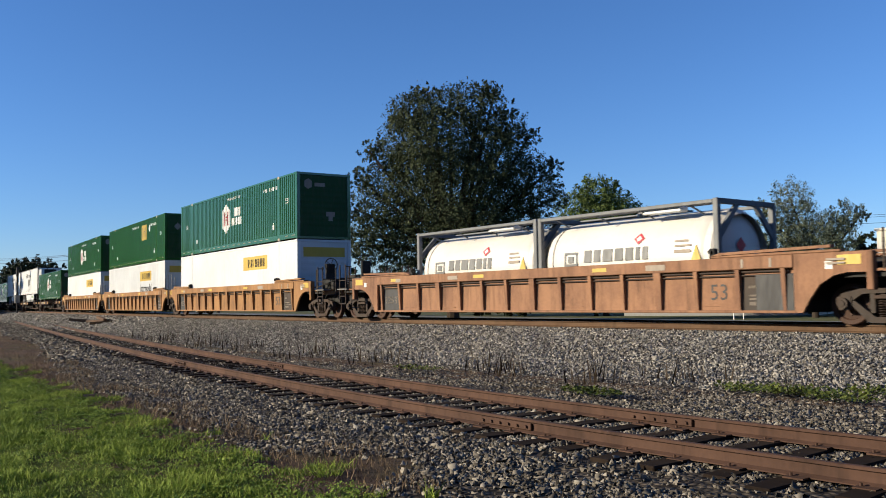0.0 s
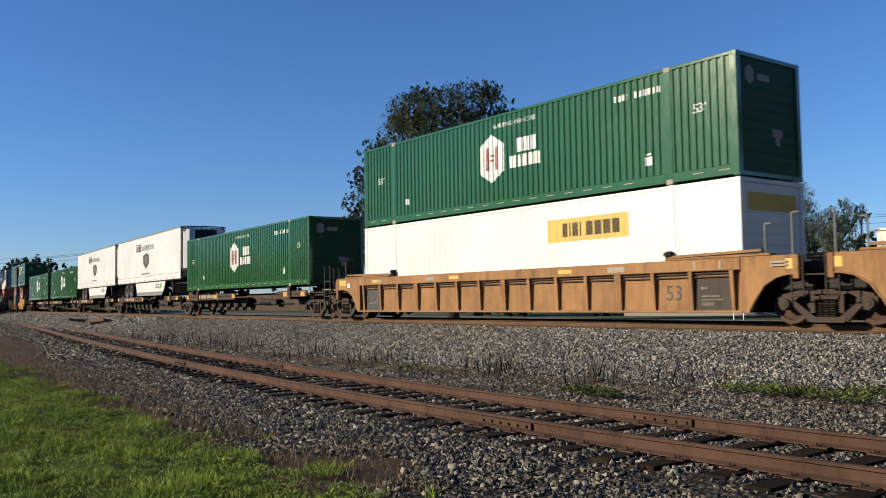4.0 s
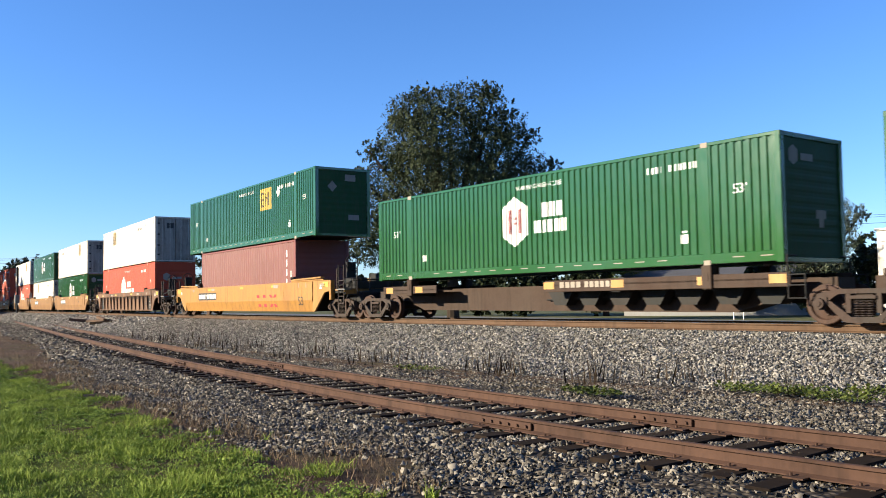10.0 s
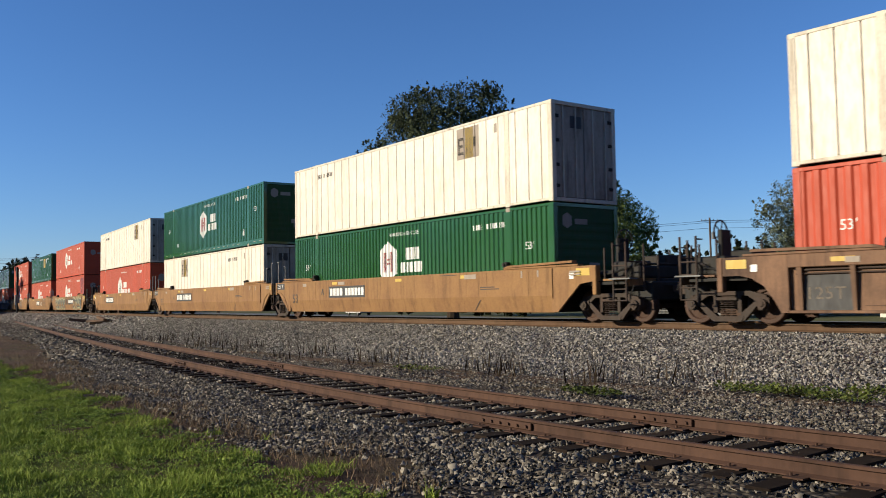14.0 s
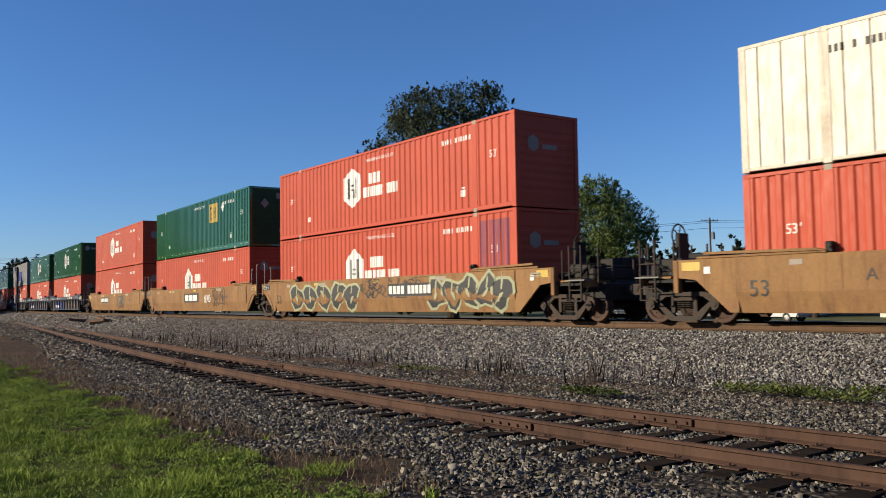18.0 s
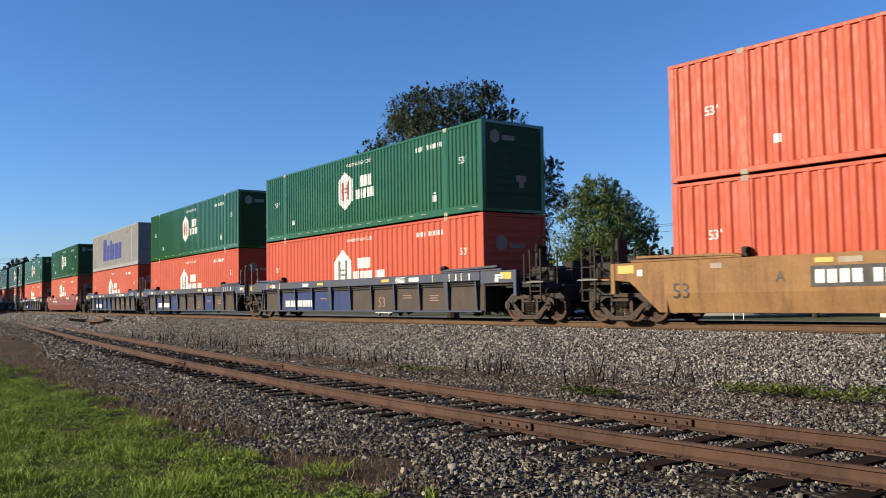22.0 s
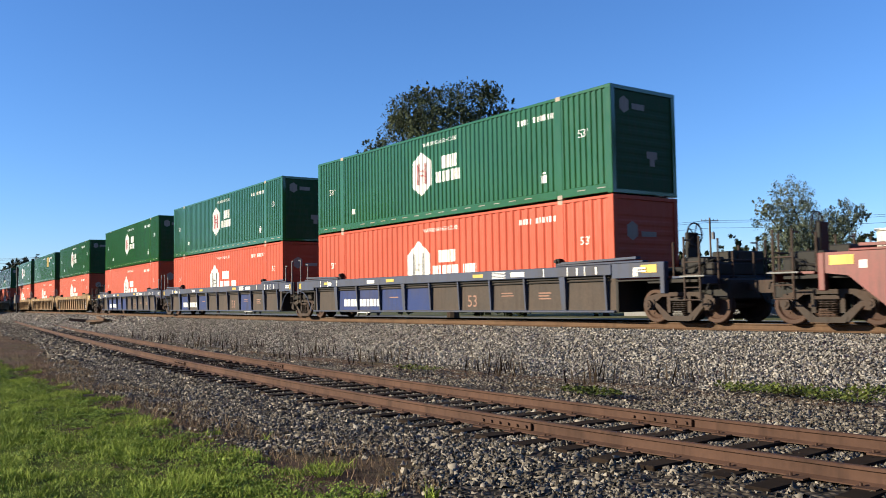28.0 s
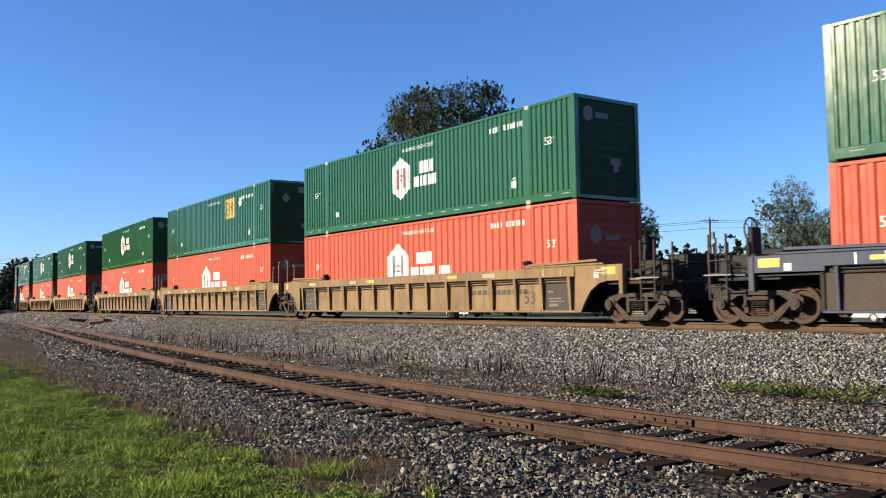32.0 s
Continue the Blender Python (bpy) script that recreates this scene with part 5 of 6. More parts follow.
    return stuff(name, v.reshape(-1, 3), f.reshape(-1, 3), mat, label, "gravel")


def siding_points(x0, x1, density):
    """Places for stones along the siding: thick by the rails, thin over bare patches and towards the lawn."""
    n = int((x1 - x0) * 9.0 * density)
    x = rng.uniform(x0, x1, n)
    low = np.array([stone_edge(a) for a in x])
    mid = np.array([siding_y(a) for a in x])
    y = low - 0.4 + rng.random(n) * (mid + 5.0 - low + 0.4)
    u = y - mid
    patch = np.array([noise.noise((a * 0.45 + 3, b * 0.75, 9.0)) + 0.35 * noise.noise((a * 2, b * 2, 0.0)) for a, b in zip(x, y)])
    keep = patch < np.where(u > 1.3, np.where(u < 3.2, 0.10, 0.45), np.where(u < -1.3, np.where(x > -10.5, 0.30, 0.42), 0.5))
    keep |= rng.random(n) < 0.16
    keep &= rng.random(n) < np.clip((y - low + 0.3) / 0.6, 0.05, 1)
    z = np.array([hump(a, b) for a, b in zip(x, y)]) + rng.uniform(-0.012, 0.016, n)
    on_tie = (abs(u) < 1.36) & (abs((x + 62.0 + 0.28) % 0.56 - 0.28) < 0.125 + 0.04 * rng.random(n))
    keep &= ~(on_tie & (rng.random(n) < 0.94))
    return np.stack([x, y, z], -1)[keep]


scatter_stones("siding_stones", np.concatenate([siding_points(-11, -2.5, 1250), siding_points(-18, -11, 640), siding_points(-26, -18, 400)]), 0.0172, STONES_DARK, "loose grey ballast stones along the siding")
scatter_stones("siding_stones", np.concatenate([siding_points(-60, -26, 125), siding_points(-110, -60, 35)]), 0.035, STONES_DARK, "loose grey ballast stones along the siding")


def slope_points(s0, s1, density):
    n = int((s1 - s0) * 4.6 * density)
    s, off = rng.uniform(s0, s1, n), rng.uniform(-6.6, -1.7, n)
    th = np.interp(s, _S, _TH)
    x, y = np.interp(s, _S, _X) - np.sin(th) * off, np.interp(s, _S, _Y) + np.cos(th) * off
    z = np.interp(off, [-7.0, -6.4, -5.2, -4.0, -3.0, -2.4, -1.9], [-0.02, 0.08, 0.22, 0.46, 0.67, 0.75, 0.765]) + rng.uniform(-0.01, 0.025, n)
    keep = (off > -5.6) | (rng.random(n) < np.clip((off + 6.9) / 1.5, 0.1, 1))
    return np.stack([x, y, z], -1)[keep]


scatter_stones("bank_stones", np.concatenate([slope_points(-26, -4, 860), slope_points(-56, -26, 230)]), 0.018, STONES, "loose pale grey ballast stones on the bank of the main line")
scatter_stones("bank_stones", np.concatenate([slope_points(-80, -50, 90), slope_points(-130, -80, 45)]), 0.042, STONES, "loose pale grey ballast stones on the bank of the main line")


def blades(name, roots, height, width, mat, label, lean=0.5, category="grass"):
    n = len(roots)
    h = height * np.exp(rng.normal(0, 0.3, n))
    a = rng.uniform(0, 6.283, n)
    side = np.stack([np.cos(a), np.sin(a), np.zeros(n)], -1) * (width * rng.uniform(0.6, 1.4, (n, 1)))
    b = rng.uniform(0, 6.283, n)
    tip = np.stack([np.cos(b) * h * lean * rng.random(n), np.sin(b) * h * lean * rng.random(n), h], -1)
    v = np.stack([roots - side, roots + side, roots + tip], 1)
    return stuff(name, v.reshape(-1, 3), np.arange(3 * n).reshape(n, 3), mat, label, category)


n = 430000
x = rng.uniform(-34, -4, n)
y = np.where(rng.random(n) < 0.9, rng.uniform(0.3, 4.2, n), rng.uniform(-3, 4.2, n))
tuft = np.array([noise.noise((a * 1.3, b * 1.3, 0)) + 0.7 * noise.noise((a * 4.2, b * 4.2, 3.0)) for a, b in zip(x, y)])
keep = (y < np.array([lawn_edge(a) for a in x]) + 0.15 + 0.65 * tuft) & (rng.random(n) < 0.78 + 0.6 * tuft)
x, y, tuft = x[keep], y[keep], tuft[keep]
blades("lawn_grass", np.stack([x, y, np.full(len(x), 0.04)], -1), 0.033 * (1 + 1.7 * np.clip(tuft, -0.45, 1.0)), 0.0048, GRASS, "short uneven green lawn grass", 1.5)


def herbs(name, roots, height, size, mat, label):
    """Small broad leaves held up in low clumps."""
    n = len(roots)
    a, e = rng.uniform(0, 6.283, n), rng.uniform(0.1, 0.9, n)
    u = np.stack([np.cos(a) * np.cos(e), np.sin(a) * np.cos(e), np.sin(e)], -1) * (size * np.exp(rng.normal(0, 0.3, (n, 1))))
    w = np.stack([-np.sin(a), np.cos(a), rng.uniform(-0.3, 0.3, n)], -1) * np.linalg.norm(u, axis=1, keepdims=True) * 0.42
    p = roots + np.stack([np.zeros(n), np.zeros(n), height], -1)
    v = np.stack([p, p + u * 0.5 + w, p + u, p + u * 0.5 - w], 1)
    return stuff(name, v.reshape(-1, 3), np.arange(4 * n).reshape(n, 4), mat, label, "weeds")


n = 1500
cx = rng.uniform(-30, -5, n)
back = rng.exponential(0.8, n)
cy = np.array([lawn_edge(a) for a in cx]) + 0.12 - back + 0.3 * np.array([noise.noise((a * 1.3, b, 0.0)) for a, b in zip(cx, back)])
keep = np.array([noise.noise((a * 0.9, b * 0.9, 11.0)) for a, b in zip(cx, cy)]) > -0.12
cx, cy = cx[keep], cy[keep]
rad = rng.uniform(0.06, 0.2, len(cx))
each = 60
px, py = np.repeat(cx, each) + rng.normal(size=len(cx) * each) * np.repeat(rad, each) * 0.6, np.repeat(cy, each) + rng.normal(size=len(cx) * each) * np.repeat(rad, each) * 0.6
d2 = ((px - np.repeat(cx, each)) ** 2 + (py - np.repeat(cy, each)) ** 2) / np.repeat(rad, each) ** 2
herbs("lawn_herbs", np.stack([px, py, np.full(len(px), 0.035)], -1), np.repeat(rad, each) * 0.42 * np.exp(-d2) * rng.uniform(0.4, 1.2, len(px)), 0.0185, BROAD, "clumps of broad-leaved weeds in the lawn")
xw, yw = [], []
for cx, cy, r, k in ((-10.0, 9.9, 0.45, 700), (-8.3, 12.0, 0.65, 700), (-7.5, 12.1, 0.6, 600), (-6.6, 12.6, 0.5, 700), (-6.9, 11.7, 0.4, 250), (-16.0, 10.6, 0.6, 260)):
    a, d = rng.uniform(0, 6.283, k), r * np.sqrt(rng.random(k))
    xw.append(cx + 1.4 * d * np.cos(a)), yw.append(cy + 0.6 * d * np.sin(a))
xw, yw = np.concatenate(xw), np.concatenate(yw)
ground_z = np.interp(np.array([min(along(q, 0)[1] for q in (px - 1, px + 1)) for px in xw]) - yw, [1.9, 2.4, 3.0, 4.0, 5.2, 6.4], [0.77, 0.75, 0.67, 0.46, 0.22, 0.09])
herbs("weed_patches", np.stack([xw, yw, ground_z], -1), rng.uniform(0.0, 0.07, len(xw)), 0.045, WEED, "low green weeds at the foot of the bank")
k = 950
s = rng.uniform(-40, -8, k)
off = -6.5 + rng.normal(0, 0.55, k)
pts = np.array([(*along(a, b), 0.05) for a, b in zip(s, off)])
keep = np.array([noise.noise((p[0] * 0.5, p[1] * 0.5, 2.0)) for p in pts]) > 0.0
blades("dead_weed_stalks", pts[keep], 0.40, 0.017, STALK, "dry dark weed stalks along the foot of the bank", 0.35, "weeds")
k = 24000
x = np.where(rng.random(k) < 0.5, rng.uniform(-26, -6, k), rng.uniform(-60, -22, k))
lo, hi = np.array([lawn_edge(a) for a in x]) - 0.2, np.array([stone_edge(a) for a in x]) + 0.5
y = lo + (hi - lo) * rng.random(k)
keep = np.array([noise.noise((a * 0.8, b * 1.1, 21.0)) for a, b in zip(x, y)]) > -0.05
x, y = x[keep], y[keep]
k = len(x)
blades("dry_grass", np.stack([x, y, np.full(k, 0.03)], -1), 0.07, 0.004, leaf_material("dry_grass_blades", (0.085, 0.06, 0.034), (0.21, 0.155, 0.09)), "dry brown grass at the lawn's edge", 1.2)

# ---- tracks ----
RAIL_SEC = [(-0.07, 0.0), (0.07, 0.0), (0.07, 0.012), (0.012, 0.035), (0.009, 0.125), (0.035, 0.14), (0.035, 0.163), (0.026, 0.17), (-0.026, 0.17), (-0.035, 0.163), (-0.035, 0.14), (-0.009, 0.125), (-0.012, 0.035), (-0.07, 0.012)]


def sweep(line, section, z):
    """A section (sideways, up) carried along a plan line of (x, y)."""
    g, n = Geo(), len(section)
    for i, (x, y) in enumerate(line):
        a, b = line[max(0, i - 1)], line[min(len(line) - 1, i + 1)]
        d = Vector((b[0] - a[0], b[1] - a[1])).normalized()
        g.v += [(x - d.y * u, y + d.x * u, z + w) for u, w in section]
    for i in range(len(line) - 1):
        g.f += [(i * n + j, (i + 1) * n + j, (i + 1) * n + (j + 1) % n, i * n + (j + 1) % n) for j in range(n)]
    g.f += [tuple(range(n)), tuple(range(len(g.v) - 1, len(g.v) - n - 1, -1))]
    return g


main_track = tagged(new("main_track"), "main line track with rust-brown rails and polished heads", "railway track", "", "structure")
LINE_S = [-719, -500, -300, -200] + list(np.arange(-140, 20, 2.0)) + [40, 70, 120, 250, 450, 639]
for off in (-0.7525, 0.7525):
    line = [along(s, off) for s in LINE_S]
    r = part("rail", sweep(line, RAIL_SEC, RAIL - 0.174), RAIL_SIDE, main_track)
    part("rail_head", sweep(line, [(-0.027, 0), (0.027, 0), (0.024, 0.004), (-0.024, 0.004)], RAIL - 0.0041), SHINE, r, "polished running surface")
tie_me = Geo().box(-0.115, 0.115, -1.3, 1.3, -0.18, 0.0, 0.012).mesh("tie", TIE_WOOD)
plate_me = Geo().box(-0.09, 0.09, -0.17, 0.17, 0, 0.014).rod((-0.05, -0.1, 0.01), (-0.05, -0.1, 0.04), 0.014, 6).rod((0.05, 0.1, 0.01), (0.05, 0.1, 0.04), 0.014, 6).mesh("tie_plate", RAIL_RUST)
for i in range(150):
    s = -76 + i * 0.55
    x, y, th = track(s)
    o = part("tie", tie_me, TIE_WOOD, main_track)
    o.matrix_basis = pose(x, y, RAIL - 0.176, 0, 0, math.degrees(th))
siding = tagged(new("siding_track"), "old siding with rust-red rails on weathered wooden ties", "railway track", "", "structure")
SIDE_X = [-320, -240, -190, -160] + list(np.arange(-140, -60, 4.0)) + list(np.arange(-60, 16, 1.0)) + [30, 45]
SIDE_RAIL = 0.25


def siding_at(x, off):
    d = (siding_y(x + 0.05) - siding_y(x - 0.05)) / 0.1
    k = 1 / math.hypot(1, d)
    return x - d * k * off, siding_y(x) + k * off, math.atan(d)


for off in (-0.7525, 0.7525):
    r = part("rail", sweep([siding_at(x, off)[:2] for x in SIDE_X], [(u, w * 0.88) for u, w in RAIL_SEC], SIDE_RAIL - 0.15), RAIL_RUST, siding)
    for x in ((-21.0, -7.9) if off < 0 else (-18.5, -6.9)):
        px, py, th = siding_at(x, off)
        g = Geo()
        for sy in (-1, 1):
            g.box(-0.45, 0.45, sy * 0.014, sy * 0.042, 0.034, 0.112, 0.006)
            for k in range(6):
                g.rod((-0.38 + k * 0.152, sy * 0.04, 0.072), (-0.38 + k * 0.152, sy * 0.066, 0.072), 0.017, 6)
        g.box(-0.004, 0.004, -0.036, 0.036, 0.115, 0.151)
        o = part("joint_bar", g, RAIL_RUST, r, "bolted rail joint")
        o.matrix_basis = pose(px, py, SIDE_RAIL - 0.15, 0, 0, math.degrees(th))
x = -62.0
i = 0
while x < 6:
    px, py, th = siding_at(x, 0)
    o = part("tie", tie_me, TIE_WOOD, siding)
    o.matrix_basis = pose(px, py + 0.08 * math.sin(i * 2.3), SIDE_RAIL - 0.152 + 0.006 * math.sin(i * 1.7), 0, 0, math.degrees(th) + 2.2 * math.sin(i * 3.1))
    if x > -22:
        for off in (-0.7525, 0.7525):
            qx, qy, th2 = siding_at(x, off)
            o = part("tie_plate", plate_me, RAIL_RUST, siding)
            o.matrix_basis = pose(qx, qy, SIDE_RAIL - 0.152, 0, 0, math.degrees(th2))
    x += 0.56
    i += 1


# ---- trees ----
def leaves(lobes, count, size, seed, flat=0.75, hollow=0.45, clump=(0.10, 0.16)):
    """Leaf quads in clumps within lobes (x, y, z, r)."""
    r = np.random.default_rng(seed)
    vol = np.array([l[3] ** 2.2 for l in lobes])
    which = r.choice(len(lobes), count // 26, p=vol / vol.sum())
    L = np.array(lobes)[which]
    d = r.normal(size=(len(L), 3))
    d /= np.linalg.norm(d, axis=1, keepdims=True)
    centre = L[:, :3] + d * L[:, 3:4] * (hollow + (1.04 - hollow) * r.random((len(L), 1)) ** 0.6)
    rad = clump[0] + clump[1] * r.random(len(L))
    n = len(L) * 26
    c = np.repeat(centre, 26, 0)
    rr = np.repeat(rad * L[:, 3], 26)
    out = np.repeat(d + np.array((0, 0, 0.45)), 26, 0)
    along_spray = r.random((n, 1)) ** 0.8
    p = c + r.normal(size=(n, 3)) * rr[:, None] * np.array((1, 1, flat)) * (0.75 - 0.5 * along_spray) + out * rr[:, None] * (2.0 * along_spray - 0.7)
    face = out + 0.75 * r.normal(size=(n, 3))
    u = np.cross(face, r.normal(size=(n, 3)))
    u /= np.linalg.norm(u, axis=1, keepdims=True)
    w = np.cross(face, u)
    w /= np.linalg.norm(w, axis=1, keepdims=True)
    k = size * np.exp(r.normal(0, 0.3, (n, 1)))
    v = np.stack([p - u * k, p - w * k * 0.55, p + u * k, p + w * k * 0.55], 1)
    return v.reshape(-1, 3), np.arange(4 * n).reshape(n, 4), centre


def tree(label, at, lobes, trunk_r, fork, mat, count, size, seed, hollow=0.45, flat=0.75, clump=(0.10, 0.16)):
    """A tree of trunk, limbs and a crown of leaf clumps. lobes are (across, depth, up, r) about the foot; across runs along the view's width."""
    t = thing("tree", label, "tree")
    across = Vector((math.cos(YAW), math.sin(YAW), 0))
    deep = Vector((-math.sin(YAW), math.cos(YAW), 0))
    L = [(*(across * a + deep * b + Vector((0, 0, c))), r) for a, b, c, r in lobes]
    v, f, _ = leaves(L, count, size, seed, flat, hollow, clump)
    r = random.Random(seed)
    g = Geo().rod((0, 0, -1.2), (0, 0, fork * 0.5), trunk_r * 1.15, 10, trunk_r * 0.9).rod((0, 0, fork * 0.5), (0, 0, fork), trunk_r * 0.9, 10, trunk_r * 0.75)
    part("trunk", g, BARK, t)
    for lx, ly, lz, lr in L:
        g = Geo()
        base = Vector((0, 0, fork * r.uniform(0.7, 1.0)))
        mid = base.lerp(Vector((lx, ly, lz)), 0.5) + Vector((0, 0, lr * 0.25))
        g.rod(base, mid, trunk_r * 0.5, 7, trunk_r * 0.32).rod(mid, (lx, ly, lz), trunk_r * 0.32, 6, trunk_r * 0.16)
        for _ in range(5):
            d = Vector((r.gauss(0, 1), r.gauss(0, 1), r.gauss(0.3, 0.8))).normalized()
            m2 = Vector((lx, ly, lz)).lerp(mid, r.random() * 0.6)
            e = m2 + d * lr * 0.85
            g.rod(m2, e, trunk_r * 0.15, 5, trunk_r * 0.05)
        part("limb", g, BARK, t)
    me = stuff("crown", v, f, mat, "", "")
    me.parent = t
    for key in ("label", "category"):
        if key in me:
            del me[key]
    t.location = at
    return t


def lobe_px(px, py, pr, cx, ground_y, metre):
    """A lobe from a sketch drawn in units of which metre make one metre."""
    return ((px - cx) / metre, 0.35 * ((px * 7 + py * 3) % 11 - 5) * pr / metre / 5, (ground_y - py) / metre + 1.0, pr / metre)


m = 20.6
tree("tall dense dark green oak beyond the line", (-60.7, 44.0, 0.5), [lobe_px(a, b, c, 800, 530, m) for a, b, c in
     ((765, 250, 82), (848, 200, 52), (700, 350, 72), (800, 350, 105), (905, 235, 38), (935, 330, 52), (880, 290, 70), (735, 200, 42), (925, 400, 58), (665, 415, 52), (690, 270, 40), (850, 420, 80), (740, 440, 70), (800, 175, 32), (862, 158, 22), (905, 190, 20), (942, 238, 20), (978, 300, 22), (882, 156, 16), (705, 212, 22), (655, 262, 20), (640, 312, 24), (628, 365, 26), (742, 165, 18), (764, 158, 14), (985, 350, 24), (630, 430, 30))],
     0.5, 5.0, LEAF_DARK, 180000, 0.083, 3, 0.3, 1.1, (0.055, 0.10))
tree("bright green tree beyond the road", (-66.2, 68.1, 0.5), [lobe_px(a, b, c, 1070, 526, 16.6) for a, b, c in ((1060, 345, 36), (1020, 370, 38), (1100, 370, 36), (1130, 395, 32), (1070, 400, 52), (1150, 420, 22), (1060, 455, 50), (1110, 450, 44), (1015, 440, 40), (1040, 325, 16), (1085, 330, 18))],
     0.32, 4.0, LEAF_BRIGHT, 62000, 0.09, 5, 0.3, 0.9, (0.07, 0.12))
tree("sparse dusty green tree beyond the road", (-42.0, 68.0, 0.5), [lobe_px(a, b, c, 1440, 520, 20.9) for a, b, c in ((1405, 350, 36), (1380, 395, 34), (1430, 395, 42), (1500, 385, 30), (1480, 415, 34), (1525, 380, 16), (1355, 365, 18), (1450, 440, 60), (1390, 440, 40))],
     0.26, 3.0, LEAF_DUSTY, 42000, 0.065, 6, 0.25, 1.1, (0.07, 0.12))
tree("tall tree by the line far down the track", (-155.0, -6.0, 0), [(-3, 0, 10, 4.5), (3, 0, 11, 5), (0, 2, 14, 5), (0, -2, 8, 5), (5, 1, 7, 4), (-5, 0, 7, 4)], 0.4, 4, LEAF_DARK, 5000, 0.4, 8)
tree("tall tree by the line far down the track", (-172.0, 0.0, 0), [(-3, 0, 10, 5), (3, 0, 12, 5), (0, 2, 15, 5), (0, -2, 8, 5), (5, 1, 7, 4)], 0.4, 4, LEAF_DARK, 5000, 0.4, 9)
tree("tall tree by the line far down the track", (-192.0, 4.0, 0), [(-3, 0, 10, 5), (3, 0, 12, 5), (0, 2, 15, 5), (0, -2, 8, 5), (5, 1, 7, 4)], 0.4, 4, LEAF_DARK, 5000, 0.4, 10)


def tree_belt(name, ends, height, seed, count, label, size=0.5):
    """A far belt of trees: trunks hidden, an uneven crown line of leaf clumps."""
    r = np.random.default_rng(seed)
    (x0, y0), (x1, y1) = ends
    length = math.hypot(x1 - x0, y1 - y0)
    lobes = []
    k = int(length / 3.0)
    for i in range(k):
        t = (i + r.random()) / k
        h = height * (0.84 + 0.14 * noise.noise((t * length * 0.045, seed, 0)) + 0.13 * r.random())
        rad = min(r.uniform(2.2, 3.8), height * 0.28)
        for z in np.arange(1.5, h - rad * 0.3, rad * 0.9):
            lobes.append((x0 + (x1 - x0) * t + r.normal(0, 2), y0 + (y1 - y0) * t + r.normal(0, 2), z, rad))
    v, f, _ = leaves(lobes, count, size, seed, hollow=0.3)
    return stuff(name, v, f, LEAF_FAR, label, "trees")


tree("small tree standing on the lawn", (-29.0, -13.2, 0.0), [(0, 0, 4.6, 1.5), (0.5, 0.3, 3.6, 1.7), (-0.6, -0.2, 3.2, 1.6)], 0.14, 2, LEAF_DARK, 4000, 0.16, 22)
tree("round tree far beyond the bend", (-178.0, 68.0, 0.5), [(0, 0, 9.5, 4.2), (-3, 0, 7.5, 3.5), (3, 0, 8, 3.5), (0, 0, 4.5, 4)], 0.3, 4, LEAF_FAR, 5000, 0.3, 23)
tree_belt("far_tree_belt", ((-230, 205), (-60, 245)), 19, 11, 36000, "distant belt of green trees", 0.6)
tree_belt("far_tree_belt", ((-330, 60), (-215, 160)), 13, 12, 8000, "distant belt of green trees", 0.7)
tree_belt("far_tree_belt", ((-206, 37), (-235, 78)), 10, 13, 30000, "dark belt of trees beyond the bend of the line", 0.3)
tree_belt("far_tree_belt", ((-262, 42), (-196, 36)), 12, 16, 34000, "dark belt of trees beyond the bend of the line", 0.3)
# added out of view, to keep sky light off the container ends
for a, b, seed in (((-2, 78), (60, 62), 31), ((15, 27), (56, 48), 32), ((15, 8), (34, -28), 33), ((36, -34), (-10, -58), 34)):
    tree_belt("tree_belt", (a, b), 21, seed, 9000, "unseen tree belt added to block sky light on container ends", 0.8)
tree_belt("tree_belt", ((-143, -4), (-250, 6)), 22, 36, 30000, "belt of tall trees shading the line far down the track", 0.6)
# added out of view, so far container sides mirror trees instead of sky
tree_belt("tree_belt", ((-45, -38), (-230, -26)), 14, 35, 20000, "unseen belt of trees added to darken reflections in far containers", 0.5)
tree_belt("low_bushes", ((-92, 62), (-64, 66)), 6, 14, 20000, "low dark bushes beneath the oak", 0.3)
tree_belt("low_bushes", ((-52, 72), (-30, 78)), 5, 15, 14000, "low bushes behind the road", 0.3)


# ---- poles, wires, buildings ----
def utility_pole(at, height, turn, arms=1):
    p = thing("utility_pole", "weathered wooden utility pole with a crossarm and a transformer", "utility pole", "utility poles along the road")
    part("post", Geo().rod((0, 0, -1.3), (0, 0, height), 0.16, 10, 0.11), WOOD_POLE, p)
    for i in range(arms):
        z = height - 0.5 - 0.9 * i
        part("crossarm", Geo().box(-1.2, 1.2, -0.06, 0.06, z, z + 0.12, 0.01), WOOD_POLE, p)
        for x in (-1.1, -0.55, 0.55, 1.1):
            part("insulator", Geo().turn([(0.0, z + 0.30), (0.05, z + 0.28), (0.06, z + 0.2), (0.03, z + 0.12)], 8, "z").shift(x, 0, 0), DECAL_GREY, p)
    part("transformer", Geo().rod((0.38, -0.1, height - 2.9), (0.38, -0.1, height - 2.0), 0.23, 12).rod((0.38, -0.1, height - 2.0), (0.38, -0.1, height - 1.85), 0.05, 6), DECAL_GREY, p, "grey transformer can")
    p.matrix_basis = pose(*at, 0, 0, turn)
    return p


utility_pole((-74.6, 96.8, 0.5), 11.5, 60)
utility_pole((-143.0, 44.0, 0.5), 11.0, 80, 2)
utility_pole((-40.0, 112.0, 0.5), 11.5, 60)


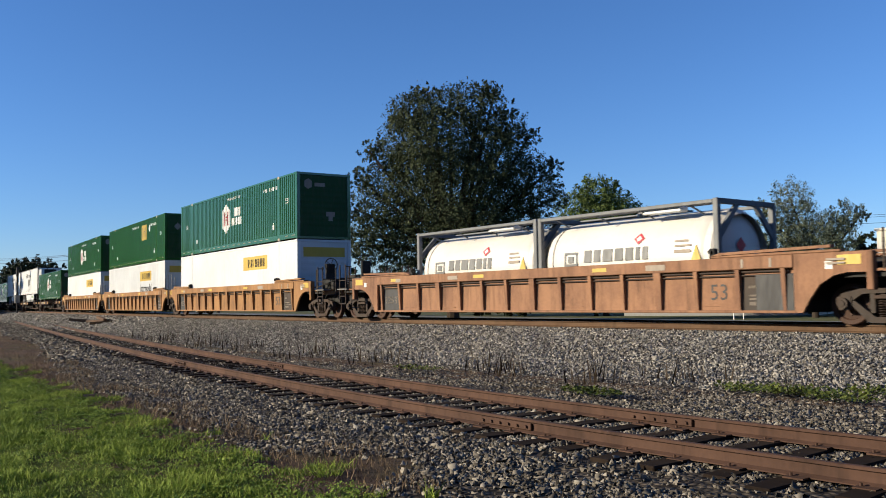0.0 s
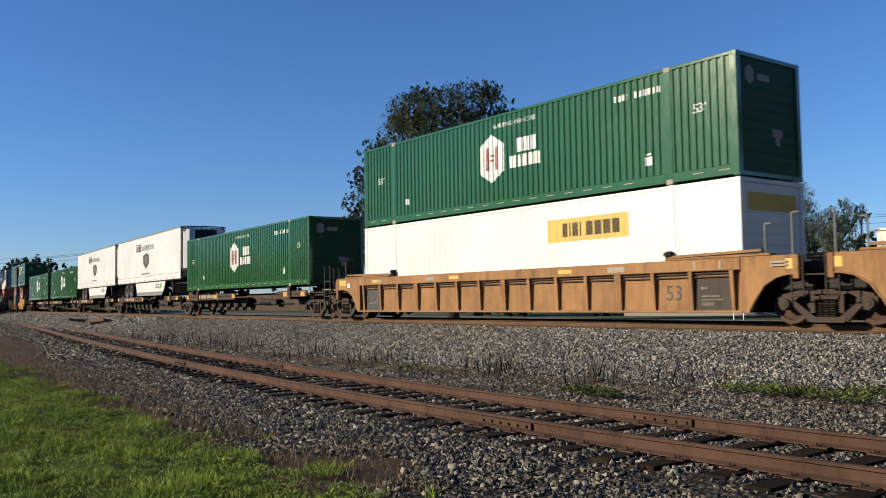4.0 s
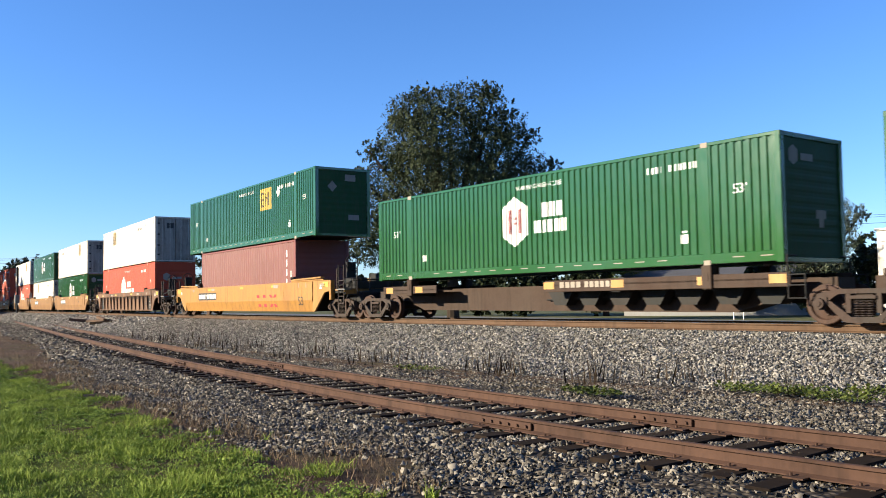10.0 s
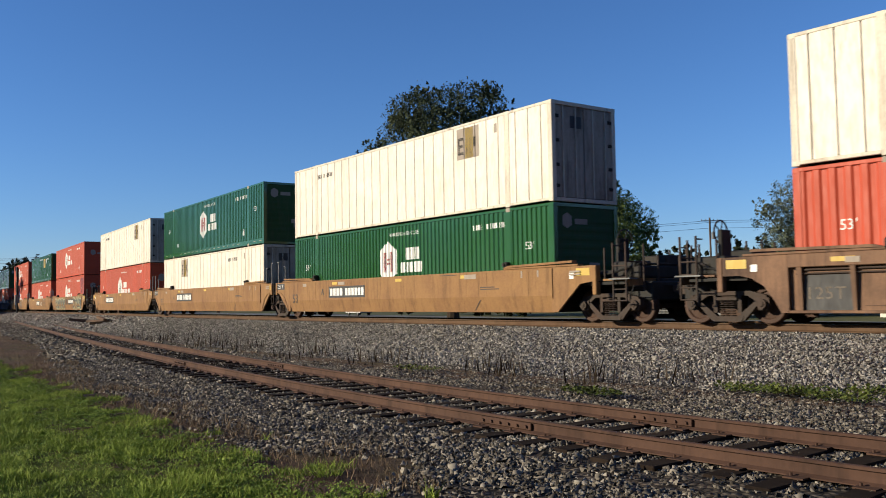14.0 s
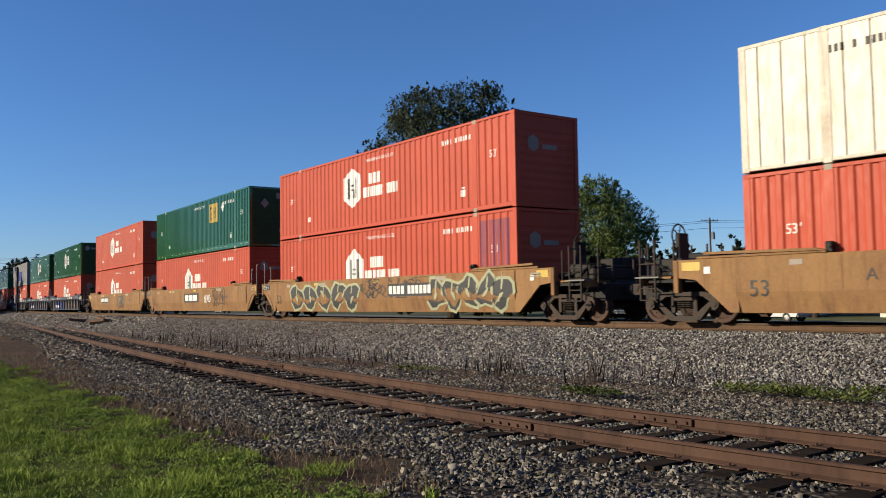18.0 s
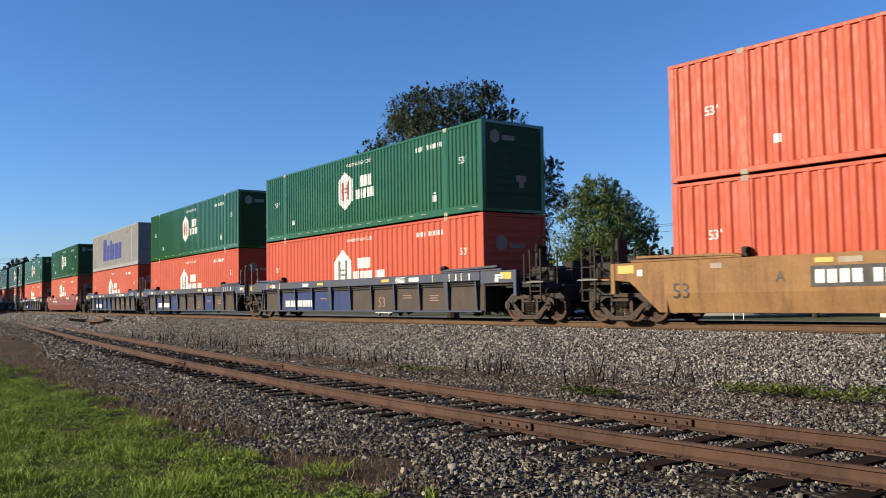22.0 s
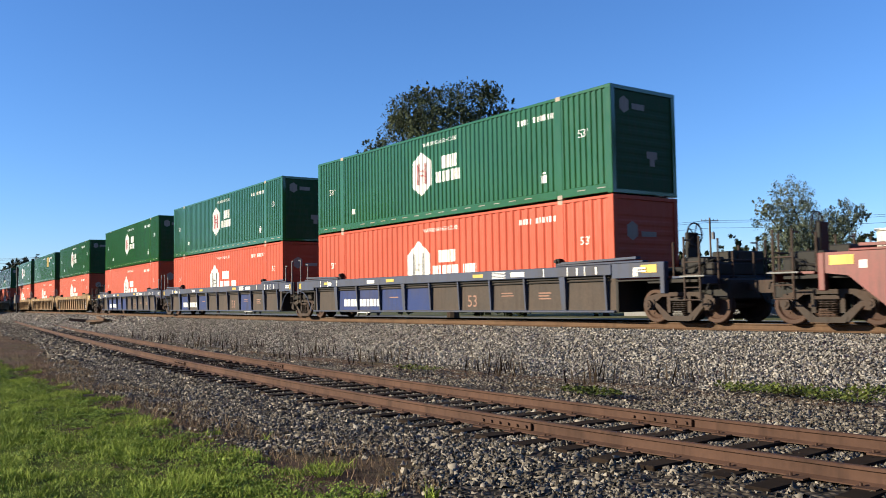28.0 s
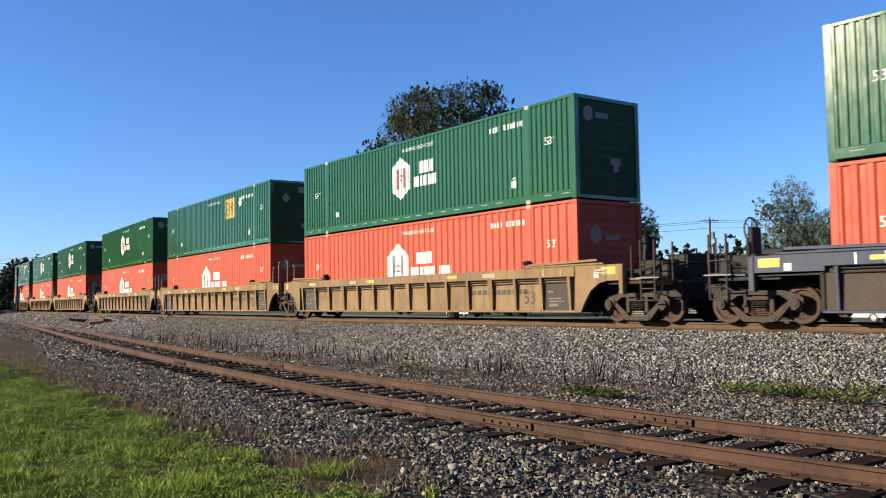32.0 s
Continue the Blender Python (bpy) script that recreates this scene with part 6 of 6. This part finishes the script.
def wire(a, b, sag, r=0.02):
    g = Geo()
    a, b = Vector(a), Vector(b)
    pts = [a.lerp(b, i / 16) - Vector((0, 0, sag * 4 * (i / 16) * (1 - i / 16))) for i in range(17)]
    w = tagged(new("overhead_wire", g.path(pts, r, 5).mesh("overhead_wire", BLACK)), "thin dark overhead wire between utility poles", "wire", "overhead wires")
    return w


for dz in (0.0, 0.25, 1.0):
    wire((-74.6, 96.8, 11.6 - dz), (-40.0, 112.0, 11.6 - dz), 0.5)
    wire((-143.0, 44.0, 11.2 - dz), (-74.6, 96.8, 11.6 - dz), 0.9)
    wire((-260.0, 22.0, 14.5 - dz), (-143.0, 44.0, 11.2 - dz), 1.2, 0.03)


def building(label, at, size, turn, wall, roof, gable=0.0, windows=0):
    b = thing("building", label, "building")
    w, d, h = size
    g = Geo()
    for x0, x1, y0, y1 in ((0, w, 0, 0.2), (0, w, d - 0.2, d), (0, 0.2, 0.2, d - 0.2), (w - 0.2, w, 0.2, d - 0.2)):
        g.box(x0, x1, y0, y1, -1.2, h)
    part("wall", g, wall, b)
    g = Geo()
    if gable:
        for y0, y1, z0, z1 in ((-0.3, d / 2, h, h + gable), (d + 0.3, d / 2, h, h + gable)):
            g.add([(-0.3, y0, z0), (w + 0.3, y0, z0), (w + 0.3, y1, z1), (-0.3, y1, z1), (-0.3, y0, z0 + 0.12), (w + 0.3, y0, z0 + 0.12), (w + 0.3, y1, z1 + 0.12), (-0.3, y1, z1 + 0.12)],
                  [(0, 1, 2, 3), (7, 6, 5, 4), (0, 4, 5, 1), (1, 5, 6, 2), (2, 6, 7, 3), (3, 7, 4, 0)])
    else:
        g.box(-0.15, w + 0.15, -0.15, d + 0.15, h, h + 0.2, 0.03)
    part("roof", g, roof, b)
    for i in range(windows):
        x = w * (i + 0.5) / windows
        o = part("window", Geo().box(x - 0.6, x + 0.6, -0.03, 0.05, 1.0, 2.2), GLASS_DARK, b)
        part("window_frame", Geo().box(x - 0.68, x + 0.68, -0.05, -0.02, 0.92, 1.0).box(x - 0.68, x + 0.68, -0.05, -0.02, 2.2, 2.28).box(x - 0.68, x - 0.6, -0.05, -0.02, 0.92, 2.28).box(x + 0.6, x + 0.68, -0.05, -0.02, 0.92, 2.28), WHITE, o)
    b.matrix_basis = pose(*at, 0, 0, turn)
    return b


building("cream-coloured low building beyond the road", (-38.1, 71.0, 0.5), (21.6, 12, 6.2), 8, CREAM, CREAM, 0, 3)
building("long shed with a grey sheet roof beyond the road", (-64.0, 68.5, 0.4), (19, 10, 3.1), 22, GREY, ROOF_GREY, 1.7, 4)
for px in ((-44.2, 60.0), (-43.5, 60.3)):
    o = thing("marker_post", "short white marker post by the road", "post", "marker posts")
    part("stake", Geo().box(-0.035, 0.035, -0.03, 0.03, 0, 1.45, 0.008), DECAL_WHITE, o)
    part("base_collar", Geo().box(-0.06, 0.06, -0.04, 0.04, 0, 0.08, 0.008), DECAL_GREY, o)
    o.location = (*px, -0.45)


mast = thing("signal_mast", "dark steel signal mast with a small equipment box beside the line", "signal mast")
part("pole", Geo().rod((0, 0, 0), (0, 0, 6.4), 0.09, 10), BLACK, mast)
part("equipment_box", Geo().box(-0.3, 0.3, -0.25, 0.25, 1.9, 2.9, 0.02), DECAL_GREY, mast)
part("foundation", Geo().box(-0.35, 0.35, -0.35, 0.35, -0.1, 0.35, 0.03), GREY, mast)
part("signal_head", Geo().box(-0.28, 0.28, -0.12, 0.12, 5.2, 6.3, 0.04), BLACK, mast)
mast.location = (-119.0, 19.6, 0.1)
pile = thing("tie_pile", "heap of broken old wooden ties on the ground", "timber pile")
for i, (dx, dy, dz, rz, ry) in enumerate(((0, 0, 0.10, 10, 0), (0.5, 0.5, 0.11, -14, 2), (-1.4, 0.2, 0.10, 30, 0), (0.2, 0.2, 0.30, 4, 4), (1.9, 0.4, 0.09, 50, -3), (-2.6, -0.3, 0.12, 80, 6))):
    o = part("tie", Geo().box(-1.25, 1.25, -0.11, 0.11, -0.09, 0.09, 0.02), (RAIL_SIDE, TIE_WOOD, WOOD_POLE)[i % 3], pile)
    o.matrix_basis = pose(dx, dy, dz, 0, ry, rz)
pile.matrix_basis = pose(-59.5, 14.6, 0.42, 0, 0, -8)


def pickup(label):
    """A car seen beneath the train: lower body, cabin, glass, wheels, bumpers."""
    c = thing("car", label, "car", "cars on the road")
    body = [(-2.2, 0.38), (2.15, 0.38), (2.25, 0.62), (2.1, 0.86), (1.2, 0.96), (-2.1, 0.98), (-2.25, 0.7)]
    part("body", Geo().prism(body, -0.9, 0.9), CAR_WHITE, c)
    cabin = [(-1.9, 0.97), (1.05, 0.96), (0.45, 1.42), (-1.5, 1.46)]
    part("cabin", Geo().prism(cabin, -0.78, 0.78), CAR_WHITE, c)
    for sy in (-1, 1):
        part("side_window", Geo().prism([(-1.65, 1.02), (0.8, 1.02), (0.38, 1.36), (-1.4, 1.39)], sy * 0.782, sy * 0.79), GLASS_DARK, c)
        part("headlight", Geo().box(2.05, 2.2, sy * 0.55, sy * 0.85, 0.66, 0.78, 0.02), DECAL_WHITE, c)
        part("tail_light", Geo().box(-2.24, -2.1, sy * 0.6, sy * 0.86, 0.72, 0.86, 0.02), DECAL_RED, c)
        for x in (-1.35, 1.4):
            w = part("wheel", Geo().turn([(0.19, sy * 0.90), (0.33, sy * 0.9), (0.335, sy * 0.72), (0.19, sy * 0.72)], 20), RUBBER, c)
            w.location = (x, 0, 0.335)
            part("rim", Geo().turn([(0.0, sy * 0.88), (0.07, sy * 0.89), (0.19, sy * 0.875), (0.2, sy * 0.9)], 16), ALLOY, w, "bright alloy rim")
    part("windscreen", Geo().add([(1.0, -0.7, 1.0), (1.0, 0.7, 1.0), (0.52, 0.66, 1.38), (0.52, -0.66, 1.38)], [(0, 1, 2, 3)]).shift(0.02, 0, 0.01), GLASS_DARK, c)
    part("bumper", Geo().box(2.1, 2.3, -0.85, 0.85, 0.36, 0.55, 0.03).box(-2.3, -2.1, -0.85, 0.85, 0.36, 0.55, 0.03), DECAL_GREY, c)
    return c


# ---- the train: each unit's load begins at arc length s when the clip starts ----
RIDES = []           # (thing, arc length of its middle at the start, height over the rails)


def ride(ob, s, z=0.0):
    RIDES.append((ob, s + CL / 2, z))


_PROTO = {}


def load(kind):
    """A container of one of the train's kinds; the first of a kind is built, the rest are copies."""
    makers = {
        "green": lambda: container("dark green corrugated container with a white and red badge", GREEN, "groove", hexagon_marks),
        "green_square": lambda: container("dark green corrugated container with a square yellow badge", GREEN, "groove", square_marks),
        "orange": lambda: container("orange-red corrugated container with a white house-shaped badge", ORANGE, "wave", orange_marks),
        "orange_left": lambda: container("orange-red corrugated container with a white house-shaped badge", ORANGE, "wave", orange_left),
        "orange_six": lambda: container("orange-red corrugated container with a white six-sided badge", ORANGE, "wave", orange_six),
        "white_square": lambda: container("dirty cream-white panelled container with a faded yellow badge", CREAM, "seam", white_marks, doors_front=True),
        "white_square_late": lambda: container("dirty cream-white panelled container with a faded yellow badge", CREAM, "seam", white_marks_late, doors_front=True),
        "board": lambda: container("plain white container with a yellow name board", WHITE, "fine", board_marks),
        "board_word": lambda: container("plain white container with a yellow name board and a dark word", WHITE, "rib", board_word),
        "blue_name": lambda: container("light grey corrugated container with a large dark blue name", GREY, "groove", blue_name_marks),
        "maroon40": lambda: container("short faded maroon corrugated container", MAROON, "wave40", plain_marks, length=12.192),
    }
    if kind not in _PROTO:
        _PROTO[kind] = makers[kind]()
        return _PROTO[kind]
    return copy_thing(_PROTO[kind], Matrix.Identity(4))


def stack(s, bottom, top=None, z=0.46):
    low = load(bottom)
    ride(low, s, z)
    if top:
        ride(load(top), s, z + CH + 0.03)
    return low


def car_of(key, maker):
    if key not in _PROTO:
        _PROTO[key] = maker()
        return _PROTO[key]
    return copy_thing(_PROTO[key], Matrix.Identity(4))


RUST, DUSK, TAN, OCH, BLU = "weathered rust-brown ribbed well car", "dusty dark brown ribbed well car", "weathered tan ribbed well car", "dusty ochre smooth-sided well car", "dusty blue and dark grey ribbed well car"


def set_out():
    M = well_marks
    # lone rust-brown cars, then a set of three joined units
    ride(well_car(RUST, "ribbed", FADED_BROWN_WELL, FADED_BROWN_WELL, "coupler", "coupler", M(5.98, 0.55)), -3.6)
    a1 = car_of("rust_lone", lambda: well_car(RUST + " with two tank containers", "ribbed", FADED_BROWN_WELL, FADED_BROWN_WELL, "coupler", "coupler", M(5.98, 0.55)))
    part("dark_panel", Geo().box(7.2, 8.12, -1.45, -1.392, 0.28, 1.1, 0.01), DECAL_DARK, a1, "dark repainted end panel")
    ride(a1, -27.1)
    for dx in (-3.05, 3.05):
        t = car_of("tank", tank_container)
        RIDES.append((t, -27.1 + CL / 2 + dx, 0.36))
    for i, (f, r, low, top) in enumerate((("coupler", "joint", "board", "green"), ("joint", "joint", "board_word", "green_square"), ("joint", "coupler", "board", "green"))):
        ride(well_car(RUST, "ribbed", BROWN_WELL, BROWN_WELL, f, r, M(5.98, 0.55)), -50.25 - 19.65 * i)
        stack(-50.25 - 19.65 * i, low, top)
    # spine cars with containers and trailers
    for i in range(5):
        s = (-110.3, -127.85, -145.45, -162.05, -180.35)[i]
        ride(spine_car("dusty dark brown spine car" + (" carrying a trailer" if i in (1, 2) else " carrying a container"), i == 0, -1 if i == 4 else 1), s)
        if i in (1, 2):
            RIDES.append((car_of("trailer", trailer), s + CL / 2 + (0.05 if i == 1 else 0.25), 0.98))
        else:
            stack(s, "green", None, 1.36)
    # yellow car with a short container below a long one
    y = well_car("bright yellow smooth-sided well car", "smooth", YELLOW_WELL, YELLOW_WELL, "coupler", "coupler", M(6.85, 0.52, True, (-5.8, 0.9, 0.22), True))
    for p in ([(2.3, 1.0), (2.6, 1.0), (2.75, 0.45), (2.45, 0.45)][::-1], [(3.05, 1.0), (3.35, 1.0), (3.4, 0.45), (3.1, 0.45)][::-1], [(3.75, 0.45), (4.0, 0.45), (4.6, 1.0), (4.35, 1.0)], [(4.35, 0.45), (4.6, 0.45), (4.0, 1.0), (3.75, 1.0)]):
        part("letter_block", Geo().add([(x, -1.5395 + max(0, 0.72 - z) * 0.2115, z) for x, z in p], [tuple(range(len(p)))]), DECAL_RED, y, "faded red block of a company name")
    raise_boards(y)
    ride(y, -201.5)
    RIDES.append((load("maroon40"), -201.5 + CL / 2, 0.46))
    ride(load("green_square"), -201.5, 0.46 + CH + 0.03)
    # lone dark brown ribbed car
    ride(well_car(DUSK, "ribbed", DARK_BROWN_WELL, DARK_BROWN_WELL, "coupler", "coupler", M(5.9, 0.62, True)), -225.2)
    stack(-225.2, "orange", "white_square")
    # ochre smooth-sided set of three
    for i, (f, r, low, top) in enumerate((("coupler", "joint", "green", "white_square_late"), ("joint", "joint", "white_square", "green"), ("joint", "coupler", "orange", "white_square_late"))):
        w = well_car(OCH, "smooth", OCHRE_WELL, OCHRE_WELL, f, r, M(-7.85, 0.62, True, (-4.55, 0.88, 0.28), True, False))
        raise_boards(w)
        ride(w, -248.5 - 19.55 * i)
        stack(-248.5 - 19.55 * i, low, top)
    # second ochre set, with spray-painted sides; the lower box of its first unit carries paint runs
    stained = None
    for i, (f, r, low, top) in enumerate((("coupler", "joint", "orange_left", "orange_six"), ("joint", "joint", "orange_left", "green_square"), ("joint", "coupler", "orange_left", "orange_six"))):
        s = -311.25 - 19.75 * i
        w = well_car(OCH + (" with sprayed lettering" if i == 0 else ""), "smooth", OCHRE_WELL, OCHRE_WELL, f, r, M(-7.95, 0.6, True, (None if i == 1 else (1.35 if i == 0 else -4.4, 0.88, 0.28)), i != 1, False))
        if i == 0:
            spray(w)
        if i == 1:
            part("name_board", Geo().add(*_flat([bar(-1.5, 0.72, 2.6, 0.5)], -1.5385)), DECAL_DARK, w, "dark name board")
            for p in blocks(-1.3, 0.81, [0.62, 0.62, 0.66], 0.32, 0.12):
                part("letter_block", Geo().add(*_flat([p], -1.541)), DECAL_WHITE, w, "white block of a company name")
            outline(w, 3.35, 1.9, 5, 0.98, 0.40, 0.02, DECAL_DARK, "thin dark sprayed outline lettering", 21)
            outline(w, 2.1, 0.95, 4, 0.90, 0.18, 0.022, DECAL_WHITE, "white sprayed tag", 22)
        if i == 2:
            outline(w, 1.6, 1.9, 2, 0.92, 0.42, 0.026, DECAL_DARK, "dark outlined sprayed shape", 23)
            outline(w, 1.9, 1.3, 2, 0.92, 0.26, 0.05, DECAL_GREY, "grey sprayed filling strokes", 24)
        raise_boards(w)
        ride(w, s)
        stained = (stack(s, low, top), stained)[i > 0]
    pr = [(6.2, -1.295)] + sheet_profile(6.216, 7.897, "wave", -CW / 2 + 0.012) + [(7.95, -1.295)]
    r = random.Random(12)
    for k in range(7):
        x, z = 6.3 + 0.21 * k, r.uniform(0.25, 1.1)
        part("paint_run", on_sheet([[(x, z), (x + 0.10, z + 0.05), (x + r.uniform(0.12, 0.2), 2.62), (x - 0.02, 2.62)]], pr, 0.006), STAIN, stained, "dull magenta paint run")
    # blue set, red car, blue set
    for s0, tops in ((-374.0, ("green", "green", "blue_name")), (-460.5, ("green", "green", "green"))):
        for i, (f, r) in enumerate((("coupler", "joint"), ("joint", "joint"), ("joint", "coupler"))):
            s = s0 - 19.65 * i
            w = well_car(BLU, "ribbed", BLUE_CHORD, DUSTY_PANEL, f, r, M(1.95, 0.42, False, (-5.85, 0.46, 0.26)), ribs=11)
            for bay in (1, 2, 3, 4) if i != 1 else (1, 3, 7):
                part("blue_patch", Geo().box(-7.9 + 1.58 * bay + 0.06, -6.32 + 1.58 * bay - 0.06, -1.3895, -1.386, 0.32, 1.05), BLUE_PANEL, w, "less dusty blue panel")
            raise_boards(w)
            ride(w, s)
            stack(s, "orange", tops[i])
    w = well_car("dull red smooth-sided well car", "smooth", RED_WELL, RED_WELL, "coupler", "coupler", M(6.2, 0.8, False, (-5.0, 1.0, 0.16)))
    ride(w, -437.0)
    stack(-437.0, "orange_six", "green")
    # tan ribbed sets to the end of what is seen
    for s0, tops in ((-523.0, ("green", "green_square", "green")), (-585.8, ("green", "green", "green_square"))):
        for i, (f, r) in enumerate((("coupler", "joint"), ("joint", "joint"), ("joint", "coupler"))):
            s = s0 - 19.7 * i
            if s < -640:
                continue
            ride(well_car(TAN, "ribbed", TAN_WELL, TAN_WELL, f, r, M(5.95, 0.5, True, (3.5, 0.78, 0.14))), s)
            stack(s, "orange", tops[i])


def spray(car):
    """Thick sprayed letters on the side, as plain rounded shapes with a pale outline."""
    r = random.Random(4)

    def blob(g, cx, cz, w, h, y, lean):
        n = 12
        pts = []
        for i in range(n):
            a = 6.2832 * i / n
            k = 1 + 0.16 * math.sin(3 * a + cx * 5) + 0.08 * math.sin(5 * a + cx)
            pts.append((cx + w * k * math.cos(a) + lean * math.sin(a), cz + h * k * math.sin(a)))
        g.add([(p, y + max(0, 0.72 - q) * 0.2115, q) for p, q in pts], [tuple(range(n))])
    for cx, w in ((-6.0, 0.62), (-4.8, 0.6), (-3.6, 0.6), (-2.4, 0.58), (-1.35, 0.55), (4.2, 0.5), (5.1, 0.5), (6.0, 0.5), (6.9, 0.5), (7.6, 0.5)):
        lean, cz = r.uniform(-0.15, 0.2), 0.87 + r.uniform(-0.05, 0.05)
        out, inn, cut = Geo(), Geo(), Geo()
        blob(out, cx, cz, w + 0.08, 0.56, -1.5385, lean)
        blob(inn, cx, cz, w - 0.05, 0.46, -1.541, lean)
        blob(cut, cx + 0.1 * math.sin(cx * 9), cz + 0.12 * math.cos(cx * 7), w * 0.16, 0.15, -1.5435, lean)
        cut.add([(cx - 0.04, -1.5435, cz + 0.1), (cx + 0.03, -1.5435, cz + 0.1), (cx + 0.1, -1.5435, cz + 0.44), (cx + 0.02, -1.5435, cz + 0.44)], [(0, 1, 2, 3)])
        o = part("sprayed_outline", out, DECAL_LIME, car, "pale green sprayed outline")
        part("sprayed_fill", inn, DECAL_DARK, o, "dark sprayed lettering shape")
        part("sprayed_gap", cut, DECAL_LIME, o)
    scrawl(car, -0.1, 6)
    scrawl(car, 2.6, 7)
    scrawl(car, 0.9, 8)


def outline(car, x, width, letters, z, half, thick, mat, label, seed):
    """A row of sprayed letter shapes drawn as looping lines."""
    r = random.Random(seed)
    g = Geo()
    for k in range(letters):
        cx, step = x + width * (k + 0.5) / letters, width / letters
        a0, turns, n = r.uniform(0, 6.28), r.uniform(0.8, 1.15), 18
        pts = [(cx + step * 0.62 * (1 + 0.25 * math.sin(2 * a + k)) * math.cos(a), z + half * (1 + 0.2 * math.sin(3 * a + k)) * math.sin(a)) for a in (a0 + 6.283 * turns * i / n for i in range(n + 1))]
        pts += [(cx + r.uniform(-0.3, 0.3) * step, z + half * r.uniform(-0.6, 0.6)) for _ in range(3)]
        for p, q in zip(pts, pts[1:]):
            d = Vector((q[0] - p[0], q[1] - p[1]))
            if d.length > 0.01:
                w = Vector((-d.y, d.x)).normalized() * thick
                g.add([(u, -1.5415 + max(0, 0.72 - v) * 0.2115, v) for u, v in ((p[0] - w.x, p[1] - w.y), (q[0] - w.x, q[1] - w.y), (q[0] + w.x, q[1] + w.y), (p[0] + w.x, p[1] + w.y))], [(0, 1, 2, 3)])
    part("sprayed_tag", g, mat, car, label, kind="stuff")


def scrawl(car, x, seed):
    r = random.Random(seed)
    g = Geo()
    for _ in range(10):
        p = (x + r.uniform(-0.6, 0.6), r.uniform(0.8, 1.4))
        for _ in range(5):
            q = (p[0] + r.uniform(-0.25, 0.25), min(1.44, max(0.76, p[1] + r.uniform(-0.22, 0.22))))
            d = Vector((q[0] - p[0], q[1] - p[1]))
            if d.length > 0.03:
                w = Vector((-d.y, d.x)).normalized() * 0.018
                g.add([(p[0] - w.x, -1.5405, p[1] - w.y), (q[0] - w.x, -1.5405, q[1] - w.y), (q[0] + w.x, -1.5405, q[1] + w.y), (p[0] + w.x, -1.5405, p[1] + w.y)], [(0, 1, 2, 3)])
            p = q
    part("scrawl", g, DECAL_DARK, car, "thin dark sprayed scrawl", kind="stuff")


set_out()
CARS = [(pickup("white car driving on the road behind the train"), x0, v) for x0, v in ((-74.1 - 5.5 * 19, 19.0), (-70.5 - 17 * 17.0, 17.0), (-55.3 - 17 * 17.0, 17.0), (-44.1 - 23 * 18.0, 18.0), (-60.0 - 24.2 * 17.0, 17.0), (-38.7 - 31.6 * 18.0, 18.0), (-87.0 - 31.6 * 17.0, 17.0))]


def motions():
    """Everything that moves: the train and its wheels along the line, the cars along the road."""
    times = [i * 0.5 for i in range(65)]
    for ob, s0, z in RIDES:
        rows = []
        for t in times:
            x, y, th = track(s0 + SPEED * t)
            rows.append((t, pose(x, y, RAIL + z, 0, 0, math.degrees(th))))
        walk(ob, rows)
    turn = math.degrees(SPEED / WHEEL_R)
    wheels = [o for o in scene.objects if o.name.split(".")[0] == "wheelset"]
    walk(wheels[0], [(i / FPS, pose(0, 0, 0, 0, (turn * i / FPS + 180) % 360 - 180, 0)) for i in range(32 * FPS + 1)])
    first = wheels[0].animation_data
    for w in wheels[1:]:
        w.rotation_mode = "QUATERNION"
        keys = w.animation_data_create()
        keys.action = first.action
        keys.action_slot = first.action_slot
    for ob, x0, v in CARS:
        rows = []
        for t in times:
            s = x0 + v * t
            x, y, th = track(s, 38.0)
            rows.append((t, pose(x, y, -0.37, 0, 0, math.degrees(th))))
        walk(ob, rows)


motions()
